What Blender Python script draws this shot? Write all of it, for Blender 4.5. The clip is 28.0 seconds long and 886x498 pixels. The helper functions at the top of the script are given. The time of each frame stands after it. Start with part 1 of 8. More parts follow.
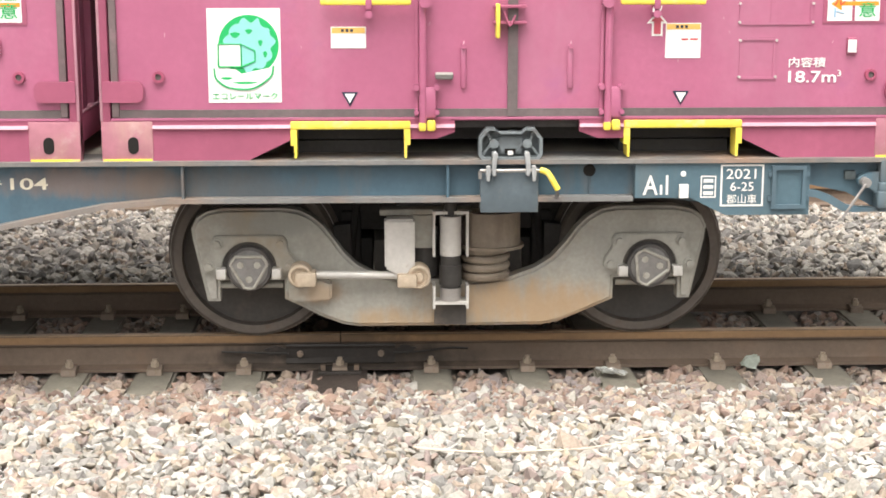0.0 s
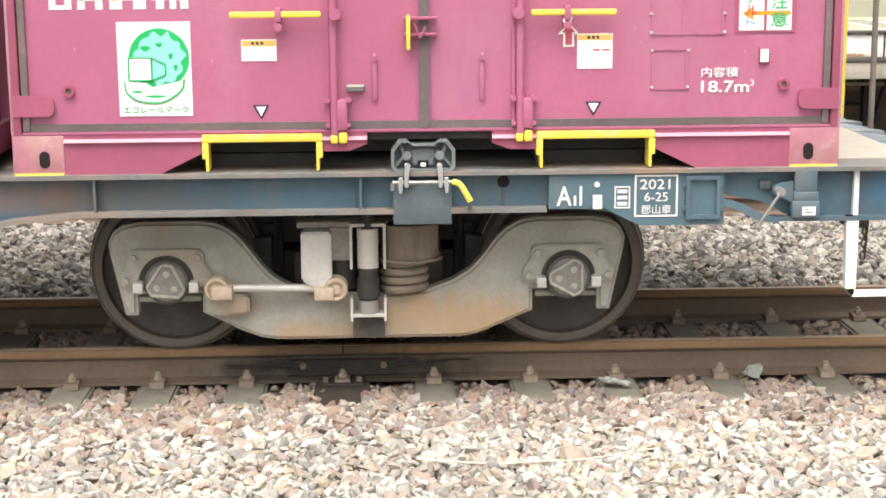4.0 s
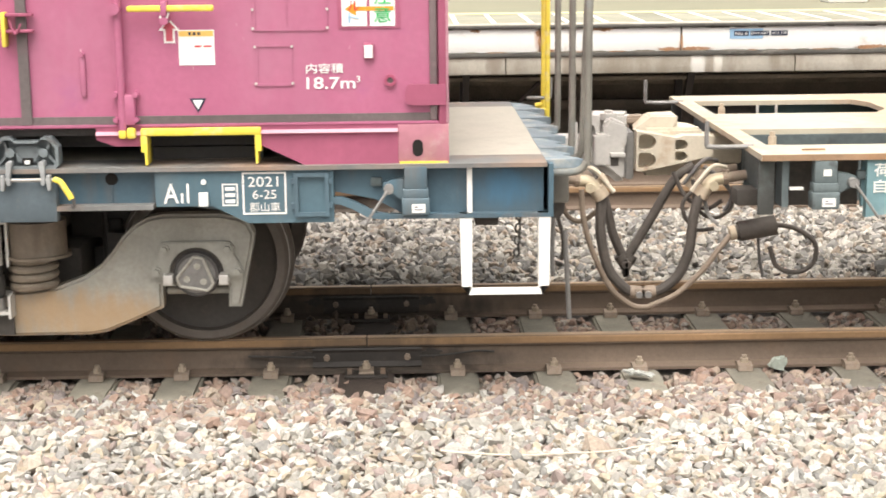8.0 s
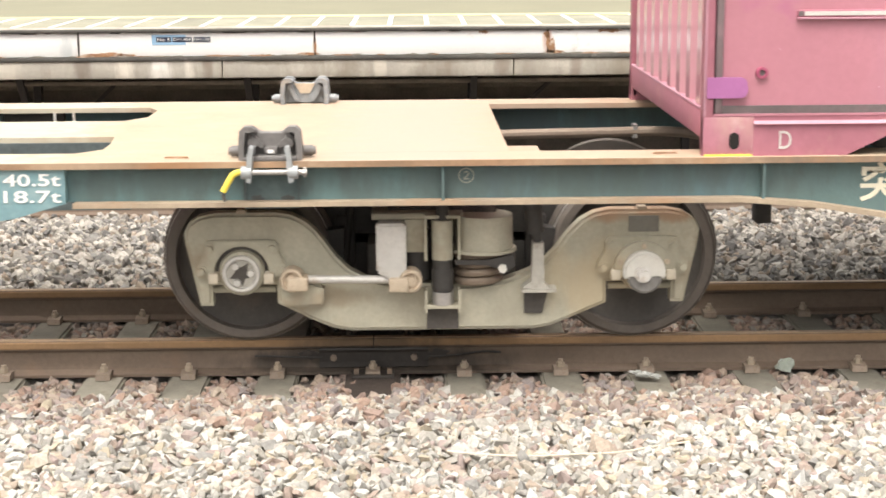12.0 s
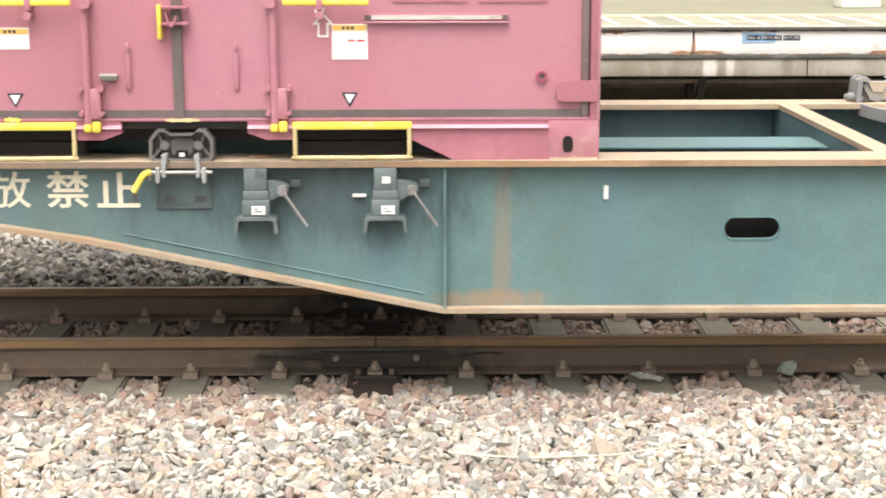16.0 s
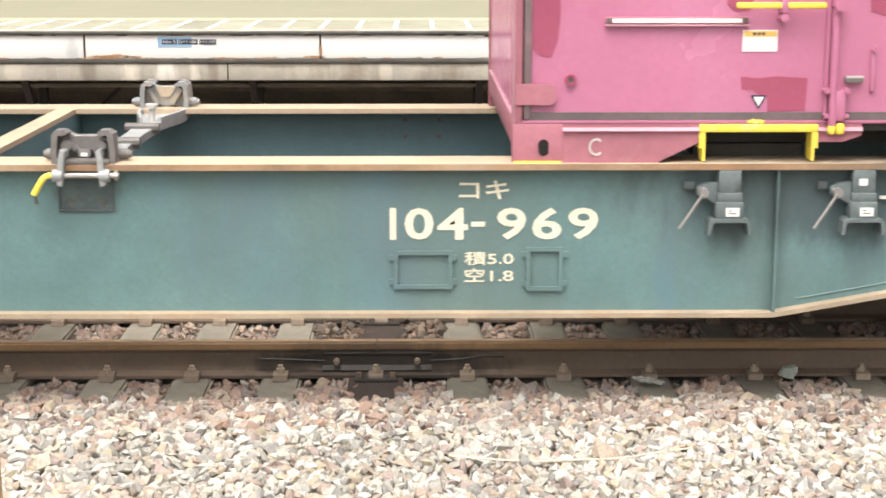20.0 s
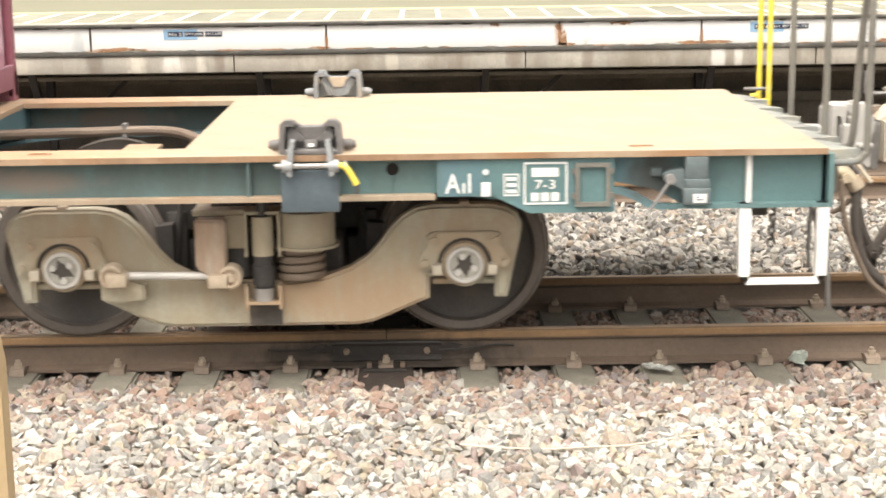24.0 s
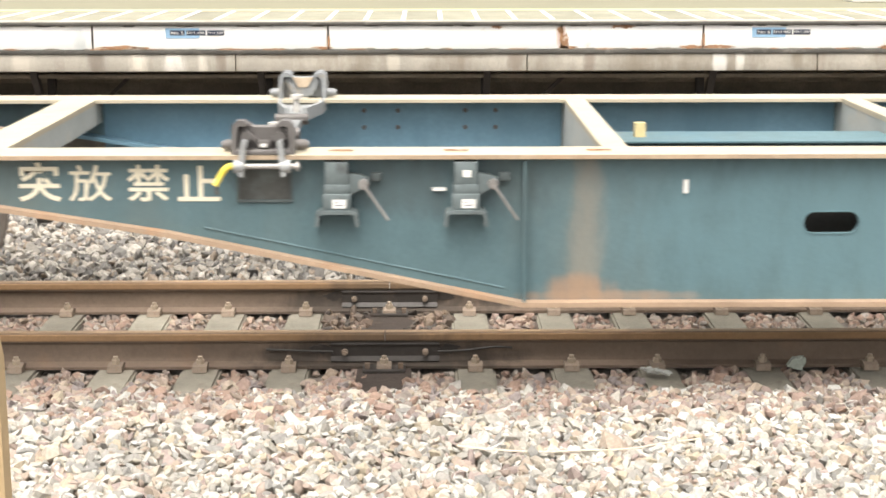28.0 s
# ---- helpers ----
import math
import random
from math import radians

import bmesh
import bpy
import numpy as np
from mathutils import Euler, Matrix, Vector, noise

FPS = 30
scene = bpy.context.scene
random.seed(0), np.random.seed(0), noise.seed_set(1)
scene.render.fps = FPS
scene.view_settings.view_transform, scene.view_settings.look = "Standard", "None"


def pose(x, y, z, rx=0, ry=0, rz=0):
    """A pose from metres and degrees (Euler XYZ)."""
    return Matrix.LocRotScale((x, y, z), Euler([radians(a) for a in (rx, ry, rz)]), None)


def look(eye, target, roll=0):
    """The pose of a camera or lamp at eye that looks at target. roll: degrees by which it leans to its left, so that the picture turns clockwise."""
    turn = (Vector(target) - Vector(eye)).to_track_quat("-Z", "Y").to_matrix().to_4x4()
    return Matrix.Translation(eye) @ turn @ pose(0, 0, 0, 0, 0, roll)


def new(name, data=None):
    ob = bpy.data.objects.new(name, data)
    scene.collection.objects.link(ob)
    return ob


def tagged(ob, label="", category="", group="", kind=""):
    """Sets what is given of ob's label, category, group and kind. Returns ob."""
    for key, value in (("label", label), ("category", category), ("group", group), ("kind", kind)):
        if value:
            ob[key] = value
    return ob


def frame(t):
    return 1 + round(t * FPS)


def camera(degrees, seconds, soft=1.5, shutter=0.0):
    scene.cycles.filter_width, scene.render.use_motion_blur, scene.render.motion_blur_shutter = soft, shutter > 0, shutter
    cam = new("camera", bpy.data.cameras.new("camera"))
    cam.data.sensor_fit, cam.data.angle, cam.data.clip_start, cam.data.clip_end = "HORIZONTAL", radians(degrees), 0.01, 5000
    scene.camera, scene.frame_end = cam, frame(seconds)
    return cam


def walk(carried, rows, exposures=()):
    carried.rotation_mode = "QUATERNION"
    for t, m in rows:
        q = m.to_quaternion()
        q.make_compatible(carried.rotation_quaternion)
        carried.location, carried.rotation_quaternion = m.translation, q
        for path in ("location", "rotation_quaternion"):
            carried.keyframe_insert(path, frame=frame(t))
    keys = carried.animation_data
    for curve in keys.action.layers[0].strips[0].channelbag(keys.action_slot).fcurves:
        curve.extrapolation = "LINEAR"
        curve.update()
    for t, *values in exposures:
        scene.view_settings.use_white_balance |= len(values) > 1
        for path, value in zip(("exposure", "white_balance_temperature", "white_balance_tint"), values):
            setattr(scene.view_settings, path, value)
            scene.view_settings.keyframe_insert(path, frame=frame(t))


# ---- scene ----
# Track along x, camera on the -y side, z = 0 on the rail heads. Near rail at y = 0.
F_DEG = 31.24
EYE = (0.0, -7.646, 1.992)
YC = 0.566          # middle of the track
PITCH = 20.138      # wagon to wagon
RW = 0.41           # wheel radius

# seconds, pan to the right, tilt down, roll
CAM_ROWS = [
    (0, 2.226, 11.610, 0.006), (0.5, 2.241, 11.571, 0.025), (1, 2.230, 11.483, 0.065), (1.5, 2.223, 11.441, 0.050),
    (2, 2.048, 11.324, -0.040), (2.5, 2.041, 11.129, -0.061), (3, 2.219, 11.141, -0.222), (3.5, 2.230, 11.205, -0.364),
    (5.5, 1.912, 11.183, -0.226), (6, 1.850, 11.163, -0.246), (6.5, 1.818, 11.310, -0.343), (7, 1.705, 11.386, -0.421),
    (7.5, 1.508, 11.376, -0.542), (8, 1.281, 11.488, -0.598), (8.5, 1.144, 11.664, -0.803), (9, 1.129, 11.693, -0.819),
    (9.5, 1.104, 11.624, -0.670), (10, 1.042, 11.622, -0.557), (10.5, 0.942, 11.685, -0.470), (11, 0.933, 11.652, -0.352),
    (11.5, 0.942, 11.541, -0.386), (12, 1.018, 11.470, -0.395), (12.5, 1.145, 11.494, -0.433), (14.5, 1.041, 11.471, -0.297),
    (15, 0.998, 11.506, -0.257), (15.5, 0.949, 11.471, -0.110), (16, 0.916, 11.434, -0.068), (16.5, 0.892, 11.458, -0.166),
    (17, 0.856, 11.409, -0.193), (17.5, 0.812, 11.309, -0.141), (18, 0.821, 11.339, -0.078), (18.5, 0.892, 11.439, -0.003),
    (19, 0.973, 11.461, 0.009), (19.5, 0.916, 11.423, -0.011), (20, 0.871, 11.317, 0.030), (20.5, 0.881, 11.414, 0.045),
    (21, 0.877, 11.511, -0.071), (21.5, 0.824, 11.516, -0.248), (23.5, 0.519, 11.634, -0.627), (24, 0.555, 11.706, -0.732),
    (24.5, 0.663, 11.725, -0.661), (25, 0.715, 11.721, -0.521), (25.5, 0.748, 11.677, -0.355), (26, 0.672, 11.604, -0.207),
    (26.5, 0.633, 11.548, -0.168), (27, 0.579, 11.499, -0.218), (27.5, 0.581, 11.534, -0.154), (28, 0.577, 11.646, -0.058),
]
# seconds, way of the train along x
TRAIN_ROWS = [
    (0, 0.000), (0.5, 0.000), (1, -0.001), (1.5, 0.000), (2, -0.000), (2.5, -0.023), (3, -0.150),
    (3.5, -0.260), (5.5, -0.824), (6, -1.040), (6.5, -1.292), (7, -1.575), (7.5, -1.893), (8, -2.250),
    (8.5, -2.646), (9, -3.098), (9.5, -3.564), (10, -4.083), (10.5, -4.644), (11, -5.218), (11.5, -5.790),
    (12, -6.359), (12.5, -6.916), (14.5, -8.963), (15, -9.490), (15.5, -10.003), (16, -10.510), (16.5, -11.006),
    (17, -11.499), (17.5, -11.995), (18, -12.490), (18.5, -12.979), (19, -13.480), (19.5, -14.093), (20, -14.721),
    (20.5, -15.406), (21, -16.087), (21.5, -16.794), (23.5, -20.263), (24, -21.224), (24.5, -22.222), (25, -23.311),
    (25.5, -24.405), (26, -25.528), (26.5, -26.703), (27, -27.896), (27.5, -29.104), (28, -30.331),
]


def cam_pose(pan, tilt, roll):
    a, b = radians(pan), radians(tilt)
    d = Vector((math.sin(a) * math.cos(b), math.cos(a) * math.cos(b), -math.sin(b)))
    return look(EYE, Vector(EYE) + d, roll)


cam = camera(F_DEG, 28.0, soft=1.7, shutter=0.25)
walk(cam, [(t, cam_pose(p, q, r)) for t, p, q, r in CAM_ROWS],
     exposures=[(0, 1.17, 6750, 10), (10, 1.14, 6860, 10), (18, 1.15, 6860, 10), (21, 1.15, 6860, 10), (25, 1.17, 7030, 10), (27, 1.17, 7030, 10), (28, 1.18, 6870, 10)])

# ---- light: bright hazy sky, veiled sun overhead ----
SUN_EL, SUN_AZ = 68.0, 195.0
world = bpy.data.worlds.new("sky")
scene.world = world
world.use_nodes = True
_n = world.node_tree.nodes
_sky = _n.new("ShaderNodeTexSky")
_sky.sky_type = "NISHITA"
_sky.sun_disc = False
_sky.sun_elevation = radians(SUN_EL)
_sky.sun_rotation = radians(SUN_AZ)
_sky.air_density, _sky.dust_density, _sky.ozone_density = 1.0, 6.0, 1.0
_bg = _n["Background"]
_bg.inputs[1].default_value = 0.15
_veil = _n.new("ShaderNodeHueSaturation")      # cloud veil: the blue is washed out
_veil.inputs["Saturation"].default_value = 0.12
world.node_tree.links.new(_sky.outputs[0], _veil.inputs["Color"])
world.node_tree.links.new(_veil.outputs[0], _bg.inputs[0])
sun_data = bpy.data.lights.new("sun", "SUN")
sun_data.energy, sun_data.angle, sun_data.color = 1.15, radians(60), (1.0, 0.96, 0.90)
sun = new("sun", sun_data)
_e, _a = radians(SUN_EL), radians(SUN_AZ)
sun.matrix_world = look(Vector((math.sin(_a) * math.cos(_e), math.cos(_a) * math.cos(_e), math.sin(_e))) * 30, (0, 0, 0))


# ---- materials ----
def mat(name, base, rough=0.6, metal=0.0, var=0.18, scale=3.0, fine=45.0, bump=0.15,
        dirt=None, amt=0.0, dscale=2.5, streak=False, rnd=0.0, island=0.0, spec=0.4, spots=(), bloom=None, spot_amt=0.55):
    """Painted, rusted or stony surface: two scales of tone, an overlay of dirt or rust, fine relief."""
    m = bpy.data.materials.new(name)
    m.use_nodes = True
    nt = m.node_tree
    N, Lk = nt.nodes, nt.links
    bsdf = N["Principled BSDF"]
    bsdf.inputs["Roughness"].default_value = rough
    bsdf.inputs["Metallic"].default_value = metal
    bsdf.inputs["Specular IOR Level"].default_value = spec
    tc = N.new("ShaderNodeTexCoord")

    def noise_tex(s, detail=4.0, mapped=None):
        t = N.new("ShaderNodeTexNoise")
        t.inputs["Scale"].default_value = s
        t.inputs["Detail"].default_value = detail
        t.inputs["Roughness"].default_value = 0.62
        if mapped:
            mp = N.new("ShaderNodeMapping")
            mp.inputs["Scale"].default_value = mapped
            Lk.new(tc.outputs["Object"], mp.inputs["Vector"])
            Lk.new(mp.outputs[0], t.inputs["Vector"])
        else:
            Lk.new(tc.outputs["Object"], t.inputs["Vector"])
        return t

    def blend(fac, c1, c2, mode="MIX"):
        x = N.new("ShaderNodeMix")
        x.data_type, x.blend_type = "RGBA", mode
        for sock, v in ((x.inputs[0], fac), (x.inputs[6], c1), (x.inputs[7], c2)):
            if isinstance(v, (int, float)):
                sock.default_value = v
            elif isinstance(v, tuple):
                sock.default_value = (*v[:3], 1)
            else:
                Lk.new(v, sock)
        return x.outputs[2]

    def ramp(v, lo, hi):
        r = N.new("ShaderNodeMapRange")
        r.inputs[1].default_value, r.inputs[2].default_value = lo, hi
        Lk.new(v, r.inputs[0])
        return r.outputs[0]

    big, small = noise_tex(scale), noise_tex(fine, 3.0)
    lo = tuple(c * (1 - var) for c in base)
    hi = tuple(min(1, c * (1 + var)) for c in base)
    col = blend(ramp(big.outputs[0], 0.3, 0.7), lo, hi)
    col = blend(ramp(small.outputs[0], 0.3, 0.75), col, blend(0.5, col, tuple(c * (1 - 1.6 * var) for c in base)))
    if dirt:
        dn = noise_tex(dscale, 6.0, (1, 1, 0.18) if streak else None)
        f = ramp(dn.outputs[0], 0.72 - 0.45 * amt, 0.86 - 0.3 * amt)
        col = blend(f, col, dirt)
    if bloom:
        # a second, paler or darker film in soft clouds: colour, amount, scale
        bn = noise_tex(bloom[2], 5.0, (1, 1, 0.5))
        k = N.new("ShaderNodeMapRange")
        k.interpolation_type = "SMOOTHSTEP"
        k.inputs[1].default_value, k.inputs[2].default_value = 0.45, 0.72
        k.inputs[3].default_value, k.inputs[4].default_value = 0.0, bloom[1]
        Lk.new(bn.outputs[0], k.inputs[0])
        col = blend(k.outputs[0], col, bloom[0])
    # worn, rusty and painted-shade places with a shape of their own: (x, z, half width, half height, colour)
    if spots:
        sep = N.new("ShaderNodeSeparateXYZ")
        Lk.new(tc.outputs["Object"], sep.inputs[0])
        rag = noise_tex(9.0, 5.0, (1, 1, 0.35))

    def calc(op, p, q):
        k = N.new("ShaderNodeMath")
        k.operation = op
        for sock, v in ((k.inputs[0], p), (k.inputs[1], q)):
            if isinstance(v, (int, float)):
                sock.default_value = v
            else:
                Lk.new(v, sock)
        return k.outputs[0]

    for sx, sz, wx, wz, colour in spots:
        u = calc("POWER", calc("ABSOLUTE", calc("DIVIDE", calc("SUBTRACT", sep.outputs[0], sx), wx), 0), 2.0)
        v = calc("POWER", calc("ABSOLUTE", calc("DIVIDE", calc("SUBTRACT", sep.outputs[2], sz), wz), 0), 2.0)
        dd = calc("ADD", calc("ADD", u, v), calc("MULTIPLY", calc("SUBTRACT", rag.outputs[0], 0.5), 3.2))
        fm = N.new("ShaderNodeMapRange")
        fm.interpolation_type = "SMOOTHSTEP"
        fm.inputs[1].default_value, fm.inputs[2].default_value = -0.1, 1.5
        fm.inputs[3].default_value, fm.inputs[4].default_value = spot_amt, 0.0
        Lk.new(dd, fm.inputs[0])
        col = blend(fm.outputs[0], col, colour)
    if rnd or island:
        if island:
            g = N.new("ShaderNodeNewGeometry")
            src, k = g.outputs["Random Per Island"], island
        else:
            g = N.new("ShaderNodeObjectInfo")
            src, k = g.outputs["Random"], rnd
        h = N.new("ShaderNodeHueSaturation")
        Lk.new(ramp(src, 0, 1), h.inputs["Value"])
        h.inputs["Value"].default_value = 1
        mr = N.new("ShaderNodeMapRange")
        mr.inputs[3].default_value, mr.inputs[4].default_value = 1 - k, 1 + k
        Lk.new(src, mr.inputs[0])
        Lk.new(mr.outputs[0], h.inputs["Value"])
        Lk.new(col, h.inputs["Color"])
        col = h.outputs[0]
    Lk.new(col, bsdf.inputs["Base Color"])
    if bump:
        b = N.new("ShaderNodeBump")
        b.inputs["Strength"].default_value = bump
        b.inputs["Distance"].default_value = 0.01
        Lk.new(small.outputs[0], b.inputs["Height"])
        Lk.new(b.outputs[0], bsdf.inputs["Normal"])
    rr = N.new("ShaderNodeMapRange")
    rr.inputs[3].default_value, rr.inputs[4].default_value = max(0.05, rough - 0.1), min(1, rough + 0.12)
    Lk.new(big.outputs[0], rr.inputs[0])
    Lk.new(rr.outputs[0], bsdf.inputs["Roughness"])
    return m


def stone_mat(name, colours, rough=0.85):
    """Crushed stone: each piece takes one of the colours, with fine grain."""
    m = bpy.data.materials.new(name)
    m.use_nodes = True
    nt = m.node_tree
    N, Lk = nt.nodes, nt.links
    bsdf = N["Principled BSDF"]
    bsdf.inputs["Roughness"].default_value = rough
    bsdf.inputs["Specular IOR Level"].default_value = 0.3
    g = N.new("ShaderNodeNewGeometry")
    r = N.new("ShaderNodeValToRGB")
    r.color_ramp.interpolation = "CONSTANT"
    el = r.color_ramp.elements
    el[0].position, el[0].color = 0, (*colours[0], 1)
    el[1].position, el[1].color = 1 / len(colours), (*colours[1], 1)
    for i, c in enumerate(colours[2:], 2):
        e = el.new(i / len(colours))
        e.color = (*c, 1)
    Lk.new(g.outputs["Random Per Island"], r.inputs[0])
    tc = N.new("ShaderNodeTexCoord")
    n = N.new("ShaderNodeTexNoise")
    n.inputs["Scale"].default_value, n.inputs["Detail"].default_value = 60, 5
    Lk.new(tc.outputs["Object"], n.inputs["Vector"])
    n2 = N.new("ShaderNodeTexNoise")
    n2.inputs["Scale"].default_value, n2.inputs["Detail"].default_value = 1.7, 3
    Lk.new(tc.outputs["Object"], n2.inputs["Vector"])
    mr = N.new("ShaderNodeMapRange")
    mr.inputs[1].default_value, mr.inputs[2].default_value = 0.3, 0.7
    mr.inputs[3].default_value, mr.inputs[4].default_value = 0.82, 1.14
    Lk.new(n.outputs[0], mr.inputs[0])
    mr2 = N.new("ShaderNodeMapRange")
    mr2.inputs[1].default_value, mr2.inputs[2].default_value = 0.3, 0.7
    mr2.inputs[3].default_value, mr2.inputs[4].default_value = 0.85, 1.12
    Lk.new(n2.outputs[0], mr2.inputs[0])
    mu = N.new("ShaderNodeMath")
    mu.operation = "MULTIPLY"
    Lk.new(mr.outputs[0], mu.inputs[0])
    Lk.new(mr2.outputs[0], mu.inputs[1])
    hs = N.new("ShaderNodeHueSaturation")
    Lk.new(r.outputs[0], hs.inputs["Color"])
    Lk.new(mu.outputs[0], hs.inputs["Value"])
    Lk.new(hs.outputs[0], bsdf.inputs["Base Color"])
    b = N.new("ShaderNodeBump")
    b.inputs["Strength"].default_value, b.inputs["Distance"].default_value = 0.4, 0.006
    Lk.new(n.outputs[0], b.inputs["Height"])
    Lk.new(b.outputs[0], bsdf.inputs["Normal"])
    return m


M = {}
# fresh grey-blue wagon
M["paint_a"] = mat("grey_blue_paint", (0.07, 0.126, 0.165), 0.5, var=0.16, dirt=(0.15, 0.125, 0.105), amt=0.47, dscale=3, streak=True, bloom=((0.10, 0.115, 0.12), 0.6, 1.1),
                   spots=((4.6, 0.85, 0.5, 0.2, (0.085, 0.165, 0.22)), (5.4, 0.86, 0.45, 0.07, (0.25, 0.16, 0.12)), (6.35, 0.84, 0.25, 0.09, (0.045, 0.125, 0.18)), (5.95, 0.83, 0.5, 0.10, (0.10, 0.085, 0.075)), (8.75, 0.80, 0.35, 0.14, (0.105, 0.175, 0.215)), (9.4, 0.84, 0.16, 0.10, (0.05, 0.17, 0.29))))
M["flange_a"] = mat("grey_blue_flange", (0.18, 0.18, 0.175), 0.6, var=0.2, dirt=(0.28, 0.195, 0.145), amt=0.65, dscale=1.6)
M["plate_a"] = mat("repainted_grey_blue_plate", (0.088, 0.150, 0.185), 0.5, var=0.12, dirt=(0.12, 0.155, 0.17), amt=0.35, dscale=4, streak=True)
M["spring_a"] = mat("oily_brown_spring_paint", (0.205, 0.165, 0.125), 0.42, var=0.25, scale=5, dirt=(0.12, 0.09, 0.065), amt=0.5, dscale=5, streak=True, bloom=((0.30, 0.27, 0.225), 0.5, 5.0))
M["deck_a"] = mat("grey_deck", (0.455, 0.43, 0.365), 0.8, var=0.12, dirt=(0.36, 0.33, 0.28), amt=0.4, dscale=3)
M["bogie_a"] = mat("grey_bogie", (0.375, 0.365, 0.325), 0.55, var=0.22, dirt=(0.30, 0.235, 0.16), amt=0.42, dscale=2.2, spot_amt=0.75, bloom=((0.23, 0.215, 0.18), 0.5, 3.2),
                   spots=((7.38, 0.20, 0.55, 0.15, (0.44, 0.285, 0.15)), (6.75, 0.14, 0.34, 0.08, (0.42, 0.285, 0.16)), (6.42, 0.29, 0.12, 0.06, (0.36, 0.26, 0.17)), (6.2, 0.62, 0.3, 0.06, (0.24, 0.24, 0.22))))
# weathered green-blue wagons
# lip and recess shade is painted in at z 0.88 and x 8.86
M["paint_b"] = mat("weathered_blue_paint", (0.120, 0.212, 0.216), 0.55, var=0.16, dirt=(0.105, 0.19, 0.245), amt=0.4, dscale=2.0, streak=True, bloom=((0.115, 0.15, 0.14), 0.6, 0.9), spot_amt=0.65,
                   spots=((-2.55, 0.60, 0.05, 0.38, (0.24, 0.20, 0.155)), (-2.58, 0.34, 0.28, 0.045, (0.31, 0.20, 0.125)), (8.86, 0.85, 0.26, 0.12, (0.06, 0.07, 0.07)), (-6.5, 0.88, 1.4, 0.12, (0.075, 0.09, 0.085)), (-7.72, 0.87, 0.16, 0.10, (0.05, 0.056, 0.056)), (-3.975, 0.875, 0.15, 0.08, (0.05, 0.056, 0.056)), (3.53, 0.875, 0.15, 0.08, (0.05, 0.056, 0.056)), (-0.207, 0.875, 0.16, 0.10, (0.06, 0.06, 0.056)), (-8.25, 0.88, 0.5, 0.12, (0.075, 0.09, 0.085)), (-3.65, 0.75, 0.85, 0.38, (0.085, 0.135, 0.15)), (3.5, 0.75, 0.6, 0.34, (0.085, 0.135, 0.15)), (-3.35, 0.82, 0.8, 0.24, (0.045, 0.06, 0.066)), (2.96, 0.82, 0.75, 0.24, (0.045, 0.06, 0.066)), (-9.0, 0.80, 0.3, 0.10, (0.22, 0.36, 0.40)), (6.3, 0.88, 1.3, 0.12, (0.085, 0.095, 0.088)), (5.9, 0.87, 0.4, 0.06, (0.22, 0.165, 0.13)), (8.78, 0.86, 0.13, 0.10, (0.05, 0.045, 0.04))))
M["flange_b"] = mat("rusty_flange", (0.37, 0.295, 0.215), 0.75, var=0.2, dirt=(0.36, 0.205, 0.11), amt=0.42, dscale=1.4)
# dark stretches at x -3.1 and 4.2 are container shade put into the colour
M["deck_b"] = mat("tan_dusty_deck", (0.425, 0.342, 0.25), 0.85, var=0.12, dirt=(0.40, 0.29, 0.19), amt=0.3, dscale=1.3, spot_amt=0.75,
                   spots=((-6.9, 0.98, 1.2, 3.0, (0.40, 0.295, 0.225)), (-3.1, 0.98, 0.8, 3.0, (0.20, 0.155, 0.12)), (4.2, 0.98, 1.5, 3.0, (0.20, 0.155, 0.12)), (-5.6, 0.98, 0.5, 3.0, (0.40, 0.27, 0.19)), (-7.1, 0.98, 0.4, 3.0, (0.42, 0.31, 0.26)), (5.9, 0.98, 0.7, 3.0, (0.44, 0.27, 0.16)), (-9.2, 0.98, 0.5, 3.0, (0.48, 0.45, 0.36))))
M["bogie_b"] = mat("pale_green_grey_bogie", (0.45, 0.425, 0.335), 0.6, var=0.18, dirt=(0.33, 0.25, 0.165), amt=0.33, dscale=2.4, bloom=((0.28, 0.25, 0.19), 0.55, 3.0), spot_amt=0.7,
                   spots=((7.0, 0.45, 1.1, 0.32, (0.34, 0.275, 0.19)), (7.38, 0.24, 0.6, 0.20, (0.42, 0.28, 0.17)), (6.05, 0.50, 0.25, 0.22, (0.40, 0.29, 0.19)), (7.95, 0.52, 0.25, 0.2, (0.38, 0.28, 0.19)), (6.5, 0.15, 0.45, 0.07, (0.38, 0.32, 0.22)), (-5.95, 0.68, 0.5, 0.05, (0.38, 0.22, 0.13)), (-6.25, 0.36, 0.30, 0.18, (0.43, 0.35, 0.23)), (-7.5, 0.28, 0.2, 0.05, (0.33, 0.27, 0.19))))
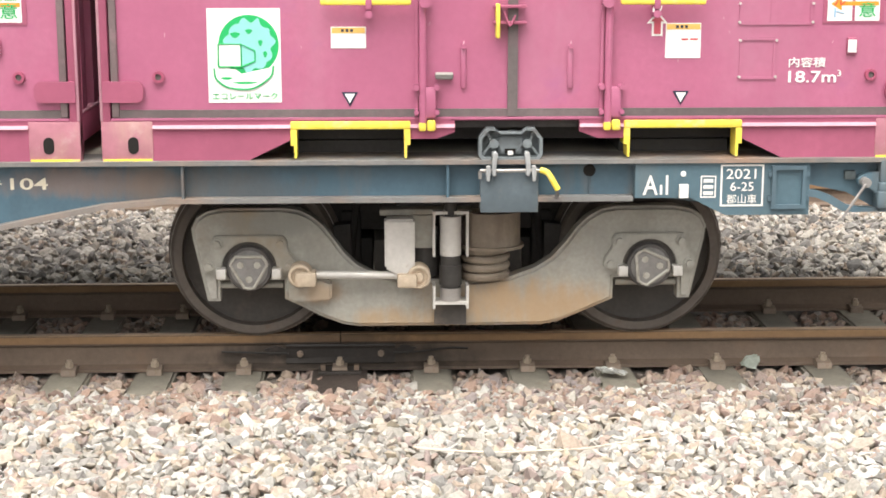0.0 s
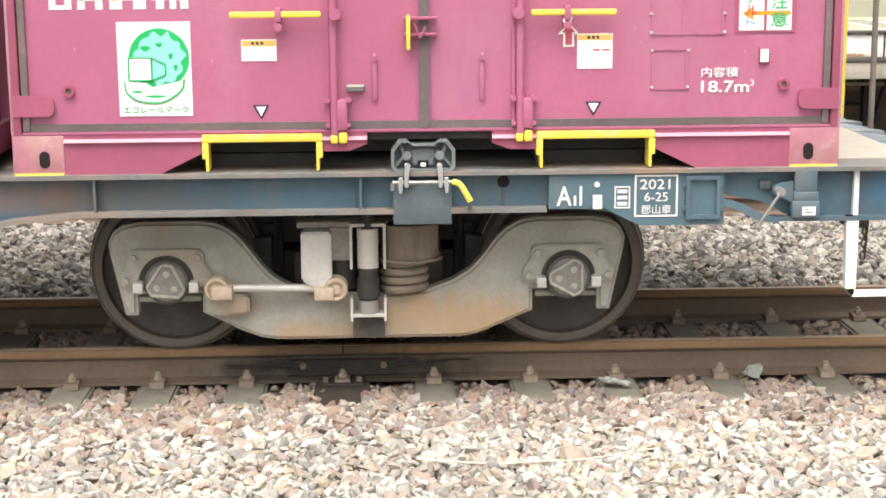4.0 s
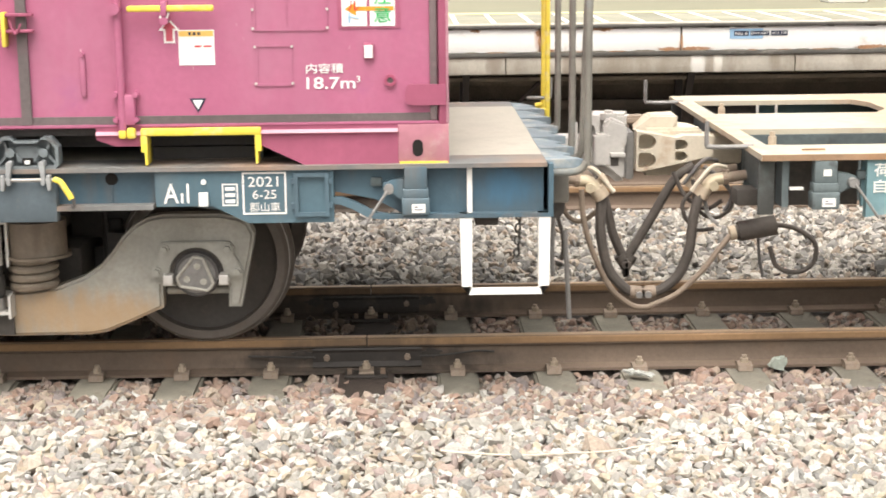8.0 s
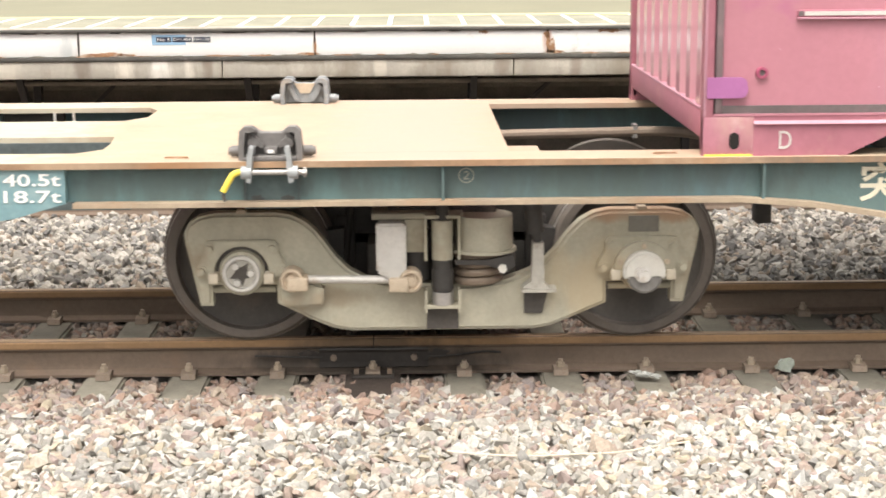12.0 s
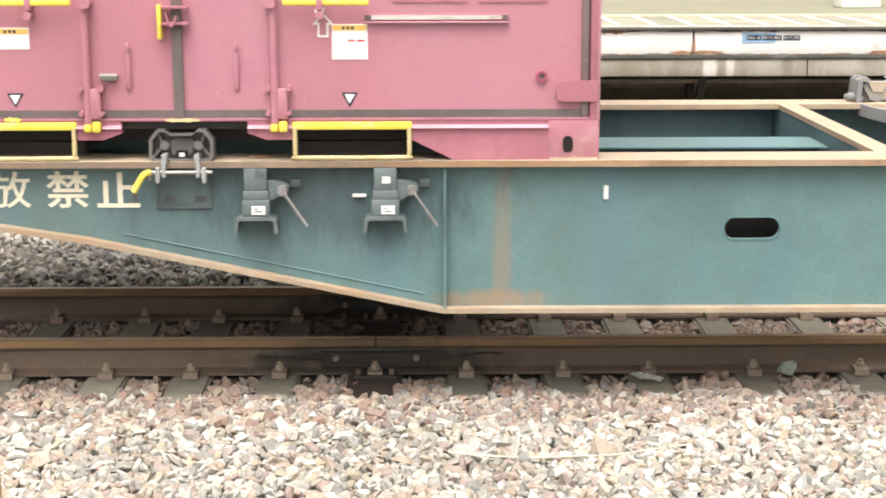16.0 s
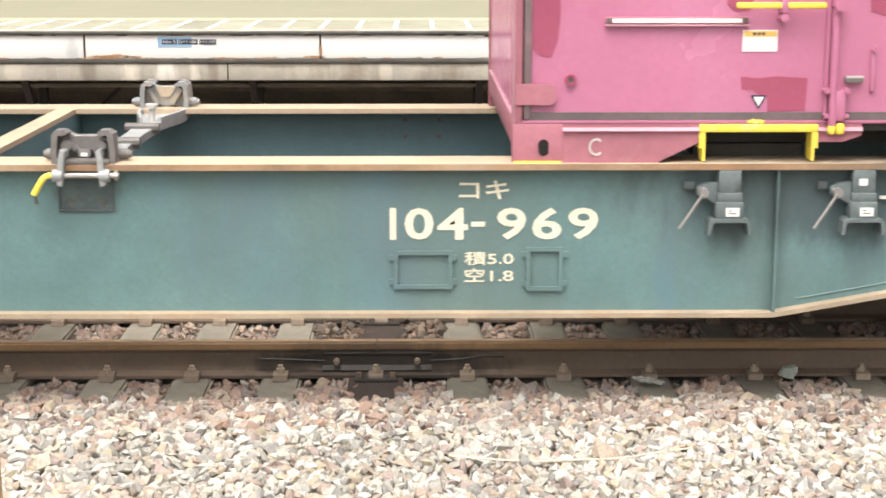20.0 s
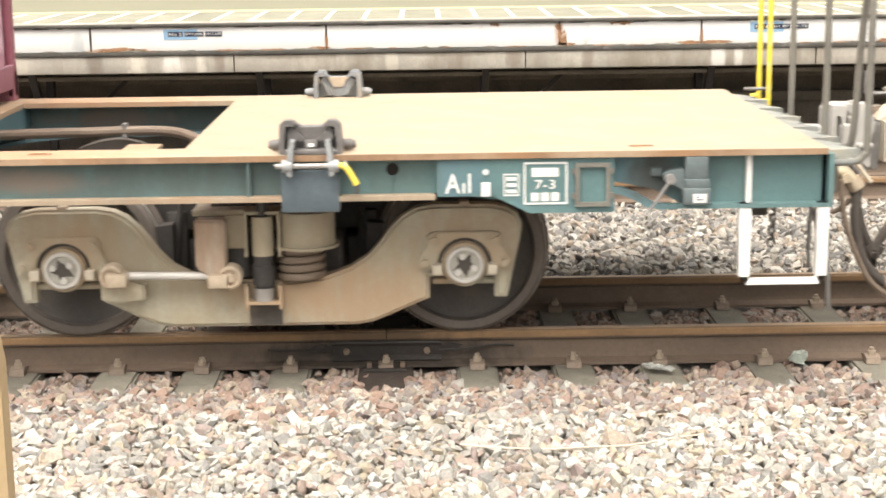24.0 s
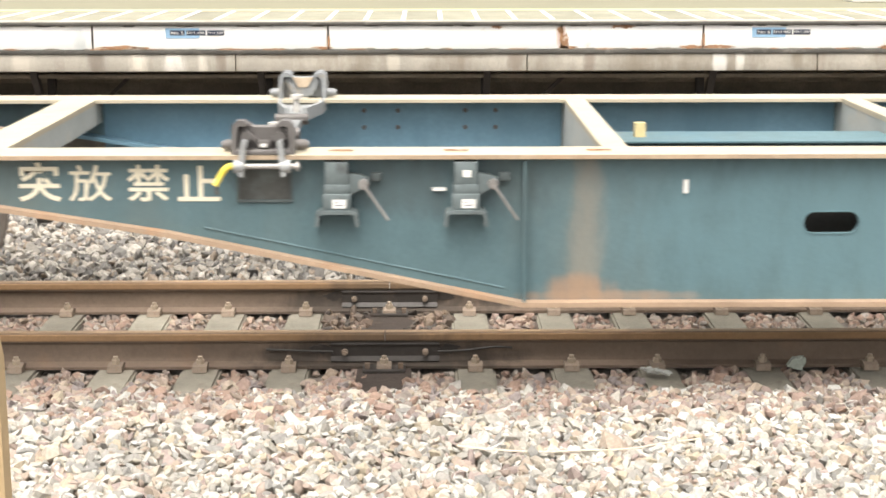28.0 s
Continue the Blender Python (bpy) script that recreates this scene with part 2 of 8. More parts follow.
# the long dark spot at z 0.88 paints in the deck lip's shade
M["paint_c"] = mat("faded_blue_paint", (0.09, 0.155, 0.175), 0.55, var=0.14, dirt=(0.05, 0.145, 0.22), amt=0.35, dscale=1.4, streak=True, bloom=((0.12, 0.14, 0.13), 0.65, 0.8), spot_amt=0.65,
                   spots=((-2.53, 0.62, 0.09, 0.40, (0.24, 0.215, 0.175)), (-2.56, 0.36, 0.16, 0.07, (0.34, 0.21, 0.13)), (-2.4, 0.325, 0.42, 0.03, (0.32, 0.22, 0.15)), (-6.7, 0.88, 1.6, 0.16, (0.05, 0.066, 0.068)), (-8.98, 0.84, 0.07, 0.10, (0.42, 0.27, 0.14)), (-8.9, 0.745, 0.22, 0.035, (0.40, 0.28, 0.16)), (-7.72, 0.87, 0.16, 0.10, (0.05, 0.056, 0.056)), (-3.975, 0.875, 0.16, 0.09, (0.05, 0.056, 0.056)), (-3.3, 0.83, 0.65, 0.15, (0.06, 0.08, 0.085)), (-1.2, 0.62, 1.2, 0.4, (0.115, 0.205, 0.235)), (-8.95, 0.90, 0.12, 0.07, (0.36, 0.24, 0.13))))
# blue of wagon c's inner face, brightened: skylight put into the colour
M["inner_skylit"] = mat("skylit_blue_inner_face", (0.15, 0.28, 0.37), 0.5, var=0.16, dirt=(0.10, 0.20, 0.27), amt=0.4, dscale=1.6, streak=True)
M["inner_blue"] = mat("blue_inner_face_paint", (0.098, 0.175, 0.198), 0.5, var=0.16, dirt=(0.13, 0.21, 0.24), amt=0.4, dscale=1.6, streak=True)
# rust, with the containers' shade painted on at x -4.2 and 4.3
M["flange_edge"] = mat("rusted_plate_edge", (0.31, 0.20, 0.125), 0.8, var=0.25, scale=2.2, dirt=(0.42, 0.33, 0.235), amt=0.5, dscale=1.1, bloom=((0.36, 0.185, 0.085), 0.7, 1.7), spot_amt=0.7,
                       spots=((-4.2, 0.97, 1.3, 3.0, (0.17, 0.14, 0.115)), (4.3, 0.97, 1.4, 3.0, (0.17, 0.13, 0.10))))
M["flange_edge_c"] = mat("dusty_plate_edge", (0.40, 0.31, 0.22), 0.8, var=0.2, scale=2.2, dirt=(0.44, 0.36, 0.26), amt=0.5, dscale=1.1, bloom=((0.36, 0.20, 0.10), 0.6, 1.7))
# pale tone holds the light that falls on the cross member webs
M["member_pale"] = mat("pale_lit_member_web", (0.40, 0.43, 0.42), 0.7, var=0.15, dirt=(0.42, 0.38, 0.30), amt=0.4, dscale=3)
M["flange_c"] = mat("buff_flange", (0.37, 0.265, 0.185), 0.75, var=0.2, dirt=(0.38, 0.20, 0.10), amt=0.4, dscale=2.5)
M["deck_c"] = mat("cream_dusty_deck", (0.455, 0.41, 0.315), 0.85, var=0.1, dirt=(0.40, 0.31, 0.20), amt=0.3, dscale=1.6)
M["bogie_c"] = mat("green_grey_bogie", (0.215, 0.195, 0.15), 0.6, var=0.2, dirt=(0.14, 0.105, 0.075), amt=0.4, dscale=2.4, spot_amt=0.75,
                   spots=((-7.896, 0.46, 0.22, 0.17, (0.105, 0.10, 0.09)), (-6.014, 0.46, 0.22, 0.17, (0.105, 0.10, 0.09)), (-6.6, 0.20, 0.5, 0.09, (0.25, 0.245, 0.20)), (-6.0, 0.64, 0.4, 0.06, (0.30, 0.20, 0.13)), (-7.5, 0.30, 0.25, 0.1, (0.24, 0.175, 0.125))))
M["spring_c"] = mat("oily_grey_spring_paint", (0.15, 0.15, 0.135), 0.5, var=0.2, dirt=(0.09, 0.08, 0.065), amt=0.4, dscale=5)
M["damper_c"] = mat("grimy_silver_damper", (0.36, 0.36, 0.34), 0.4, metal=0.3, var=0.2, dirt=(0.17, 0.15, 0.13), amt=0.4, dscale=8)
M["grime"] = mat("grimy_stain_on_paint", (0.085, 0.105, 0.108), 0.75, var=0.3, dirt=(0.05, 0.05, 0.05), amt=0.35, dscale=8)
M["clamp_brown"] = mat("brown_grey_cast_clamp", (0.18, 0.17, 0.165), 0.5, metal=0.15, var=0.25, dirt=(0.10, 0.09, 0.085), amt=0.35, dscale=9)
M["strap"] = mat("tan_yellow_strap", (0.62, 0.51, 0.27), 0.6, var=0.15, dirt=(0.4, 0.28, 0.12), amt=0.3, dscale=9)
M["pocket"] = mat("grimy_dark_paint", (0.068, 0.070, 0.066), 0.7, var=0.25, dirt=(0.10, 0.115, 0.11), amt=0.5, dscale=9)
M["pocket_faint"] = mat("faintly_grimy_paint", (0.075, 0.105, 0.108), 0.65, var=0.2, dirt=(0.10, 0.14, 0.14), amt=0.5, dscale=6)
M["valve"] = mat("dark_grey_valve_casting", (0.13, 0.16, 0.165), 0.6, var=0.25, dirt=(0.05, 0.05, 0.05), amt=0.3, dscale=9)
M["clamp_box"] = mat("dull_blue_grey_pocket_paint", (0.105, 0.135, 0.155), 0.6, var=0.2, dirt=(0.16, 0.165, 0.16), amt=0.4, dscale=8)
M["clamp_grey"] = mat("blue_grey_clamp_paint", (0.17, 0.195, 0.205), 0.55, var=0.2, dirt=(0.10, 0.09, 0.085), amt=0.35, dscale=10)
M["post_grey"] = mat("grey_brown_post", (0.20, 0.19, 0.165), 0.6, var=0.2, dirt=(0.12, 0.16, 0.18), amt=0.3, dscale=3)
M["crack"] = mat("dark_crack", (0.07, 0.06, 0.05), 0.9, var=0.3)
M["beam_dark"] = mat("damp_stain_on_concrete", (0.215, 0.19, 0.155), 0.9, var=0.25, scale=8, dirt=(0.33, 0.30, 0.26), amt=0.45, dscale=12)
M["plastic"] = mat("crumpled_clear_plastic", (0.46, 0.47, 0.44), 0.15, var=0.2, spec=0.8)
M["straw"] = mat("dry_stalk", (0.62, 0.56, 0.46), 0.8, var=0.15)
# near-black plates draw the openings, their shade put into the colour
M["hole"] = mat("unlit_hollow", (0.028, 0.026, 0.025), 1.0, var=0.1, bump=0, spec=0.0)
M["black"] = mat("grimy_black", (0.05, 0.046, 0.043), 0.6, var=0.3, dirt=(0.05, 0.045, 0.04), amt=0.3)
M["under"] = mat("grimy_underframe", (0.09, 0.081, 0.073), 0.8, var=0.3, dirt=(0.16, 0.13, 0.105), amt=0.3, dscale=5)
M["iron"] = mat("dark_cast_iron", (0.13, 0.122, 0.118), 0.5, metal=0.3, var=0.25, dirt=(0.16, 0.12, 0.10), amt=0.3, dscale=8)
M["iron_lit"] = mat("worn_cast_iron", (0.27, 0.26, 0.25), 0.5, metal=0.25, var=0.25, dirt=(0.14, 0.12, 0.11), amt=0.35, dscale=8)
M["steel"] = mat("bare_steel", (0.42, 0.40, 0.38), 0.42, metal=0.6, var=0.2, dirt=(0.25, 0.2, 0.16), amt=0.3, dscale=10)
M["silver"] = mat("silver_paint", (0.62, 0.60, 0.565), 0.45, metal=0.2, var=0.14, dirt=(0.34, 0.25, 0.18), amt=0.3, dscale=9)
M["rusty_silver"] = mat("rust_stained_silver_paint", (0.43, 0.36, 0.29), 0.55, var=0.2, dirt=(0.33, 0.22, 0.15), amt=0.5, dscale=7, streak=True)
M["tan_iron"] = mat("tan_rusty_iron", (0.50, 0.41, 0.31), 0.75, var=0.22, dirt=(0.28, 0.18, 0.12), amt=0.35, dscale=6)
M["grey_iron"] = mat("pale_grey_coupler_paint", (0.50, 0.48, 0.45), 0.6, var=0.18, dirt=(0.30, 0.25, 0.2), amt=0.35, dscale=6)
M["wheel"] = mat("brown_grimy_wheel", (0.165, 0.143, 0.125), 0.6, metal=0.2, var=0.22, dirt=(0.15, 0.11, 0.08), amt=0.3, dscale=4)
M["tread"] = mat("polished_tread", (0.66, 0.64, 0.62), 0.38, metal=0.75, var=0.12)
# grime on the wheel web, darkened further by painted-in shade
M["wheel_web"] = mat("grimy_shaded_wheel_web", (0.085, 0.075, 0.066), 0.6, var=0.25, dirt=(0.12, 0.095, 0.078), amt=0.3, dscale=5)
M["sensor_white"] = mat("dulled_white_casting", (0.62, 0.60, 0.55), 0.5, var=0.12, dirt=(0.4, 0.34, 0.27), amt=0.25, dscale=10)
M["sensor_dull"] = mat("dusty_grey_cap", (0.47, 0.45, 0.40), 0.5, metal=0.2, var=0.2, dirt=(0.25, 0.22, 0.18), amt=0.4, dscale=12)
M["rubber"] = mat("black_rubber_hose", (0.075, 0.064, 0.056), 0.7, var=0.25, dirt=(0.11, 0.09, 0.075), amt=0.4, dscale=9)
M["copper"] = mat("brown_pipe", (0.22, 0.17, 0.13), 0.55, metal=0.2, var=0.2)
M["brass"] = mat("dusty_brass", (0.56, 0.48, 0.35), 0.45, metal=0.3, var=0.2)
M["link"] = mat("worn_grey_link", (0.36, 0.375, 0.38), 0.5, metal=0.15, var=0.2, dirt=(0.22, 0.21, 0.20), amt=0.35, dscale=12)
M["cream_iron"] = mat("cream_painted_casting", (0.56, 0.50, 0.40), 0.7, var=0.18, dirt=(0.36, 0.25, 0.17), amt=0.32, dscale=6)
M["tooth_a"] = mat("scuffed_grey_blue_paint", (0.20, 0.25, 0.28), 0.6, var=0.25, dirt=(0.38, 0.37, 0.34), amt=0.45, dscale=8)
M["tooth_b"] = mat("scuffed_dusty_paint", (0.27, 0.28, 0.26), 0.7, var=0.25, dirt=(0.40, 0.36, 0.28), amt=0.45, dscale=8)
M["white"] = mat("white_paint", (0.80, 0.79, 0.76), 0.5, var=0.05, dirt=(0.5, 0.46, 0.4), amt=0.16, dscale=9)
M["cream"] = mat("cream_lettering", (0.74, 0.69, 0.55), 0.6, var=0.08, dirt=(0.4, 0.38, 0.3), amt=0.15, dscale=14)
M["cream_dim"] = mat("faded_cream_lettering", (0.34, 0.34, 0.29), 0.6, var=0.15)
M["yellow"] = mat("yellow_paint", (0.84, 0.67, 0.09), 0.55, var=0.12, dirt=(0.70, 0.60, 0.30), amt=0.4, dscale=13, bloom=((0.62, 0.47, 0.10), 0.6, 6.0))
M["red_pink"] = mat("magenta_paint", (0.42, 0.128, 0.222), 0.22, var=0.10, scale=1.6, fine=30, bump=0.05, dirt=(0.35, 0.105, 0.235), amt=0.27, dscale=3, spec=0.6, bloom=((0.43, 0.20, 0.28), 0.55, 1.3))
M["red_dark"] = mat("dark_magenta_paint", (0.35, 0.092, 0.158), 0.55, var=0.12, fine=30, bump=0.05, dirt=(0.3, 0.1, 0.12), amt=0.25, dscale=5)
M["pink_faded"] = mat("faded_magenta_paint", (0.445, 0.192, 0.236), 0.20, var=0.08, scale=1.4, fine=30, bump=0.05, dirt=(0.40, 0.135, 0.235), amt=0.3, dscale=2, spec=0.6, bloom=((0.45, 0.25, 0.31), 0.5, 1.2))
M["pink_faded_dark"] = mat("faded_magenta_trim", (0.40, 0.155, 0.198), 0.6, var=0.15, fine=30, bump=0.05, dirt=(0.41, 0.22, 0.205), amt=0.35, dscale=4)
M["pink_lilac"] = mat("lilac_magenta_paint", (0.48, 0.172, 0.285), 0.22, var=0.08, scale=1.4, fine=30, bump=0.05, dirt=(0.44, 0.13, 0.24), amt=0.25, dscale=2, spec=0.6, bloom=((0.48, 0.23, 0.36), 0.5, 1.4))
# side paint for the end walls, its colour lightened to hold reflected light
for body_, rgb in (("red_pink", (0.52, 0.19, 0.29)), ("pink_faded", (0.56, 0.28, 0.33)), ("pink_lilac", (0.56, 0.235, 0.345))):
    M["end_" + body_] = mat("glossy_lit_end_wall_" + body_, rgb, 0.10, var=0.08, scale=1.4, fine=12, bump=0.04, dirt=tuple(v * 0.9 for v in rgb), amt=0.25, dscale=3, spec=1.0)
M["casting_worn"] = mat("scuffed_magenta_casting", (0.40, 0.165, 0.21), 0.6, var=0.15, fine=30, bump=0.1, dirt=(0.48, 0.34, 0.33), amt=0.4, dscale=7, bloom=((0.44, 0.30, 0.24), 0.5, 5.0))
M["lilac_trim"] = mat("lilac_repainted_plate", (0.36, 0.13, 0.30), 0.5, var=0.1)
M["seal_dusty"] = mat("dusty_grey_weather_strip", (0.20, 0.15, 0.155), 0.65, var=0.2, dirt=(0.36, 0.22, 0.25), amt=0.35, dscale=5)
M["patch"] = mat("touched_up_magenta", (0.34, 0.075, 0.135), 0.5, var=0.1, bump=0.05)
# pale pink of worn edges, also used as painted highlight on lips
M["lip_pale"] = mat("worn_and_lit_pink_edge", (0.50, 0.26, 0.32), 0.5, var=0.15, dirt=(0.45, 0.16, 0.23), amt=0.35, dscale=5)
M["arrow_red"] = mat("pinkish_red_print", (0.52, 0.09, 0.13), 0.5, var=0.08)
M["amber"] = mat("pale_amber_print", (0.78, 0.50, 0.14), 0.5, var=0.06, bump=0.0)
M["sign_teal"] = mat("washed_out_teal_paint", (0.17, 0.29, 0.315), 0.5, var=0.15, dirt=(0.27, 0.37, 0.38), amt=0.45, dscale=5)
M["clamp_far"] = mat("worn_blue_grey_casting", (0.27, 0.285, 0.295), 0.5, metal=0.15, var=0.25, dirt=(0.40, 0.33, 0.25), amt=0.4, dscale=7)
M["seal"] = mat("dark_rubber_seal", (0.135, 0.112, 0.112), 0.55, var=0.25, dirt=(0.15, 0.10, 0.11), amt=0.4, dscale=6)
M["paper"] = mat("white_sticker", (0.82, 0.81, 0.79), 0.45, var=0.03, bump=0.0)
M["orange"] = mat("orange_print", (0.80, 0.30, 0.03), 0.5, var=0.06, bump=0.0)
M["green"] = mat("green_print", (0.01, 0.42, 0.12), 0.5, var=0.05, bump=0.0)
M["teal"] = mat("pale_teal_print", (0.25, 0.62, 0.58), 0.5, var=0.05, bump=0.0)
M["red"] = mat("red_print", (0.55, 0.04, 0.05), 0.5, var=0.06, bump=0.0)
M["navy"] = mat("navy_print", (0.02, 0.03, 0.06), 0.5, var=0.06, bump=0.0)
M["blue_tag"] = mat("pale_blue_sticker", (0.30, 0.48, 0.66), 0.5, var=0.06, bump=0.0)
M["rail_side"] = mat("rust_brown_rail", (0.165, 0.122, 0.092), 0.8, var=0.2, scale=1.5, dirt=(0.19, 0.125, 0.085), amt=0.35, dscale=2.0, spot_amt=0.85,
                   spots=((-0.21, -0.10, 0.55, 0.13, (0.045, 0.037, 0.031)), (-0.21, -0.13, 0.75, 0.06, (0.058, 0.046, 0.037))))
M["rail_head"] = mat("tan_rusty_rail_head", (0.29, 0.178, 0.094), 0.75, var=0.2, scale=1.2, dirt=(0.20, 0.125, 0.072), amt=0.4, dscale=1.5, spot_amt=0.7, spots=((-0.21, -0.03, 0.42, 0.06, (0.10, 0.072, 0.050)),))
M["green_film"] = mat("pale_green_plastic", (0.36, 0.40, 0.35), 0.2, var=0.25, spec=0.7)
M["rail_top"] = mat("burnished_rail_head", (0.42, 0.285, 0.175), 0.45, metal=0.45, var=0.15, dirt=(0.28, 0.19, 0.12), amt=0.4, dscale=1.4)
M["rail_grease"] = mat("greased_fishplate", (0.042, 0.036, 0.032), 0.5, var=0.3, dirt=(0.08, 0.06, 0.05), amt=0.35, dscale=7)
M["clip_bolt"] = mat("dull_tan_bolt", (0.36, 0.295, 0.225), 0.7, var=0.2, dirt=(0.2, 0.14, 0.1), amt=0.35, dscale=30)
M["sleeper"] = mat("grey_concrete_sleeper", (0.25, 0.232, 0.19), 0.9, var=0.18, scale=7, bump=0.4, dirt=(0.17, 0.13, 0.10), amt=0.4, dscale=6, rnd=0.18)
M["wood"] = mat("oily_timber_sleeper", (0.055, 0.042, 0.035), 0.85, var=0.3, bump=0.5, dirt=(0.10, 0.075, 0.055), amt=0.3, dscale=8)
M["clip"] = mat("tan_rail_clip", (0.26, 0.205, 0.16), 0.75, var=0.2, dirt=(0.2, 0.13, 0.08), amt=0.35, dscale=30, rnd=0.15)
M["concrete"] = mat("stained_concrete", (0.44, 0.41, 0.355), 0.9, var=0.16, scale=3.0, bump=0.4, dirt=(0.24, 0.20, 0.155), amt=0.45, dscale=2.6, streak=True, spot_amt=0.75, bloom=((0.24, 0.21, 0.165), 0.75, 2.4),
                    spots=((-2.56, 0.77, 0.10, 0.30, (0.80, 0.76, 0.66)), (-2.25, 0.77, 0.10, 0.30, (0.82, 0.80, 0.74)), (-2.0, 0.77, 0.05, 0.30, (0.78, 0.75, 0.66)), (-2.93, 0.80, 0.09, 0.16, (0.20, 0.17, 0.14)),
                           (-1.84, 0.80, 0.05, 0.2, (0.24, 0.20, 0.16)), (-1.2, 0.83, 0.4, 0.03, (0.22, 0.19, 0.15)), (-0.3, 0.80, 0.06, 0.2, (0.60, 0.56, 0.48)), (0.25, 0.83, 0.5, 0.025, (0.24, 0.21, 0.17)), (0.8, 0.80, 0.08, 0.15, (0.26, 0.22, 0.18)),
                           (1.45, 0.78, 0.06, 0.25, (0.25, 0.21, 0.17)), (2.62, 0.77, 0.06, 0.3, (0.78, 0.77, 0.73)), (2.80, 0.77, 0.04, 0.3, (0.74, 0.72, 0.66)), (3.3, 0.80, 0.06, 0.15, (0.25, 0.22, 0.17)), (-3.6, 0.80, 0.1, 0.2, (0.58, 0.54, 0.46))))
M["plat_white"] = mat("white_painted_platform_edge", (0.82, 0.82, 0.80), 0.7, var=0.05, scale=1.2, dirt=(0.52, 0.45, 0.37), amt=0.14, dscale=3, spot_amt=0.7,
                      spots=((-3.08, 0.96, 0.06, 0.10, (0.52, 0.56, 0.56)), (1.2, 0.99, 0.045, 0.12, (0.46, 0.24, 0.16)), (-2.75, 0.895, 0.22, 0.018, (0.50, 0.28, 0.12)), (2.5, 0.895, 0.2, 0.015, (0.45, 0.28, 0.16)), (-0.88, 0.97, 0.02, 0.1, (0.50, 0.42, 0.34)), (2.466, 0.93, 0.02, 0.06, (0.45, 0.25, 0.15))))
M["plat_rust"] = mat("rust_stain", (0.36, 0.20, 0.11), 0.85, var=0.35, scale=9, dirt=(0.6, 0.5, 0.42), amt=0.4, dscale=14)
M["plat_dark"] = mat("dark_grimy_coping", (0.10, 0.095, 0.085), 0.9, var=0.35, dirt=(0.3, 0.28, 0.25), amt=0.25, dscale=5)
M["plat_top"] = mat("pale_asphalt_platform", (0.215, 0.205, 0.145), 0.9, var=0.08, scale=1.5, bump=0.2)
M["plat_tile"] = mat("grey_edge_slab", (0.29, 0.28, 0.215), 0.9, var=0.22, scale=2.5, bump=0.2, rnd=0.1)
M["plat_yellow"] = mat("faded_yellow_line", (0.58, 0.52, 0.30), 0.8, var=0.1)
M["void"] = mat("dark_earth_wall", (0.23, 0.205, 0.165), 0.95, var=0.3, dirt=(0.12, 0.10, 0.08), amt=0.3)
M["soil"] = mat("ballast_bed", (0.18, 0.155, 0.135), 0.95, var=0.35, scale=18, fine=70, bump=0.8, dirt=(0.09, 0.075, 0.065), amt=0.4, dscale=25)
M["post"] = mat("buff_painted_post", (0.45, 0.33, 0.19), 0.7, var=0.1)
M["stone_near"] = stone_mat("pale_crushed_stone", [(0.391, 0.379, 0.346), (0.334, 0.298, 0.249), (0.30, 0.285, 0.255), (0.424, 0.42, 0.393), (0.318, 0.261, 0.211), (0.36, 0.34, 0.30), (0.275, 0.262, 0.24), (0.4, 0.369, 0.312), (0.31, 0.248, 0.211), (0.367, 0.32, 0.245), (0.33, 0.312, 0.275), (0.408, 0.399, 0.367), (0.29, 0.235, 0.215), (0.47, 0.465, 0.445), (0.225, 0.218, 0.205), (0.45, 0.43, 0.39)])
M["stone_track"] = stone_mat("rust_tinted_crushed_stone", [(0.30, 0.215, 0.17), (0.26, 0.18, 0.145), (0.33, 0.265, 0.22), (0.23, 0.19, 0.165), (0.37, 0.295, 0.235), (0.28, 0.215, 0.185), (0.31, 0.28, 0.25)])
M["stone_mauve"] = stone_mat("brown_mauve_crushed_stone", [(0.275, 0.20, 0.168), (0.23, 0.18, 0.158), (0.32, 0.26, 0.215), (0.22, 0.19, 0.182), (0.36, 0.30, 0.24), (0.285, 0.20, 0.158), (0.26, 0.225, 0.20)])
M["stone_oily"] = stone_mat("oil_darkened_stone", [(0.11, 0.085, 0.068), (0.15, 0.11, 0.085), (0.075, 0.064, 0.056), (0.18, 0.135, 0.10)], 0.6)
M["stone_far"] = stone_mat("grey_crushed_stone", [(0.37, 0.34, 0.295), (0.295, 0.275, 0.245), (0.20, 0.187, 0.172), (0.46, 0.43, 0.385), (0.31, 0.255, 0.205), (0.24, 0.23, 0.215), (0.41, 0.385, 0.345), (0.15, 0.143, 0.136)])


# ---- mesh helpers ----
def box(bm, x0, x1, y0, y1, z0, z1, bev=0.0):
    vs = [bm.verts.new((x, y, z)) for z in (z0, z1) for y in (y0, y1) for x in (x0, x1)]
    fs = [bm.faces.new([vs[i] for i in q]) for q in ((0, 2, 3, 1), (4, 5, 7, 6), (0, 1, 5, 4), (2, 6, 7, 3), (0, 4, 6, 2), (1, 3, 7, 5))]
    if bev:
        es = list({e for f in fs for e in f.edges})
        bmesh.ops.bevel(bm, geom=es, offset=bev, segments=2, affect="EDGES", profile=0.5)
    return bm


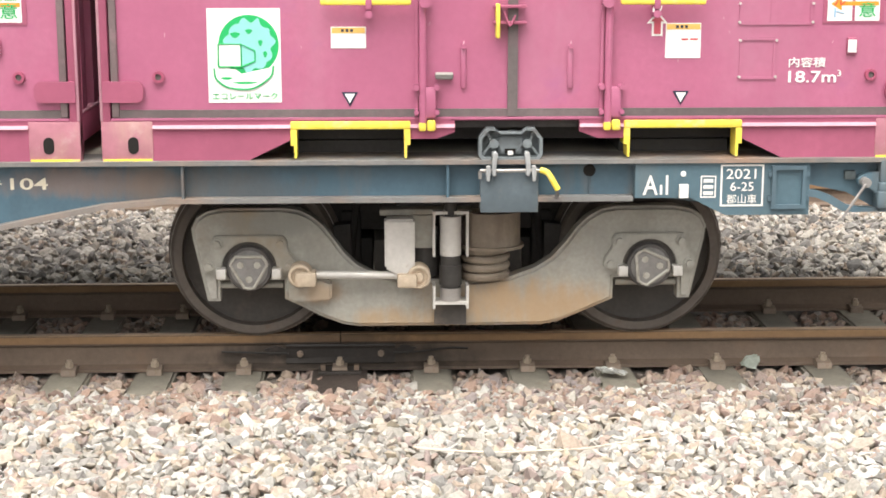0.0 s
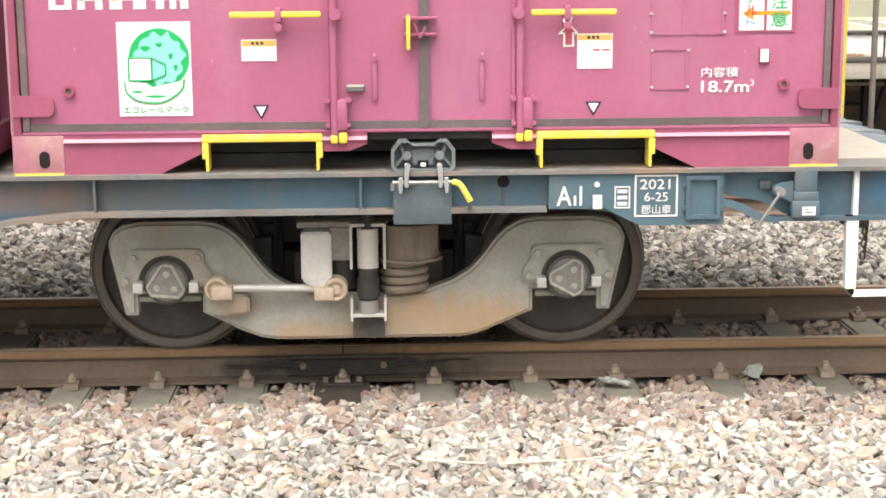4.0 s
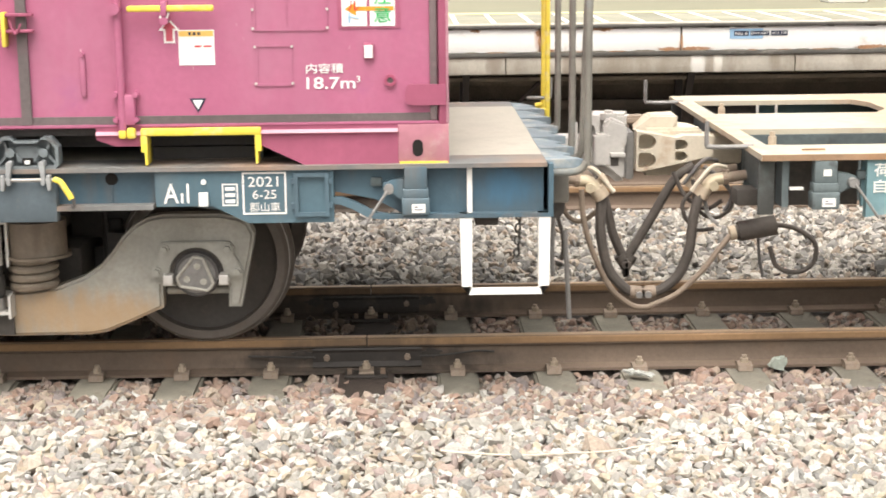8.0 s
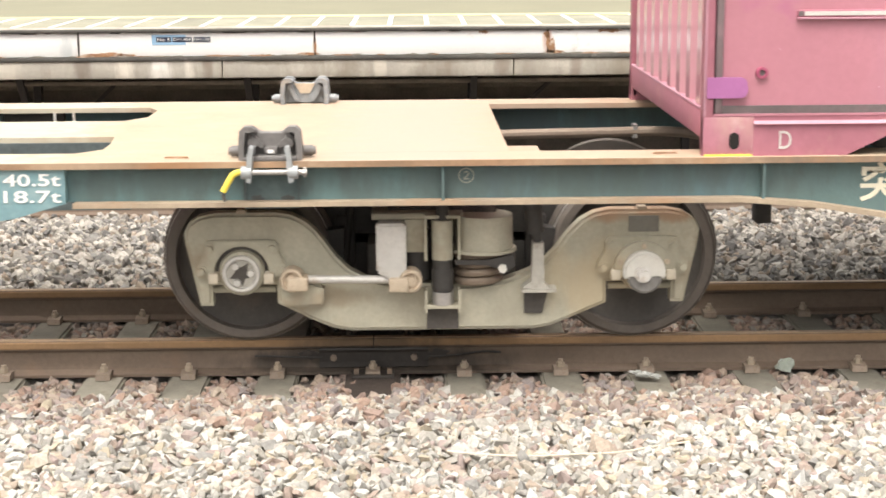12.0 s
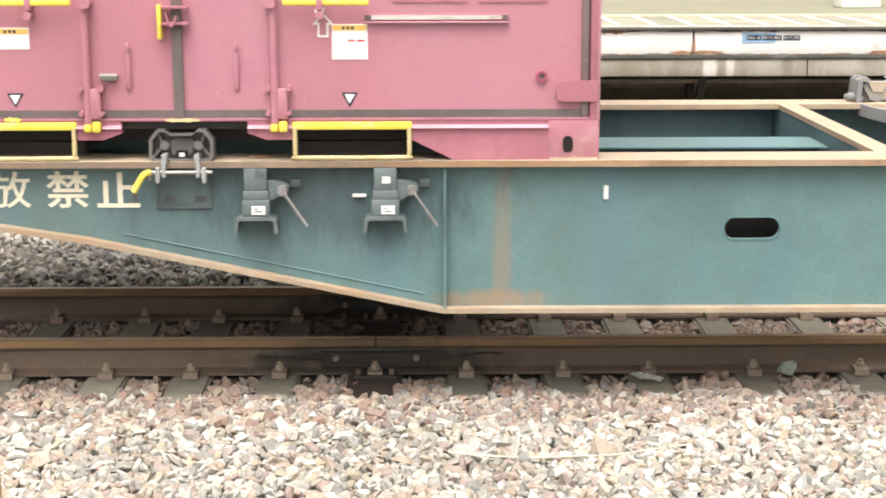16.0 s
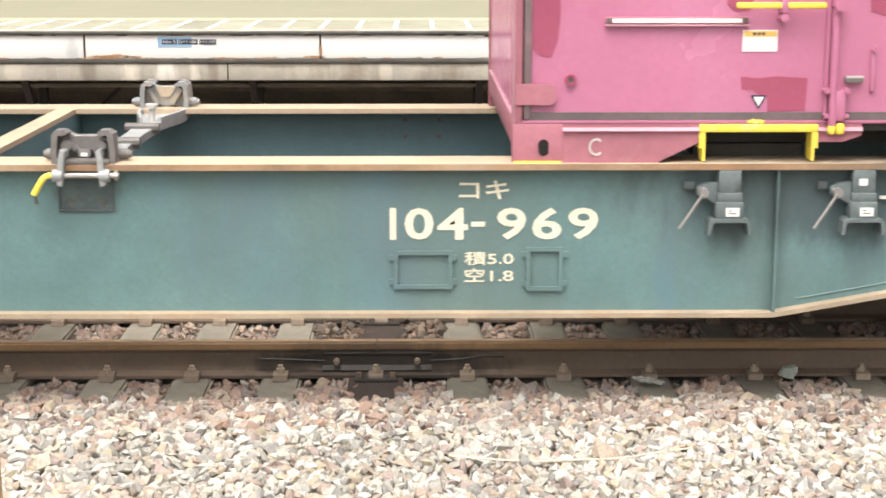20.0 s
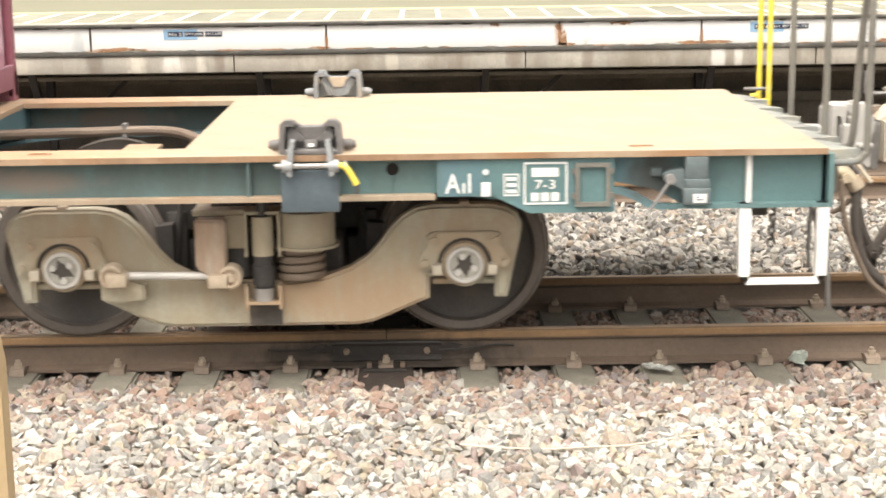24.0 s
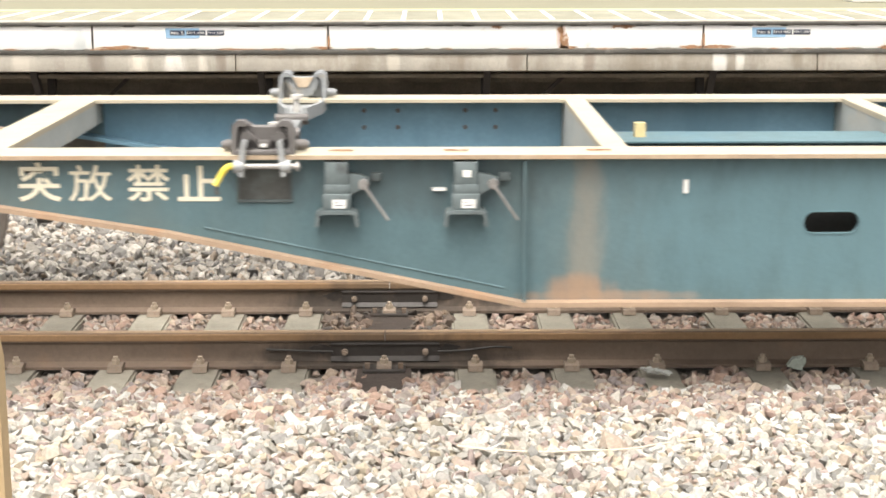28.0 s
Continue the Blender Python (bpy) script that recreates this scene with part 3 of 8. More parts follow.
def prism(bm, pts, d0, d1, axis="y"):
    """A polygon swept along one axis: (x, z) along y, (y, z) along x, (x, y) along z."""
    def at(p, d):
        return {"y": (p[0], d, p[1]), "x": (d, p[0], p[1]), "z": (p[0], p[1], d)}[axis]
    a = [bm.verts.new(at(p, d0)) for p in pts]
    b = [bm.verts.new(at(p, d1)) for p in pts]
    n = len(pts)
    fs = [bm.faces.new(a), bm.faces.new(b[::-1])]
    for i in range(n):
        fs.append(bm.faces.new((a[i], b[i], b[(i + 1) % n], a[(i + 1) % n])))
    bmesh.ops.recalc_face_normals(bm, faces=fs)
    return bm


def cyl(bm, p, q, r, seg=16, r2=None):
    p, q = Vector(p), Vector(q)
    r2 = r if r2 is None else r2
    d = (q - p).normalized()
    u = d.orthogonal().normalized()
    v = d.cross(u)
    ring = lambda c, k: [bm.verts.new(c + (u * math.cos(t) + v * math.sin(t)) * k) for t in [2 * math.pi * i / seg for i in range(seg)]]
    a, b = ring(p, r), ring(q, r2)
    fs = [bm.faces.new(a[::-1]), bm.faces.new(b)]
    for i in range(seg):
        fs.append(bm.faces.new((a[i], a[(i + 1) % seg], b[(i + 1) % seg], b[i])))
    return bm


def lathe(bm, prof, cx=0.0, cz=0.0, seg=48):
    """Turns a closed profile of (radius, y) round the y axis through (cx, cz)."""
    rings = []
    for k in range(seg):
        t = 2 * math.pi * k / seg
        rings.append([bm.verts.new((cx + r * math.cos(t), y, cz + r * math.sin(t))) for r, y in prof])
    n, fs = len(prof), []
    for k in range(seg):
        a, b = rings[k], rings[(k + 1) % seg]
        for i in range(n):
            j = (i + 1) % n
            fs.append(bm.faces.new((a[i], a[j], b[j], b[i])))
    bmesh.ops.recalc_face_normals(bm, faces=fs)
    return bm


def spline(pts, k=6):
    P = [Vector(p) for p in pts]
    P = [2 * P[0] - P[1]] + P + [2 * P[-1] - P[-2]]
    out = []
    for i in range(1, len(P) - 2):
        a, b, c, d = P[i - 1:i + 3]
        for j in range(k):
            t = j / k
            out.append(0.5 * (2 * b + (c - a) * t + (2 * a - 5 * b + 4 * c - d) * t * t + (3 * b - a - 3 * c + d) * t ** 3))
    out.append(P[-2])
    return out


def tube(bm, pts, r, seg=10, k=6):
    P = spline(pts, k) if k else [Vector(p) for p in pts]
    u = (P[1] - P[0]).orthogonal().normalized()
    rings = []
    for i, p in enumerate(P):
        d = (P[min(i + 1, len(P) - 1)] - P[max(i - 1, 0)]).normalized()
        u = (u - d * u.dot(d)).normalized()
        v = d.cross(u)
        rings.append([bm.verts.new(p + (u * math.cos(t) + v * math.sin(t)) * r) for t in [2 * math.pi * j / seg for j in range(seg)]])
    for a, b in zip(rings, rings[1:]):
        for j in range(seg):
            bm.faces.new((a[j], a[(j + 1) % seg], b[(j + 1) % seg], b[j]))
    bm.faces.new(rings[0][::-1])
    bm.faces.new(rings[-1])
    return bm


def holed(bm, outer, holes, y0, y1, depth):
    """A plate in x, z from y0 (front) to y1 with blind D-shaped hollows: (x, z, half width, half height)."""
    def loop(pts, y):
        vs = [bm.verts.new((p[0], y, p[1])) for p in pts]
        return vs, [bm.edges.new((vs[i], vs[(i + 1) % len(vs)])) for i in range(len(vs))]
    fv, es = loop(outer, y0)
    wells = []
    for hx, hz, rx, rz in holes:
        pts = [(hx + rx * max(math.cos(t), -0.55), hz + rz * math.sin(t)) for t in [2 * math.pi * i / 18 for i in range(18)]]
        vs, he = loop(pts, y0)
        es += he
        wells.append((vs, pts))
    bmesh.ops.triangle_fill(bm, use_beauty=True, use_dissolve=False, edges=es)
    for vs, pts in wells:
        back = [bm.verts.new((p[0], y0 + depth, p[1])) for p in pts]
        for i in range(len(vs)):
            j = (i + 1) % len(vs)
            bm.faces.new((vs[i], vs[j], back[j], back[i]))
        bm.faces.new(back)
    bv = [bm.verts.new((p[0], y1, p[1])) for p in outer]
    for i in range(len(fv)):
        j = (i + 1) % len(fv)
        bm.faces.new((fv[i], fv[j], bv[j], bv[i]))
    bm.faces.new(bv)
    bmesh.ops.recalc_face_normals(bm, faces=bm.faces)
    return bm


def B():
    return bmesh.new()


def to_mesh(name, bm, material, smooth=True):
    me = bpy.data.meshes.new(name)
    bm.normal_update()
    bm.to_mesh(me)
    bm.free()
    me.materials.append(M[material])
    if smooth:
        me.polygons.foreach_set("use_smooth", [True] * len(me.polygons))
        me.set_sharp_from_angle(angle=radians(32))
    return me


def islands(bm):
    """Splits a bmesh into one bmesh for each loose piece."""
    bm.verts.ensure_lookup_table()
    bm.verts.index_update()
    seen, out = set(), []
    for v in bm.verts:
        if v.index in seen:
            continue
        todo, piece = [v], []
        seen.add(v.index)
        while todo:
            p = todo.pop()
            piece.append(p)
            for e in p.link_edges:
                q = e.other_vert(p)
                if q.index not in seen:
                    seen.add(q.index)
                    todo.append(q)
        nb = bmesh.new()
        m = {p.index: nb.verts.new(p.co) for p in piece}
        for f in {f for p in piece for f in p.link_faces}:
            nb.faces.new([m[q.index] for q in f.verts])
        out.append(nb)
    bm.free()
    return out


def parts(name, bm, material, parent, label=""):
    for nb in islands(bm):
        part(name, nb, material, parent, label)


def part(name, bm, material, parent, label="", smooth=True):
    ob = new(name, to_mesh(name, bm, material, smooth))
    ob.parent = parent
    if label:
        tagged(ob, label)
    return ob


def thing(name, bm, material, label, category, group="", kind="", smooth=True):
    return tagged(new(name, to_mesh(name, bm, material, smooth)), label, category, group, kind)


def base(name, m, label, category, group=""):
    ob = new(name)
    ob.empty_display_size = 0.2
    ob.matrix_basis = m
    return tagged(ob, label, category, group)


def lettering(name, body, x, z, height, y, material, parent, wide=None, label="", spacing=1.0, bold=0.0):
    """Raised letters on a face that looks to -y; x, z is the lower left corner, wide the length of the line."""
    cu = bpy.data.curves.new(name, "FONT")
    cu.body, cu.size, cu.extrude, cu.space_character, cu.offset = body, 1.0, 0.0015, spacing, bold
    cu.resolution_u = 3
    tmp = bpy.data.objects.new(name, cu)
    me = bpy.data.meshes.new_from_object(tmp)
    bpy.data.objects.remove(tmp)
    co = np.empty(len(me.vertices) * 3)
    me.vertices.foreach_get("co", co)
    co = co.reshape(-1, 3)
    lo, hi = co.min(0), co.max(0)
    s = height / (hi[1] - lo[1])
    sx = wide / (hi[0] - lo[0]) if wide else s
    out = np.stack([(co[:, 0] - lo[0]) * sx + x, y - (co[:, 2] - lo[2]), (co[:, 1] - lo[1]) * s + z], 1)
    me.vertices.foreach_set("co", out.ravel())
    me.materials.clear()
    me.materials.append(M[material])
    me.update()
    ob = new(name, me)
    ob.parent = parent
    if label:
        tagged(ob, label)
    return ob


def plate(bm, x0, x1, z0, z1, y, d=0.003):
    return box(bm, x0, x1, y - d, y, z0, z1)


def frame_of(bm, x0, x1, z0, z1, y, w=0.006, d=0.004):
    plate(bm, x0, x1, z0, z0 + w, y, d)
    plate(bm, x0, x1, z1 - w, z1, y, d)
    plate(bm, x0, x0 + w, z0 + w, z1 - w, y, d)
    plate(bm, x1 - w, x1, z0 + w, z1 - w, y, d)
    return bm


def blotch(bm, x, z, w, h, y, seed, d=0.002, n=22, drip=0.0):
    """A thin stain with a ragged outline on a face that looks to -y."""
    r = random.Random(seed)
    pts = []
    for i in range(n):
        t = 2 * math.pi * i / n
        k = r.uniform(0.6, 1.1)
        zz = math.sin(t) * h * k
        if zz < 0:
            zz -= drip * r.random() ** 2
        pts.append((x + math.cos(t) * w * k, z + zz))
    return prism(bm, pts, y - d, y, "y")


def mesh_np(name, V, F, material):
    """A mesh of triangles from arrays."""
    me = bpy.data.meshes.new(name)
    me.vertices.add(len(V))
    me.vertices.foreach_set("co", V.ravel().astype(np.float32))
    me.loops.add(F.size)
    me.loops.foreach_set("vertex_index", F.ravel().astype(np.int32))
    me.polygons.add(len(F))
    me.polygons.foreach_set("loop_start", np.arange(0, F.size, 3, dtype=np.int32))
    me.update(calc_edges=True)
    me.materials.append(M[material])
    me.polygons.foreach_set("use_smooth", np.zeros(len(F), dtype=bool))
    return me


# ---- ground, track, platform ----
RAIL_PTS = [(-0.0725, -0.174), (0.0725, -0.174), (0.0725, -0.160), (0.020, -0.146), (0.0085, -0.125), (0.0085, -0.058),
            (0.030, -0.046), (0.0325, -0.030), (0.0325, -0.010), (0.024, -0.002), (0.012, 0.0), (-0.012, 0.0), (-0.024, -0.002),
            (-0.0325, -0.010), (-0.0325, -0.030), (-0.030, -0.046), (-0.0085, -0.058), (-0.0085, -0.125), (-0.020, -0.146), (-0.0725, -0.160)]
SLEEPERS = [-2.026, -1.537, -1.121, -0.685, -0.215, 0.235, 0.711, 1.135, 1.656, 2.188]
YP = 6.55           # platform edge
YT2 = 5.063         # middle of the platform's track


def ground_z(x, y):
    """Height of the ballast bed."""
    z = np.full(np.shape(y), -0.212)
    z = np.where(y < -0.52, -0.212 + 0.055 * np.clip((-0.52 - y) / 0.7, 0, 1), z)
    z = np.where(y < -2.2, z - 0.05 * np.clip((-2.2 - y) / 3, 0, 1), z)
    z = np.where((y > 1.45) & (y < 3.9), -0.212 + 0.065 * np.clip((y - 1.45) / 0.4, 0, 1) * np.clip((3.95 - y) / 0.3, 0, 1), z)
    return z


def build_ground():
    ys = np.array([-2000, -400, -60, -12, -6, -4, -3, -2.2, -1.4, -1.22, -0.8, -0.52, -0.40, 0.4, 1.2, 1.45, 1.6, 1.85, 2.5, 3.2, 3.65, 3.95, 5, 6, 7.2, 9, 60, 400, 2000.0])
    xs = np.array([-2000, -400, -100, -40, -12, -6, -3, 0, 3, 6, 12, 40, 100, 400, 2000.0])
    gx, gy = np.meshgrid(xs, ys)
    V = np.stack([gx, gy, ground_z(gx, gy)], -1).reshape(-1, 3)
    n = len(xs)
    F = []
    for j in range(len(ys) - 1):
        for i in range(n - 1):
            a = j * n + i
            F += [(a, a + 1, a + n + 1), (a, a + n + 1, a + n)]
    me = mesh_np("ground", V, np.array(F), "soil")
    tagged(new("ground", me), "brown-grey ballast bed under the crushed stone", "ground", kind="structure")


ICO_V = []
_g = (1 + 5 ** 0.5) / 2
for a, b in ((1, _g), (1, -_g), (-1, _g), (-1, -_g)):
    ICO_V += [(0, a, b), (a, b, 0), (b, 0, a)]
ICO_V = np.array(ICO_V) / np.hypot(1, _g)


def ico_faces():
    F, v = [], ICO_V
    e = min(np.linalg.norm(v[0] - v[i]) for i in range(1, 12)) * 1.05
    for i in range(12):
        for j in range(i + 1, 12):
            for k in range(j + 1, 12):
                if max(np.linalg.norm(v[i] - v[j]), np.linalg.norm(v[j] - v[k]), np.linalg.norm(v[i] - v[k])) < e:
                    n = np.cross(v[j] - v[i], v[k] - v[i])
                    F.append((i, j, k) if n @ v[i] > 0 else (i, k, j))
    return np.array(F)


def stones(name, label, material, n, x0, x1, y0, y1, size, lift=0.0, seed=1, skip=None, power=1.0, spread=0.34, tall=0.03):
    rng = np.random.default_rng(seed)
    x, y = rng.uniform(x0, x1, n), y0 + (y1 - y0) * rng.random(n) ** power
    if skip is not None:
        ok = ~skip(x, y)
        x, y = x[ok], y[ok]
        n = len(x)
    s = size * np.exp(rng.normal(0, spread, n))
    z = ground_z(x, y) + lift + rng.uniform(0.0, tall, n)
    # broken pieces: a jittered polyhedron cut flat by three random planes
    shape = rng.uniform(0.88, 1.18, (n, 12, 1)) * ICO_V[None] + rng.normal(0, 0.09, (n, 12, 3))
    for _ in range(4):
        d = rng.normal(size=(n, 1, 3))
        d /= np.linalg.norm(d, axis=2)[..., None]
        over = np.maximum((shape * d).sum(2, keepdims=True) - rng.uniform(0.32, 0.72, (n, 1, 1)), 0)
        shape = shape - over * d
    shape = shape * np.stack([rng.uniform(1.0, 1.6, n), rng.uniform(0.8, 1.2, n), rng.uniform(0.5, 0.85, n)], 1)[:, None]
    q = rng.normal(size=(n, 4)) * np.array([1, 0.42, 0.42, 1.0])
    q /= np.linalg.norm(q, axis=1)[:, None]
    w, a, b, c = q.T
    R = np.stack([np.stack([1 - 2 * (b * b + c * c), 2 * (a * b - c * w), 2 * (a * c + b * w)], -1),
                  np.stack([2 * (a * b + c * w), 1 - 2 * (a * a + c * c), 2 * (b * c - a * w)], -1),
                  np.stack([2 * (a * c - b * w), 2 * (b * c + a * w), 1 - 2 * (a * a + b * b)], -1)], 1)
    V = np.einsum("nij,nkj->nki", R, shape) * s[:, None, None] + np.stack([x, y, z], 1)[:, None]
    F = ico_faces()[None] + 12 * np.arange(n)[:, None, None]
    me = mesh_np(name, V.reshape(-1, 3), F.reshape(-1, 3), material)
    return tagged(new(name, me), label, "ballast", kind="stuff")


def near_sleeper(x, y, half=0.115):
    d = np.min(np.abs(np.asarray(x)[:, None] - np.array(ALL_SLEEPERS)[None]), axis=1)
    return d < half


ALL_SLEEPERS = [SLEEPERS[0] - 0.50 * k for k in range(40, 0, -1)] + SLEEPERS + [SLEEPERS[-1] + 0.50 * k for k in range(1, 41)]


def on_rail(y):
    return (np.abs(y) < 0.075) | (np.abs(y - 1.132) < 0.075)


def build_ballast():
    track = lambda x, y: (near_sleeper(x, y, 0.112) & (y > -0.50)) | on_rail(y)
    stones("ballast_foreground", "loose pale beige, grey and white crushed stone in front of the rails", "stone_near", 25500, -3.8, 4.2, -2.35, -0.44, 0.0272, 0.004, 1, track, spread=0.24, tall=0.042)
    stones("ballast_track", "rust-tinted crushed stone between and beside the sleepers", "stone_track", 17000, -4.2, 4.8, -0.62, 1.75, 0.0235, 0.0, 2, track, spread=0.24, tall=0.022)
    stones("ballast_between_tracks", "grey and buff crushed stone between the two tracks", "stone_far", 24000, -4.8, 5.4, 1.6, 4.4, 0.0285, 0.0, 3, spread=0.26, tall=0.045)
    stones("ballast_platform_track", "brown crushed stone along the platform track", "stone_track", 6000, -5.5, 6.0, 4.4, 6.4, 0.03, -0.01, 4)
    # rusty pieces strewn in front of the sleeper ends, thinning out
    stones("ballast_strewn", "rust-tinted stones strewn over the pale ballast edge", "stone_mauve", 4500, -4.0, 4.4, -0.36, -1.05, 0.0265, 0.028, 6, track, 1.7, spread=0.24)
    stones("ballast_oily", "oil-blackened stones round the rail joint", "stone_oily", 680, -0.75, 0.30, -0.05, 1.05, 0.0235, 0.02, 7, track, spread=0.24)
    stones("ballast_outer", "pale crushed stone farther along the line", "stone_near", 22000, -16, 17, -3.6, 4.4, 0.042, -0.01, 5,
           lambda x, y: ((x > -3.8) & (x < 4.2) & (y > -2.33)) | (near_sleeper(x, y) & (y > -0.3) & (y < 1.5)) | on_rail(y))


def rail(name, y, x0, x1, label):
    bm = B()
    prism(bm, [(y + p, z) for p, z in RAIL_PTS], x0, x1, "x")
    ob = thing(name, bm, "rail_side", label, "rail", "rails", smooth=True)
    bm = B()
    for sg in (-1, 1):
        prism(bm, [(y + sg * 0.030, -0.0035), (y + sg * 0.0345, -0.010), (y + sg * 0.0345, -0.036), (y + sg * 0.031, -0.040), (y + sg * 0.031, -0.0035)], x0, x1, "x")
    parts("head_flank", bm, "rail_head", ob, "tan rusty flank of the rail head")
    bm = B()
    box(bm, x0, x1, y - 0.021, y + 0.021, -0.0015, 0.0012)
    part("running_surface", bm, "rail_top", ob, "burnished steel running surface")
    return ob


def build_track():
    for nm, y in (("rail", 0.0), ("rail", 1.132)):
        jx = -0.212 if y == 0 else -0.215
        for x0, x1 in ((-60, jx - 0.003), (jx + 0.003, 60)):
            ob = rail(nm, y, x0, x1, "rust-brown steel rail with a worn bright head")
        # fishplate over the joint, with bolts
        for sgn in (-1, 1):
            bm = B()
            prism(bm, [(y + sgn * a, z) for a, z in ((0.010, -0.056), (0.031, -0.050), (0.034, -0.060), (0.027, -0.075), (0.027, -0.120), (0.046, -0.142), (0.040, -0.149), (0.010, -0.135))],
                  jx - 0.27, jx + 0.27, "x")
            fp = thing("fishplate", bm, "rail_grease", "black greasy fishplate bolted across the rail joint", "fishplate", "fishplates", smooth=False)
            for bx in (-0.2, 0.2):
                b2 = B()
                cyl(b2, (jx + bx, y + sgn * 0.027, -0.098), (jx + bx, y + sgn * 0.047, -0.098), 0.017, 6)
                cyl(b2, (jx + bx, y + sgn * 0.047, -0.098), (jx + bx, y + sgn * 0.060, -0.098), 0.010, 10)
                part("bolt", b2, "clip", fp, "rusty fishplate bolt")
    for y in (YT2 - 0.566, YT2 + 0.566):
        rail("rail", y, -60, 60, "rust-brown rail of the platform track")
    # grease on the rails round the joints
    for y, jx in ((0.0, -0.212), (1.132, -0.215)):
        for k, (x, w) in enumerate(((jx - 0.32, 0.06), (jx + 0.32, 0.06))):
            part("grease_stain", blotch(B(), x, -0.088, w, 0.028, y - 0.009, k + int(y * 50), 0.002), "rail_grease", bpy.data.objects["rail" if y == 0 else "rail.002"], "black grease on the rail web")
    # bond wire along the near rail
    bm = B()
    tube(bm, [(-0.80, -0.03, -0.085), (-0.62, -0.045, -0.088), (-0.47, -0.05, -0.092)], 0.006, 6)
    thing("bond_wire", bm, "black", "thin black bond wire clipped to the rail web", "wire")
    bm = B()
    tube(bm, [(0.05, -0.05, -0.092), (0.18, -0.045, -0.088), (0.33, -0.03, -0.075), (0.42, -0.02, -0.082)], 0.006, 6)
    thing("bond_wire", bm, "black", "thin black bond wire clipped to the rail web", "wire")


def clip_meshes():
    bm = B()
    prism(bm, [(-0.048, 0.0), (0.02, 0.0), (0.045, 0.018), (0.050, 0.030), (0.0, 0.038), (-0.040, 0.028)], -0.036, 0.036, "x")
    clip = to_mesh("rail_clip", bm, "clip")
    bm = B()
    cyl(bm, (0, 0.0, 0.034), (0, 0.0, 0.056), 0.022, 6)
    cyl(bm, (0, 0.0, 0.056), (0, 0.0, 0.072), 0.013, 10)
    bolt = to_mesh("bolt", bm, "clip_bolt")
    return clip, bolt


def build_sleepers():
    clip, bolt = clip_meshes()
    bm = B()
    prism(bm, [(-0.115, -0.10), (0.115, -0.10), (0.098, 0.0), (-0.098, 0.0)], -0.48, 1.61, "y")
    bmesh.ops.bevel(bm, geom=[e for e in bm.edges if e.calc_length() > 1 and e.verts[0].co.z > -0.01], offset=0.012, segments=2, affect="EDGES")
    conc = to_mesh("sleeper", bm, "sleeper")
    bm = B()
    box(bm, -0.135, 0.135, -0.48, 1.61, -0.11, 0.004, 0.008)
    wood = to_mesh("timber_sleeper", bm, "wood")
    for i, x in enumerate(ALL_SLEEPERS):
        if abs(x) > 9:
            continue
        timber = abs(x + 0.215) < 0.01
        ob = new("timber_sleeper" if timber else "sleeper", wood if timber else conc)
        ob.location = (x, 0, -0.176)
        tagged(ob, "dark oily timber sleeper under the rail joint" if timber else "grey concrete sleeper half sunk in ballast", "sleeper", "sleepers")
        for y in (0.0, 1.132):
            for sgn in (-1, 1):
                c = new("rail_clip", clip)
                c.parent = ob
                c.matrix_basis = Matrix.Translation((0, y + sgn * 0.095, 0.004)) @ (pose(0, 0, 0, 0, 0, 180) if sgn > 0 else pose(0, 0, 0))
                k = new("bolt", bolt)
                k.parent = c
            if timber:
                bm = B()
                box(bm, -0.105, 0.105, y - 0.165, y + 0.165, 0.004, 0.020, 0.003)
                tp = part("tie_plate", bm, "rail_grease", ob, "wide rusty tie plate under the joint")
                for bx in (-0.082, 0.082):
                    bm = B()
                    cyl(bm, (bx, y - 0.125, 0.018), (bx, y - 0.125, 0.046), 0.017, 4)
                    part("spike", bm, "rail_side", tp, "square spike head")
    bm = B()
    prism(bm, [(-0.115, -0.10), (0.115, -0.10), (0.098, 0.0), (-0.098, 0.0)], YT2 - 1.0, YT2 + 1.0, "y")
    far = to_mesh("sleeper", bm, "sleeper")
    for k in range(-14, 15):
        ob = new("sleeper", far)
        ob.location = (k * 0.58 + 0.1, 0, -0.18)
        tagged(ob, "grey concrete sleeper of the platform track", "sleeper", "platform track sleepers")


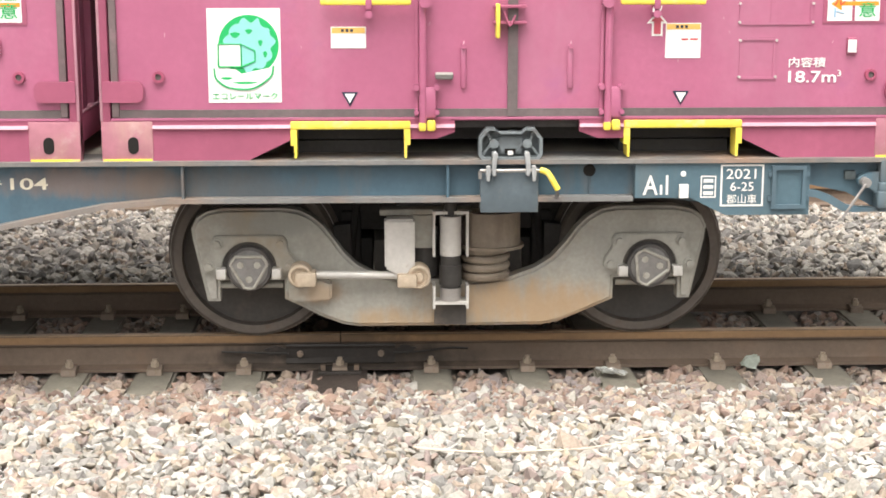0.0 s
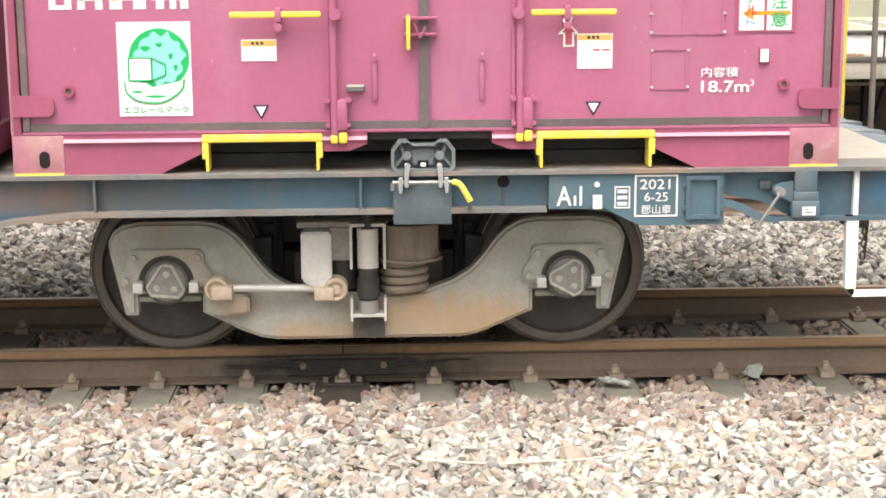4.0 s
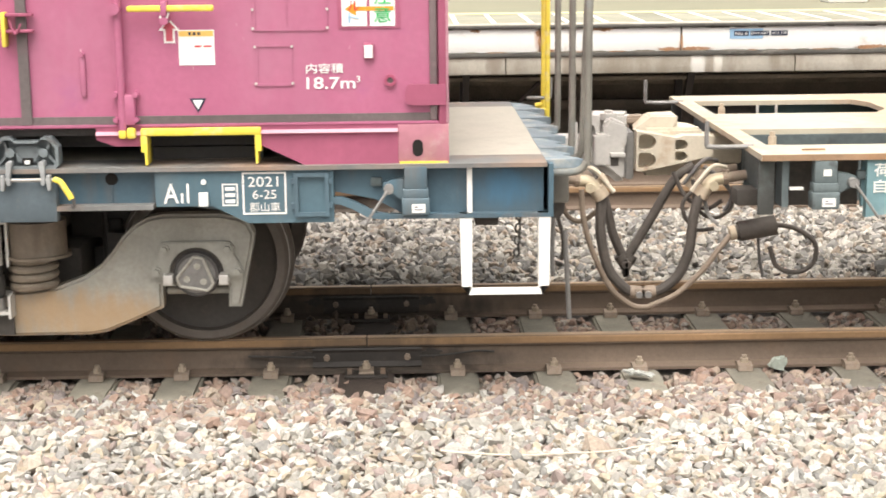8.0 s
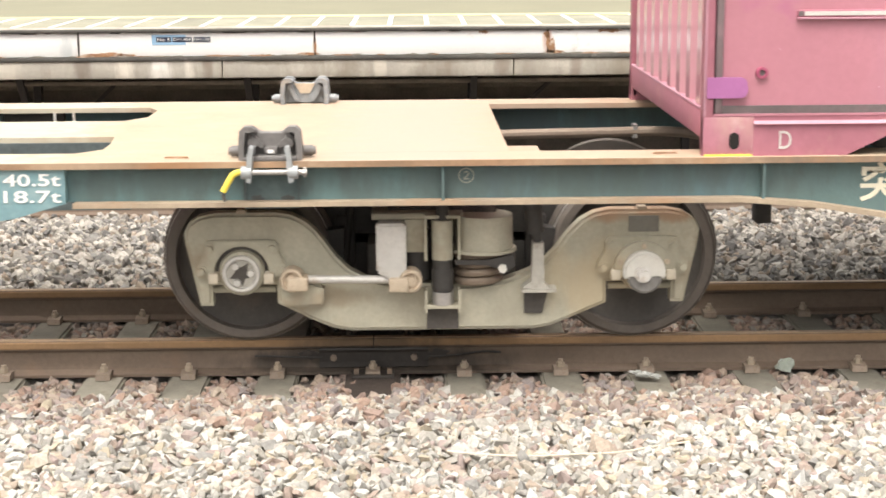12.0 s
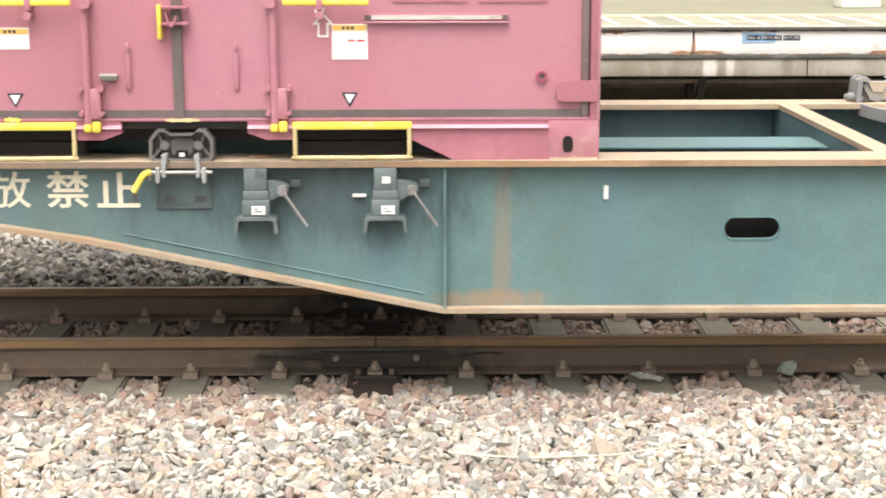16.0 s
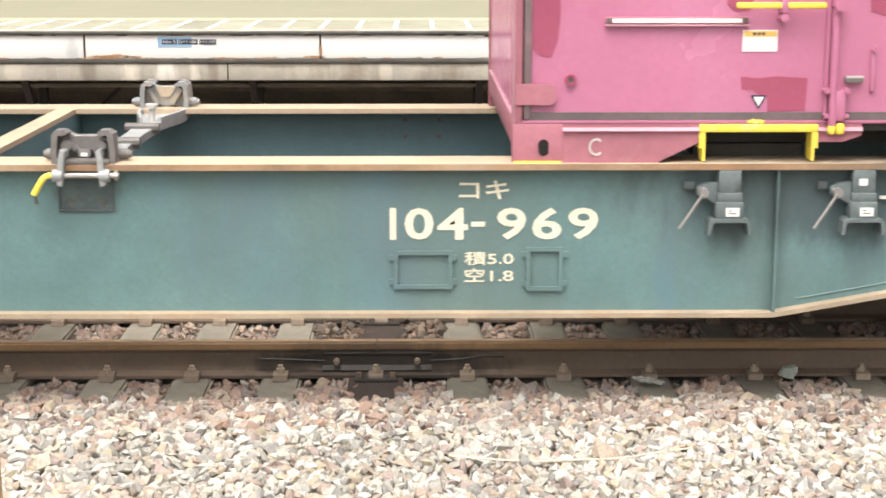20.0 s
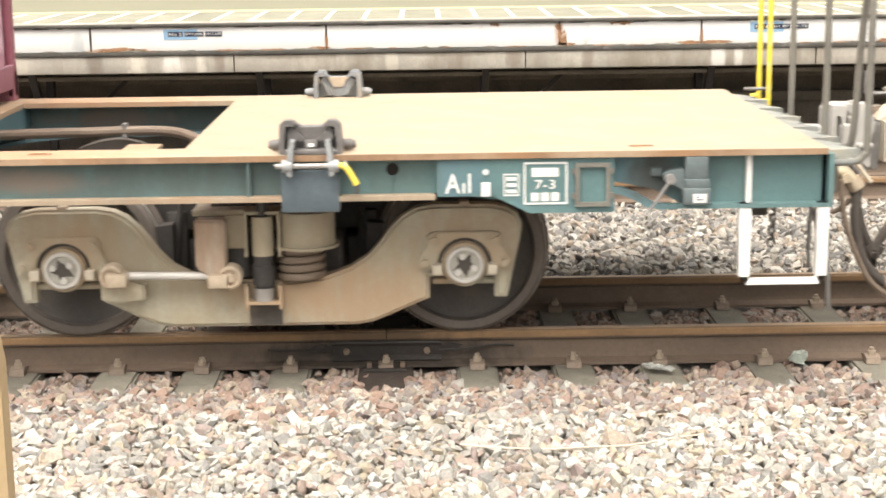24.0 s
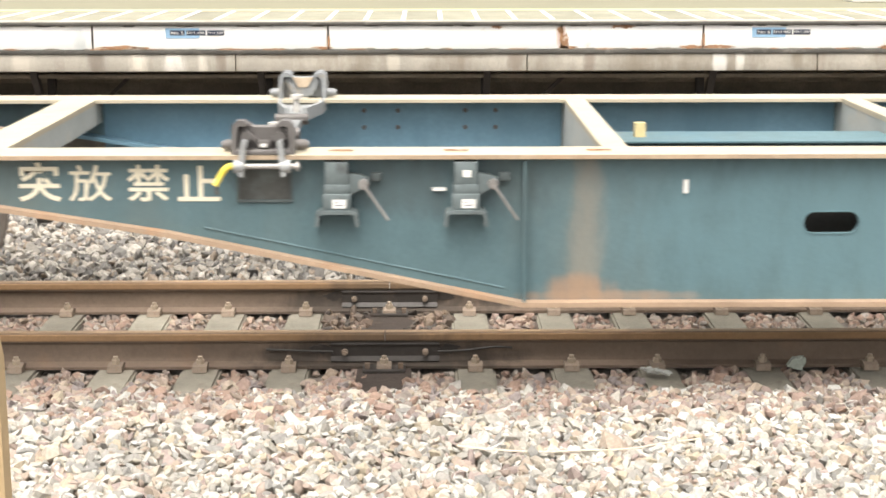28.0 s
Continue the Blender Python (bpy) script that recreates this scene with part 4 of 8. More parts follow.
def build_platform():
    bm = B()
    box(bm, -60, 60, YP + 0.02, YP + 12, 0.98, 1.113)
    thing("platform", bm, "plat_top", "pale grey station platform across the tracks", "platform", kind="structure")
    seams = [-2.97 - 2.06 * k for k in range(12, 0, -1)] + [-2.97, -0.877, 1.2, 2.466] + [2.466 + 2.06 * k for k in range(1, 12)]
    plat = bpy.data.objects["platform"]
    # painted fascia panels
    for a, b in zip(seams, seams[1:]):
        bm = B()
        box(bm, a + 0.006, b - 0.006, YP, YP + 0.03, 0.885, 1.094, 0.006)
        part("fascia_panel", bm, "plat_white", plat, "white painted panel with rust at its foot")
    rng = random.Random(4)
    for s in seams[6:-6]:
        bm = B()
        prism(bm, [(s - 0.007, 1.09), (s + 0.008, 1.09), (s + 0.010, 0.99), (s + 0.006, 0.888), (s - 0.006, 0.888), (s - 0.010, 1.0)], YP - 0.003, YP - 0.0006, "y")
        part("panel_joint", bm, "crack", plat, "dark joint between two panels")
    for x, w, h in ((-2.72, 0.20, 0.020), (-2.55, 0.10, 0.012), (-0.93, 0.10, 0.014), (1.235, 0.040, 0.10), (1.26, 0.10, 0.016), (2.36, 0.13, 0.018), (2.60, 0.16, 0.020), (-4.6, 0.2, 0.02), (4.2, 0.2, 0.02)):
        part("rust_stain", blotch(B(), x, 0.892 + h * 0.5, w, h, YP - 0.0006, int(x * 100), 0.0024, 40), "plat_rust", plat, "rust stain at a panel's foot")
    for x, w, h, zc in ((1.205, 0.020, 0.085, 0.985), (1.19, 0.030, 0.03, 1.06), (2.470, 0.013, 0.07, 0.97), (-0.872, 0.012, 0.06, 0.96), (0.62, 0.05, 0.010, 1.085), (1.75, 0.12, 0.008, 1.088)):
        part("rust_run", blotch(B(), x, zc, w, h, YP - 0.0034, int(x * 70), 0.0014, 30, 0.02), "plat_rust", plat, "rust run beside a panel joint")
    for k in range(70):
        x = rng.uniform(-4.5, 5.0)
        part("chipped_edge", blotch(B(), x, 0.887, rng.uniform(0.03, 0.13), rng.uniform(0.004, 0.012), YP - 0.0008 - 0.00011 * k, k, 0.0018), "beam_dark" if k % 3 else "plat_rust", plat, "flaked paint along the panel's foot")
    for k in range(26):
        x = rng.uniform(-4.5, 5.0)
        part("chipped_edge", blotch(B(), x, 1.092, rng.uniform(0.03, 0.12), rng.uniform(0.003, 0.008), YP - 0.0008 - 0.00012 * k, 200 + k, 0.0018), "crack", plat)
    # coping above, ledge and beam below
    bm = B()
    box(bm, -60, 60, YP - 0.03, YP + 0.35, 1.097, 1.126, 0.008)
    part("coping", bm, "plat_dark", plat, "dark weathered coping")
    bm = B()
    box(bm, -60, 60, YP - 0.02, YP + 0.1, 0.845, 0.882, 0.006)
    part("ledge", bm, "plat_dark", plat, "dark stained ledge")
    for k in range(-14, 15):
        bm = B()
        box(bm, k * 2.6 + 0.9, k * 2.6 + 3.492, YP - 0.005, YP + 0.25, 0.69, 0.843, 0.008)
        part("edge_beam", bm, "concrete", plat, "stained concrete edge beam")
    bm = B()
    box(bm, -60, 60, YP + 1.6, YP + 1.8, -0.3, 0.98)
    part("retaining_wall", bm, "void", plat, "dark wall in the space under the platform")
    for z0, z1, y0 in ((0.60, 0.64, 0.30), (0.47, 0.53, 1.2), (0.20, 0.30, 1.45)):
        bm = B()
        box(bm, -60, 60, YP + y0, YP + y0 + 0.12, z0, z1, 0.01)
        part("under_ledge", bm, "void", plat, "dusty beam under the platform")
    for k in range(-12, 13):
        bm = B()
        x = k * 2.06 + 0.55
        box(bm, x - 0.035, x + 0.035, YP + 0.9, YP + 1.0, -0.3, 0.98)
        prism(bm, [(YP + 0.62, 0.30), (YP + 0.15, 0.86), (YP + 0.05, 0.86), (YP + 0.6, 0.20)], x - 0.03, x + 0.03, "x")
        part("bracket_post", bm, "black", plat, "dark post and strut under the platform")
        if k % 2:
            continue
        bm = B()
        prism(bm, [(x + 0.92, 0.70), (x + 0.87, 0.70), (x + 0.45, 0.30), (x + 0.50, 0.30)], YP + 0.86, YP + 0.90, "y")
        part("cross_brace", bm, "under", plat, "slanting brace under the platform")
    # edge slabs with pale joints and the yellow line
    for k in range(-26, 27):
        x = k * 0.34 + 0.126
        bm = B()
        box(bm, x + 0.022, x + 0.318, YP + 0.30, YP + 1.70, 1.10, 1.1315, 0.004)
        part("edge_slab", bm, "plat_tile", plat)
        bm = B()
        box(bm, x - 0.021, x + 0.021, YP + 0.28, YP + 1.72, 1.105, 1.1335)
        part("joint_mark", bm, "white", plat, "white mark between two slabs")
    bm = B()
    box(bm, -60, 60, YP + 0.03, YP + 0.275, 1.10, 1.131, 0.004)
    part("edge_strip", bm, "concrete", plat, "pale concrete strip behind the coping")
    bm = B()
    box(bm, -60, 60, YP + 1.78, YP + 2.08, 1.10, 1.1325)
    part("warning_line", bm, "plat_yellow", plat, "faded yellow line")
    bm = B()
    box(bm, 4.75, 5.2, 10.2, 10.6, 1.113, 1.40, 0.02)
    box(bm, 4.85, 5.1, 10.3, 10.5, 1.39, 4.2, 0.01)
    thing("platform_pillar", bm, "white", "white painted platform pillar on a square foot", "pillar")
    # gauge labels on the fascia
    for x in (-2.32, 2.90):
        bm = B()
        plate(bm, x, x + 0.30, 0.985, 1.075, YP - 0.0005, 0.003)
        tag = thing("gauge_label", bm, "blue_tag", "pale blue label with black number boxes on the platform face", "label", "gauge labels")
        for a, w in ((0.04, 0.13), (0.185, 0.17), (0.37, 0.15)):
            bm = B()
            plate(bm, x + a, x + a + w, 1.012, 1.055, YP - 0.004, 0.002)
            part("number_box", bm, "navy", tag, "black box with white figures")
        second = x < 0
        lettering("figure", "No 5" if second else "No 6", x + 0.05, 1.02, 0.026, YP - 0.0065, "white", tag, 0.11)
        lettering("figure", "D=1,486" if second else "D=1,487", x + 0.192, 1.02, 0.026, YP - 0.0065, "white", tag, 0.155)
        lettering("figure", "H=1,100", x + 0.377, 1.02, 0.026, YP - 0.0065, "white", tag, 0.135)


def build_near_post():
    bm = B()
    prism(bm, [(-1.47, -0.30), (-1.288, -0.30), (-1.288, 0.70), (-1.30, 0.78), (-1.34, 0.80), (-1.44, 0.80), (-1.47, 0.76)], -3.06, -2.98, "y")
    thing("marker_post", bm, "post", "buff painted post beside the line", "post")


SCRAP = (1.83, -0.13, -0.155)


def build_litter():
    bm = B()
    r = random.Random(3)
    for k in range(5):
        x, y, z = 1.135 + r.uniform(-0.07, 0.07), -0.24 + r.uniform(-0.04, 0.04), -0.150 + k * 0.004
        bmesh.ops.create_icosphere(bm, subdivisions=2, radius=1.0, matrix=Matrix.Translation((x, y, z)) @ Matrix.Diagonal((0.035, 0.02, 0.008, 1)))
    for v in bm.verts:
        v.co += Vector((r.uniform(-1, 1), r.uniform(-1, 1), r.uniform(-1, 1))) * 0.007
    thing("plastic_scrap", bm, "plastic", "crumpled clear plastic scrap on a sleeper", "litter", smooth=False)
    bm = B()
    gx, gy, gz = SCRAP
    prism(bm, [(gx - 0.06, gz + 0.01), (gx - 0.03, gz + 0.045), (gx + 0.02, gz + 0.05), (gx + 0.03, gz + 0.02), (gx + 0.01, gz - 0.01), (gx - 0.03, gz - 0.005)], gy - 0.02, gy + 0.02, "y")
    bmesh.ops.subdivide_edges(bm, edges=list(bm.edges), cuts=2, use_grid_fill=True)
    for v in bm.verts:
        v.co += Vector((r.uniform(-1, 1), r.uniform(-1, 1), r.uniform(-1, 1))) * 0.006
    thing("bottle_shard", bm, "green_film", "crumpled pale green plastic scrap beside the rail", "litter", smooth=False)
    bm = B()
    path = [(0.12, -1.50), (0.26, -1.545), (0.45, -1.575), (0.62, -1.56), (0.80, -1.545), (0.98, -1.47), (1.12, -1.42)]
    tube(bm, [(px, py, float(ground_z(px, py)) + 0.064) for px, py in path], 0.0042, 6, 6)
    thing("dry_stalk", bm, "straw", "long pale dry stalk lying on the stones", "plant stalk")


build_ground()
build_litter()
build_track()
build_platform()
build_near_post()


# ---- wagons ----
YW, YD = 1.19, 1.2577      # side web, deck edge (from the middle line)
DECK = {"a": 0.963, "b": 0.983, "c": 0.983}     # deck height; the loaded wagon sits lower
FW = 0.265                 # width of the top flange
FASTS = [-7.72, -3.975, -0.207, 3.53, 7.27]
BOGIES = [-6.955, 7.015]


def lower_edge():
    """Lower edge of the fish-bellied side sill, from end to end."""
    return [(-9.14, 0.735), (-9.02, 0.735), (-8.9, 0.80), (-5.62, 0.80), (-5.30, 0.775), (-4.41, 0.635), (-2.82, 0.308), (2.88, 0.300), (4.47, 0.578), (5.46, 0.770),
            (5.75, 0.795), (7.82, 0.795), (8.3, 0.735), (8.61, 0.735), (8.625, 0.835), (8.80, 0.80), (8.92, 0.735), (9.58, 0.735)]


def side_sill(w, sgn, k):
    """One long side: web, flanges, stiffeners."""
    zd = DECK[k]
    low = lower_edge()
    bm = B()
    # web in pieces round the oval hand hole
    xa, xb, xc, zc, rr = -1.546, -1.294, -1.42, 0.662, 0.050
    arc = lambda t: (xc + (0.076 if math.cos(t) > 0 else -0.076) + rr * math.cos(t), zc + rr * math.sin(t))
    lows = lambda x: float(np.interp(x, [p[0] for p in low], [p[1] for p in low]))
    yy = (sgn * YW, sgn * (YW - 0.02))
    prism(bm, [(-9.14, 0.957), *[p for p in low if p[0] < xa], (xa, lows(xa)), (xa, 0.957)], *yy, "y")
    prism(bm, [(xb, 0.957), (xb, lows(xb)), *[p for p in low if p[0] > xb], (9.58, 0.957)], *yy, "y")
    prism(bm, [(xa, 0.957), (xa, zc), *[arc(math.pi - i * math.pi / 17) for i in range(18)], (xb, zc), (xb, 0.957)], *yy, "y")
    prism(bm, [(xa, zc), (xa, lows(xa)), (xb, lows(xb)), (xb, zc), *[arc(-i * math.pi / 17) for i in range(18)]], *yy, "y")
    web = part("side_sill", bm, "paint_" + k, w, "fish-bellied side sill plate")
    # added plates; on wagon c their blue carries the skylight
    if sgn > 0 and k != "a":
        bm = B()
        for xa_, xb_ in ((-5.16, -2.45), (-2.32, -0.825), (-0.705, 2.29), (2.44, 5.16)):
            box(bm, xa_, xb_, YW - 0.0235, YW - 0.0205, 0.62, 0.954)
        parts("inner_face", bm, "inner_blue" if k == "b" else "inner_skylit", w, "thin blue plate added over the far sill's inner face")
    bm = B()
    y0, y1 = sorted((sgn * (YD - FW), sgn * YD))
    prism(bm, [(-9.61, zd - (0.028 if k == "b" else 0.019)), (9.57, zd - (0.028 if k == "b" else 0.019)), (9.57, zd), (-9.61, zd)], y0, y1, "y")
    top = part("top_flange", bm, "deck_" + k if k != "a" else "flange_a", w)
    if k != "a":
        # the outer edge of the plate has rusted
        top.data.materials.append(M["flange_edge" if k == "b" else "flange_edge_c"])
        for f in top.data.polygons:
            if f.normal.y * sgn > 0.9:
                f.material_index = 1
    bm = B()
    y0, y1 = sorted((sgn * (YW - 0.14), sgn * (YD - 0.005)))
    pts = [(-8.60, 0.80)] + low[3:12]
    prism(bm, pts + [(x, z - 0.022) for x, z in pts[::-1]], y0, y1, "y")
    part("bottom_flange", bm, "flange_" + k if sgn < 0 or k == "a" else "inner_blue" if k == "b" else "inner_skylit", w, "lower flange with rusty dust on it" if sgn < 0 else "")
    for x in (-6.955, -5.52, -2.81, 2.885, 5.815, 6.99):
        zb = np.interp(x, [p[0] for p in low], [p[1] for p in low])
        bm = B()
        y0, y1 = sorted((sgn * (YW + 0.002), sgn * (YD - 0.012)))
        box(bm, x - 0.006, x + 0.006, y0, y1, float(zb), 0.955)
        part("stiffener", bm, "paint_" + k, w)
    bm = B()
    y0, y1 = sorted((sgn * 1.04, sgn * 1.06))
    box(bm, -9.57, -9.12, y0, y1, 0.72, 0.955)
    part("end_web", bm, "under", w, "dark recessed end panel")
    bm = B()
    y0, y1 = sorted((sgn * (YW - 0.02), sgn * YW))
    box(bm, -9.608, -9.535, y0, y1, 0.700, 0.955, 0.004)
    part("corner_plate", bm, "pocket", w, "grimy grey plate at the corner")
    if sgn < 0:
        # weld seams of the belly plates
        bm = B()
        for a, b in (((-4.25, 0.647), (-2.9, 0.365)), ((3.0, 0.352), (4.62, 0.64))):
            tube(bm, [(a[0], -YW, a[1]), (b[0], -YW, b[1])], 0.005, 6, 0)
        parts("weld_seam", bm, "paint_" + k, w)
    return web


def slot_ring(bm, x, z, a, b, y0, y1, wall=0.012, seg=24):
    """An upright oval collar, open in the middle."""
    out, inn = [], []
    for i in range(seg):
        t = 2 * math.pi * i / seg
        cx = (a - b) * (1 if math.cos(t) > 0 else -1)
        out.append((x + cx + b * math.cos(t), z + b * math.sin(t)))
        inn.append((x + cx + (b - wall) * math.cos(t), z + (b - wall) * math.sin(t)))
    for i in range(seg):
        j = (i + 1) % seg
        prism(bm, [out[i], out[j], inn[j], inn[i]], y0, y1, "y")
    return bm


def deck(w, k):
    zd = DECK[k]
    d = "deck_" + k
    top = lambda bm, x0, x1, y0, y1: box(bm, x0, x1, y0, y1, 0.957, zd + 0.0005)
    yi = YD - FW
    bm = B()
    top(bm, -8.54, -6.645, -yi, yi)
    part("deck_plate", bm, d, w, "flat deck plate dusted with rust")
    bm = B()
    top(bm, 6.677, 9.57, -yi, yi)
    part("deck_plate", bm, d, w, "flat end deck plate")
    # slotted end frame
    bm = B()
    top(bm, -9.61, -9.523, -yi, yi)
    for y0, y1 in ((-yi, -0.945), (-0.36, 0.31), (0.945, yi)):
        top(bm, -9.523, -8.54, y0, y1)
    prism(bm, [(-8.64, -0.945), (-8.54, -0.82), (-8.54, -0.945)], 0.957, zd + 0.0005, "z")
    prism(bm, [(-8.57, -0.36), (-8.54, -0.36), (-8.54, -0.62)], 0.957, zd + 0.0005, "z")
    prism(bm, [(-8.64, 0.31), (-8.54, 0.31), (-8.54, 0.47)], 0.957, zd + 0.0005, "z")
    prism(bm, [(-8.60, 0.945), (-8.54, 0.945), (-8.54, 0.80)], 0.957, zd + 0.0005, "z")
    part("end_frame", bm, d, w, "slotted end frame of the deck")
    for py in (-0.80, 0.42):
        bm = B()
        box(bm, -9.515, -9.40, py - 0.03, py + 0.03, 0.93, 0.962, 0.006)
        cyl(bm, (-9.46, py, 0.955), (-9.46, py, 1.005), 0.020, 10)
        cyl(bm, (-9.46, py, 1.005), (-9.46, py, 1.028), 0.013, 8)
        part("slot_bolt", bm, "tan_iron", w, "upright rusty bolt in the slot")
    for y0, y1 in ((-0.385, -0.362), (0.312, 0.335)):
        bm = B()
        box(bm, -9.5, -8.5, y0, y1, 0.62, 0.957)
        part("draft_sill", bm, "grime", w)
    for x in (-9.15, -9.04):
        bm = B()
        box(bm, x - 0.007, x + 0.007, 0.92, 0.935, 0.80, 0.957)
        part("slot_rib", bm, "silver", w, "thin pale upright bar in the slot")
    bm = B()
    box(bm, -5.275, -5.225, -0.06, 0.06, 0.50, 0.84, 0.006)
    box(bm, -5.29, -5.21, -0.06, 0.06, 0.455, 0.56, 0.008)
    part("rod_hanger", bm, "black", w, "dark hanger for the brake rod")
    # cross members between the sills
    for x0, x1 in ((-5.37, -5.17), (-2.445, -2.325), (-0.82, -0.71), (2.30, 2.43), (5.17, 5.45)):
        bm = B()
        box(bm, x0, x1, -yi, yi, zd - 0.028, zd)
        cm = part("cross_member", bm, d, w, "cross member between the side sills")
        for xw in (x0 + 0.003, x1 - 0.015):
            bm = B()
            box(bm, xw, xw + 0.012, -YW + 0.024, YW - 0.024, 0.62 if abs(xw) < 5 else 0.835, zd - 0.028)
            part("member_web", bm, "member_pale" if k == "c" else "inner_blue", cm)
    bm = B()
    box(bm, -2.32, -0.83, -0.03, 0.03, 0.78, 0.888)
    box(bm, -2.32, -0.83, -0.20, 0.20, 0.888, 0.896)
    part("equipment_beam", bm, "paint_" + k, w, "light blue channel inside the frame")
    bm = B()
    box(bm, -2.165, -2.11, -0.03, 0.03, 0.896, 0.97)
    part("valve_cap", bm, "strap" if k == "c" else "yellow", w, "small yellow cap")
    # added dark backing, keeps the oval hand hole from showing daylight
    bm = B()
    cyl(bm, (-2.15, -0.72, 0.62), (-0.95, -0.72, 0.62), 0.20, 24)
    part("air_reservoir", bm, "black", w, "black cylinder added as dark backing for the hand hole")
    for x in (-3.62, -3.42, -3.02, -2.84, 1.2, 1.4):
        for z in (0.80, 0.90):
            bm = B()
            cyl(bm, (x, YW - 0.035, z), (x, YW - 0.018, z), 0.014, 8)
            part("web_bolt", bm, "iron", w)
    # underfloor, brake pipe
    bm = B()
    box(bm, -8.5, -6.7, -0.18, 0.18, 0.72, 0.955)
    box(bm, 6.72, 9.5, -0.18, 0.18, 0.72, 0.955)
    parts("centre_sill", bm, "under", w, "grimy centre sill")
    for s0, s1, xb in ((-6.64, -5.3, -5.9), (5.4, 6.67, 6.1)):
        bm = B()
        tube(bm, [(s0, 0.46, 0.87), (xb - 0.2, 0.44, 0.88), (xb + 0.3, 0.42, 0.88), (s1, 0.15, 0.82)], 0.028, 10)
        part("brake_pipe", bm, "copper", w, "brown brake pipe")
        bm = B()
        box(bm, xb + 0.02, xb + 0.045, 0.42, 0.49, 0.85, 0.925)
        part("pipe_bracket", bm, "iron_lit", w)
        sx = -6.50 if s0 < 0 else 6.45
        bm = B()
        box(bm, sx - 0.14, sx + 0.03, -0.62, -0.42, 0.89, 0.93, 0.006)
        part("bracket_block", bm, d, w, "rust-brown bracket")
    # end sills
    for x0, x1 in ((-9.50, -9.47), (9.56, 9.60)):
        for y0, y1 in ((-YW, -0.32), (0.32, YW)):
            bm = B()
            box(bm, x0, x1, y0, y1, 0.735, 0.956)
            part("end_sill", bm, "paint_" + k if x0 > 0 else "valve", w)
    # drain holes and worn marks on the near edge
    for x in (-9.35, -8.15, -5.95, -3.635, -3.116, -2.474, 6.05, 8.75):
        bm = B()
        slot_ring(bm, 0, 0, 0.055, 0.014, 0, 0.004, 0.006, 12)
        bmesh.ops.rotate(bm, verts=bm.verts, cent=(0, 0, 0), matrix=Matrix.Rotation(radians(90), 3, "X"))
        bmesh.ops.translate(bm, verts=bm.verts, vec=(x, -YD + 0.12, zd + 0.004))
        part("securing_slot", bm, "plat_rust" if k != "a" else "iron", w, "rusty oval slot in the deck edge")


def clamp_release(cl, x, k):
    """Pocket plate or grime under a near clamp, yellow handle and stay."""
    zd = DECK[k]
    if k == "a" or x > 7:
        bm = B()
        box(bm, x - 0.135, x + 0.125, -YW - 0.065, -YW - 0.001, 0.725, 0.915, 0.006)
        part("clamp_box", bm, "clamp_box", cl, "pocket plate below the clamp")
    else:
        bm = B()
        box(bm, x - 0.125, x + 0.125, -YW - 0.012, -YW - 0.001, 0.762, 0.774, 0.003)
        box(bm, x - 0.125, x - 0.116, -YW - 0.010, -YW - 0.001, 0.774, 0.94)
        box(bm, x + 0.116, x + 0.125, -YW - 0.010, -YW - 0.001, 0.774, 0.94)
        part("clamp_pocket_rim", bm, "grime", cl, "grimy raised rim below the clamp")
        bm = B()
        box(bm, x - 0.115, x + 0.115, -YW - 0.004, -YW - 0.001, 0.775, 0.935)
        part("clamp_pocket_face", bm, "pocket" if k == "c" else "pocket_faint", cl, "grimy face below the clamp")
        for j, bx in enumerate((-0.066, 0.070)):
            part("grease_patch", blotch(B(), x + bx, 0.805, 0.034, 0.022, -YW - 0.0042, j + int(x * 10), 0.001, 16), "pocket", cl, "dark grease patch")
    hs = 1 if x > 1 else -1
    bm = B()
    tube(bm, [(x + hs * 0.130, -1.295, zd - 0.040), (x + hs * 0.150, -1.305, zd - 0.045), (x + hs * 0.168, -1.31, zd - 0.062), (x + hs * 0.205, -1.315, zd - 0.125)], 0.0135, 10)
    part("release_handle", bm, "yellow", cl, "yellow release handle")
    bm = B()
    tube(bm, [(x + hs * 0.20, -1.28, zd - 0.10), (x + hs * 0.206, -1.28, zd - 0.15), (x + hs * 0.198, -1.28, zd - 0.172)], 0.009, 6)
    part("chain_stay", bm, "iron", cl)


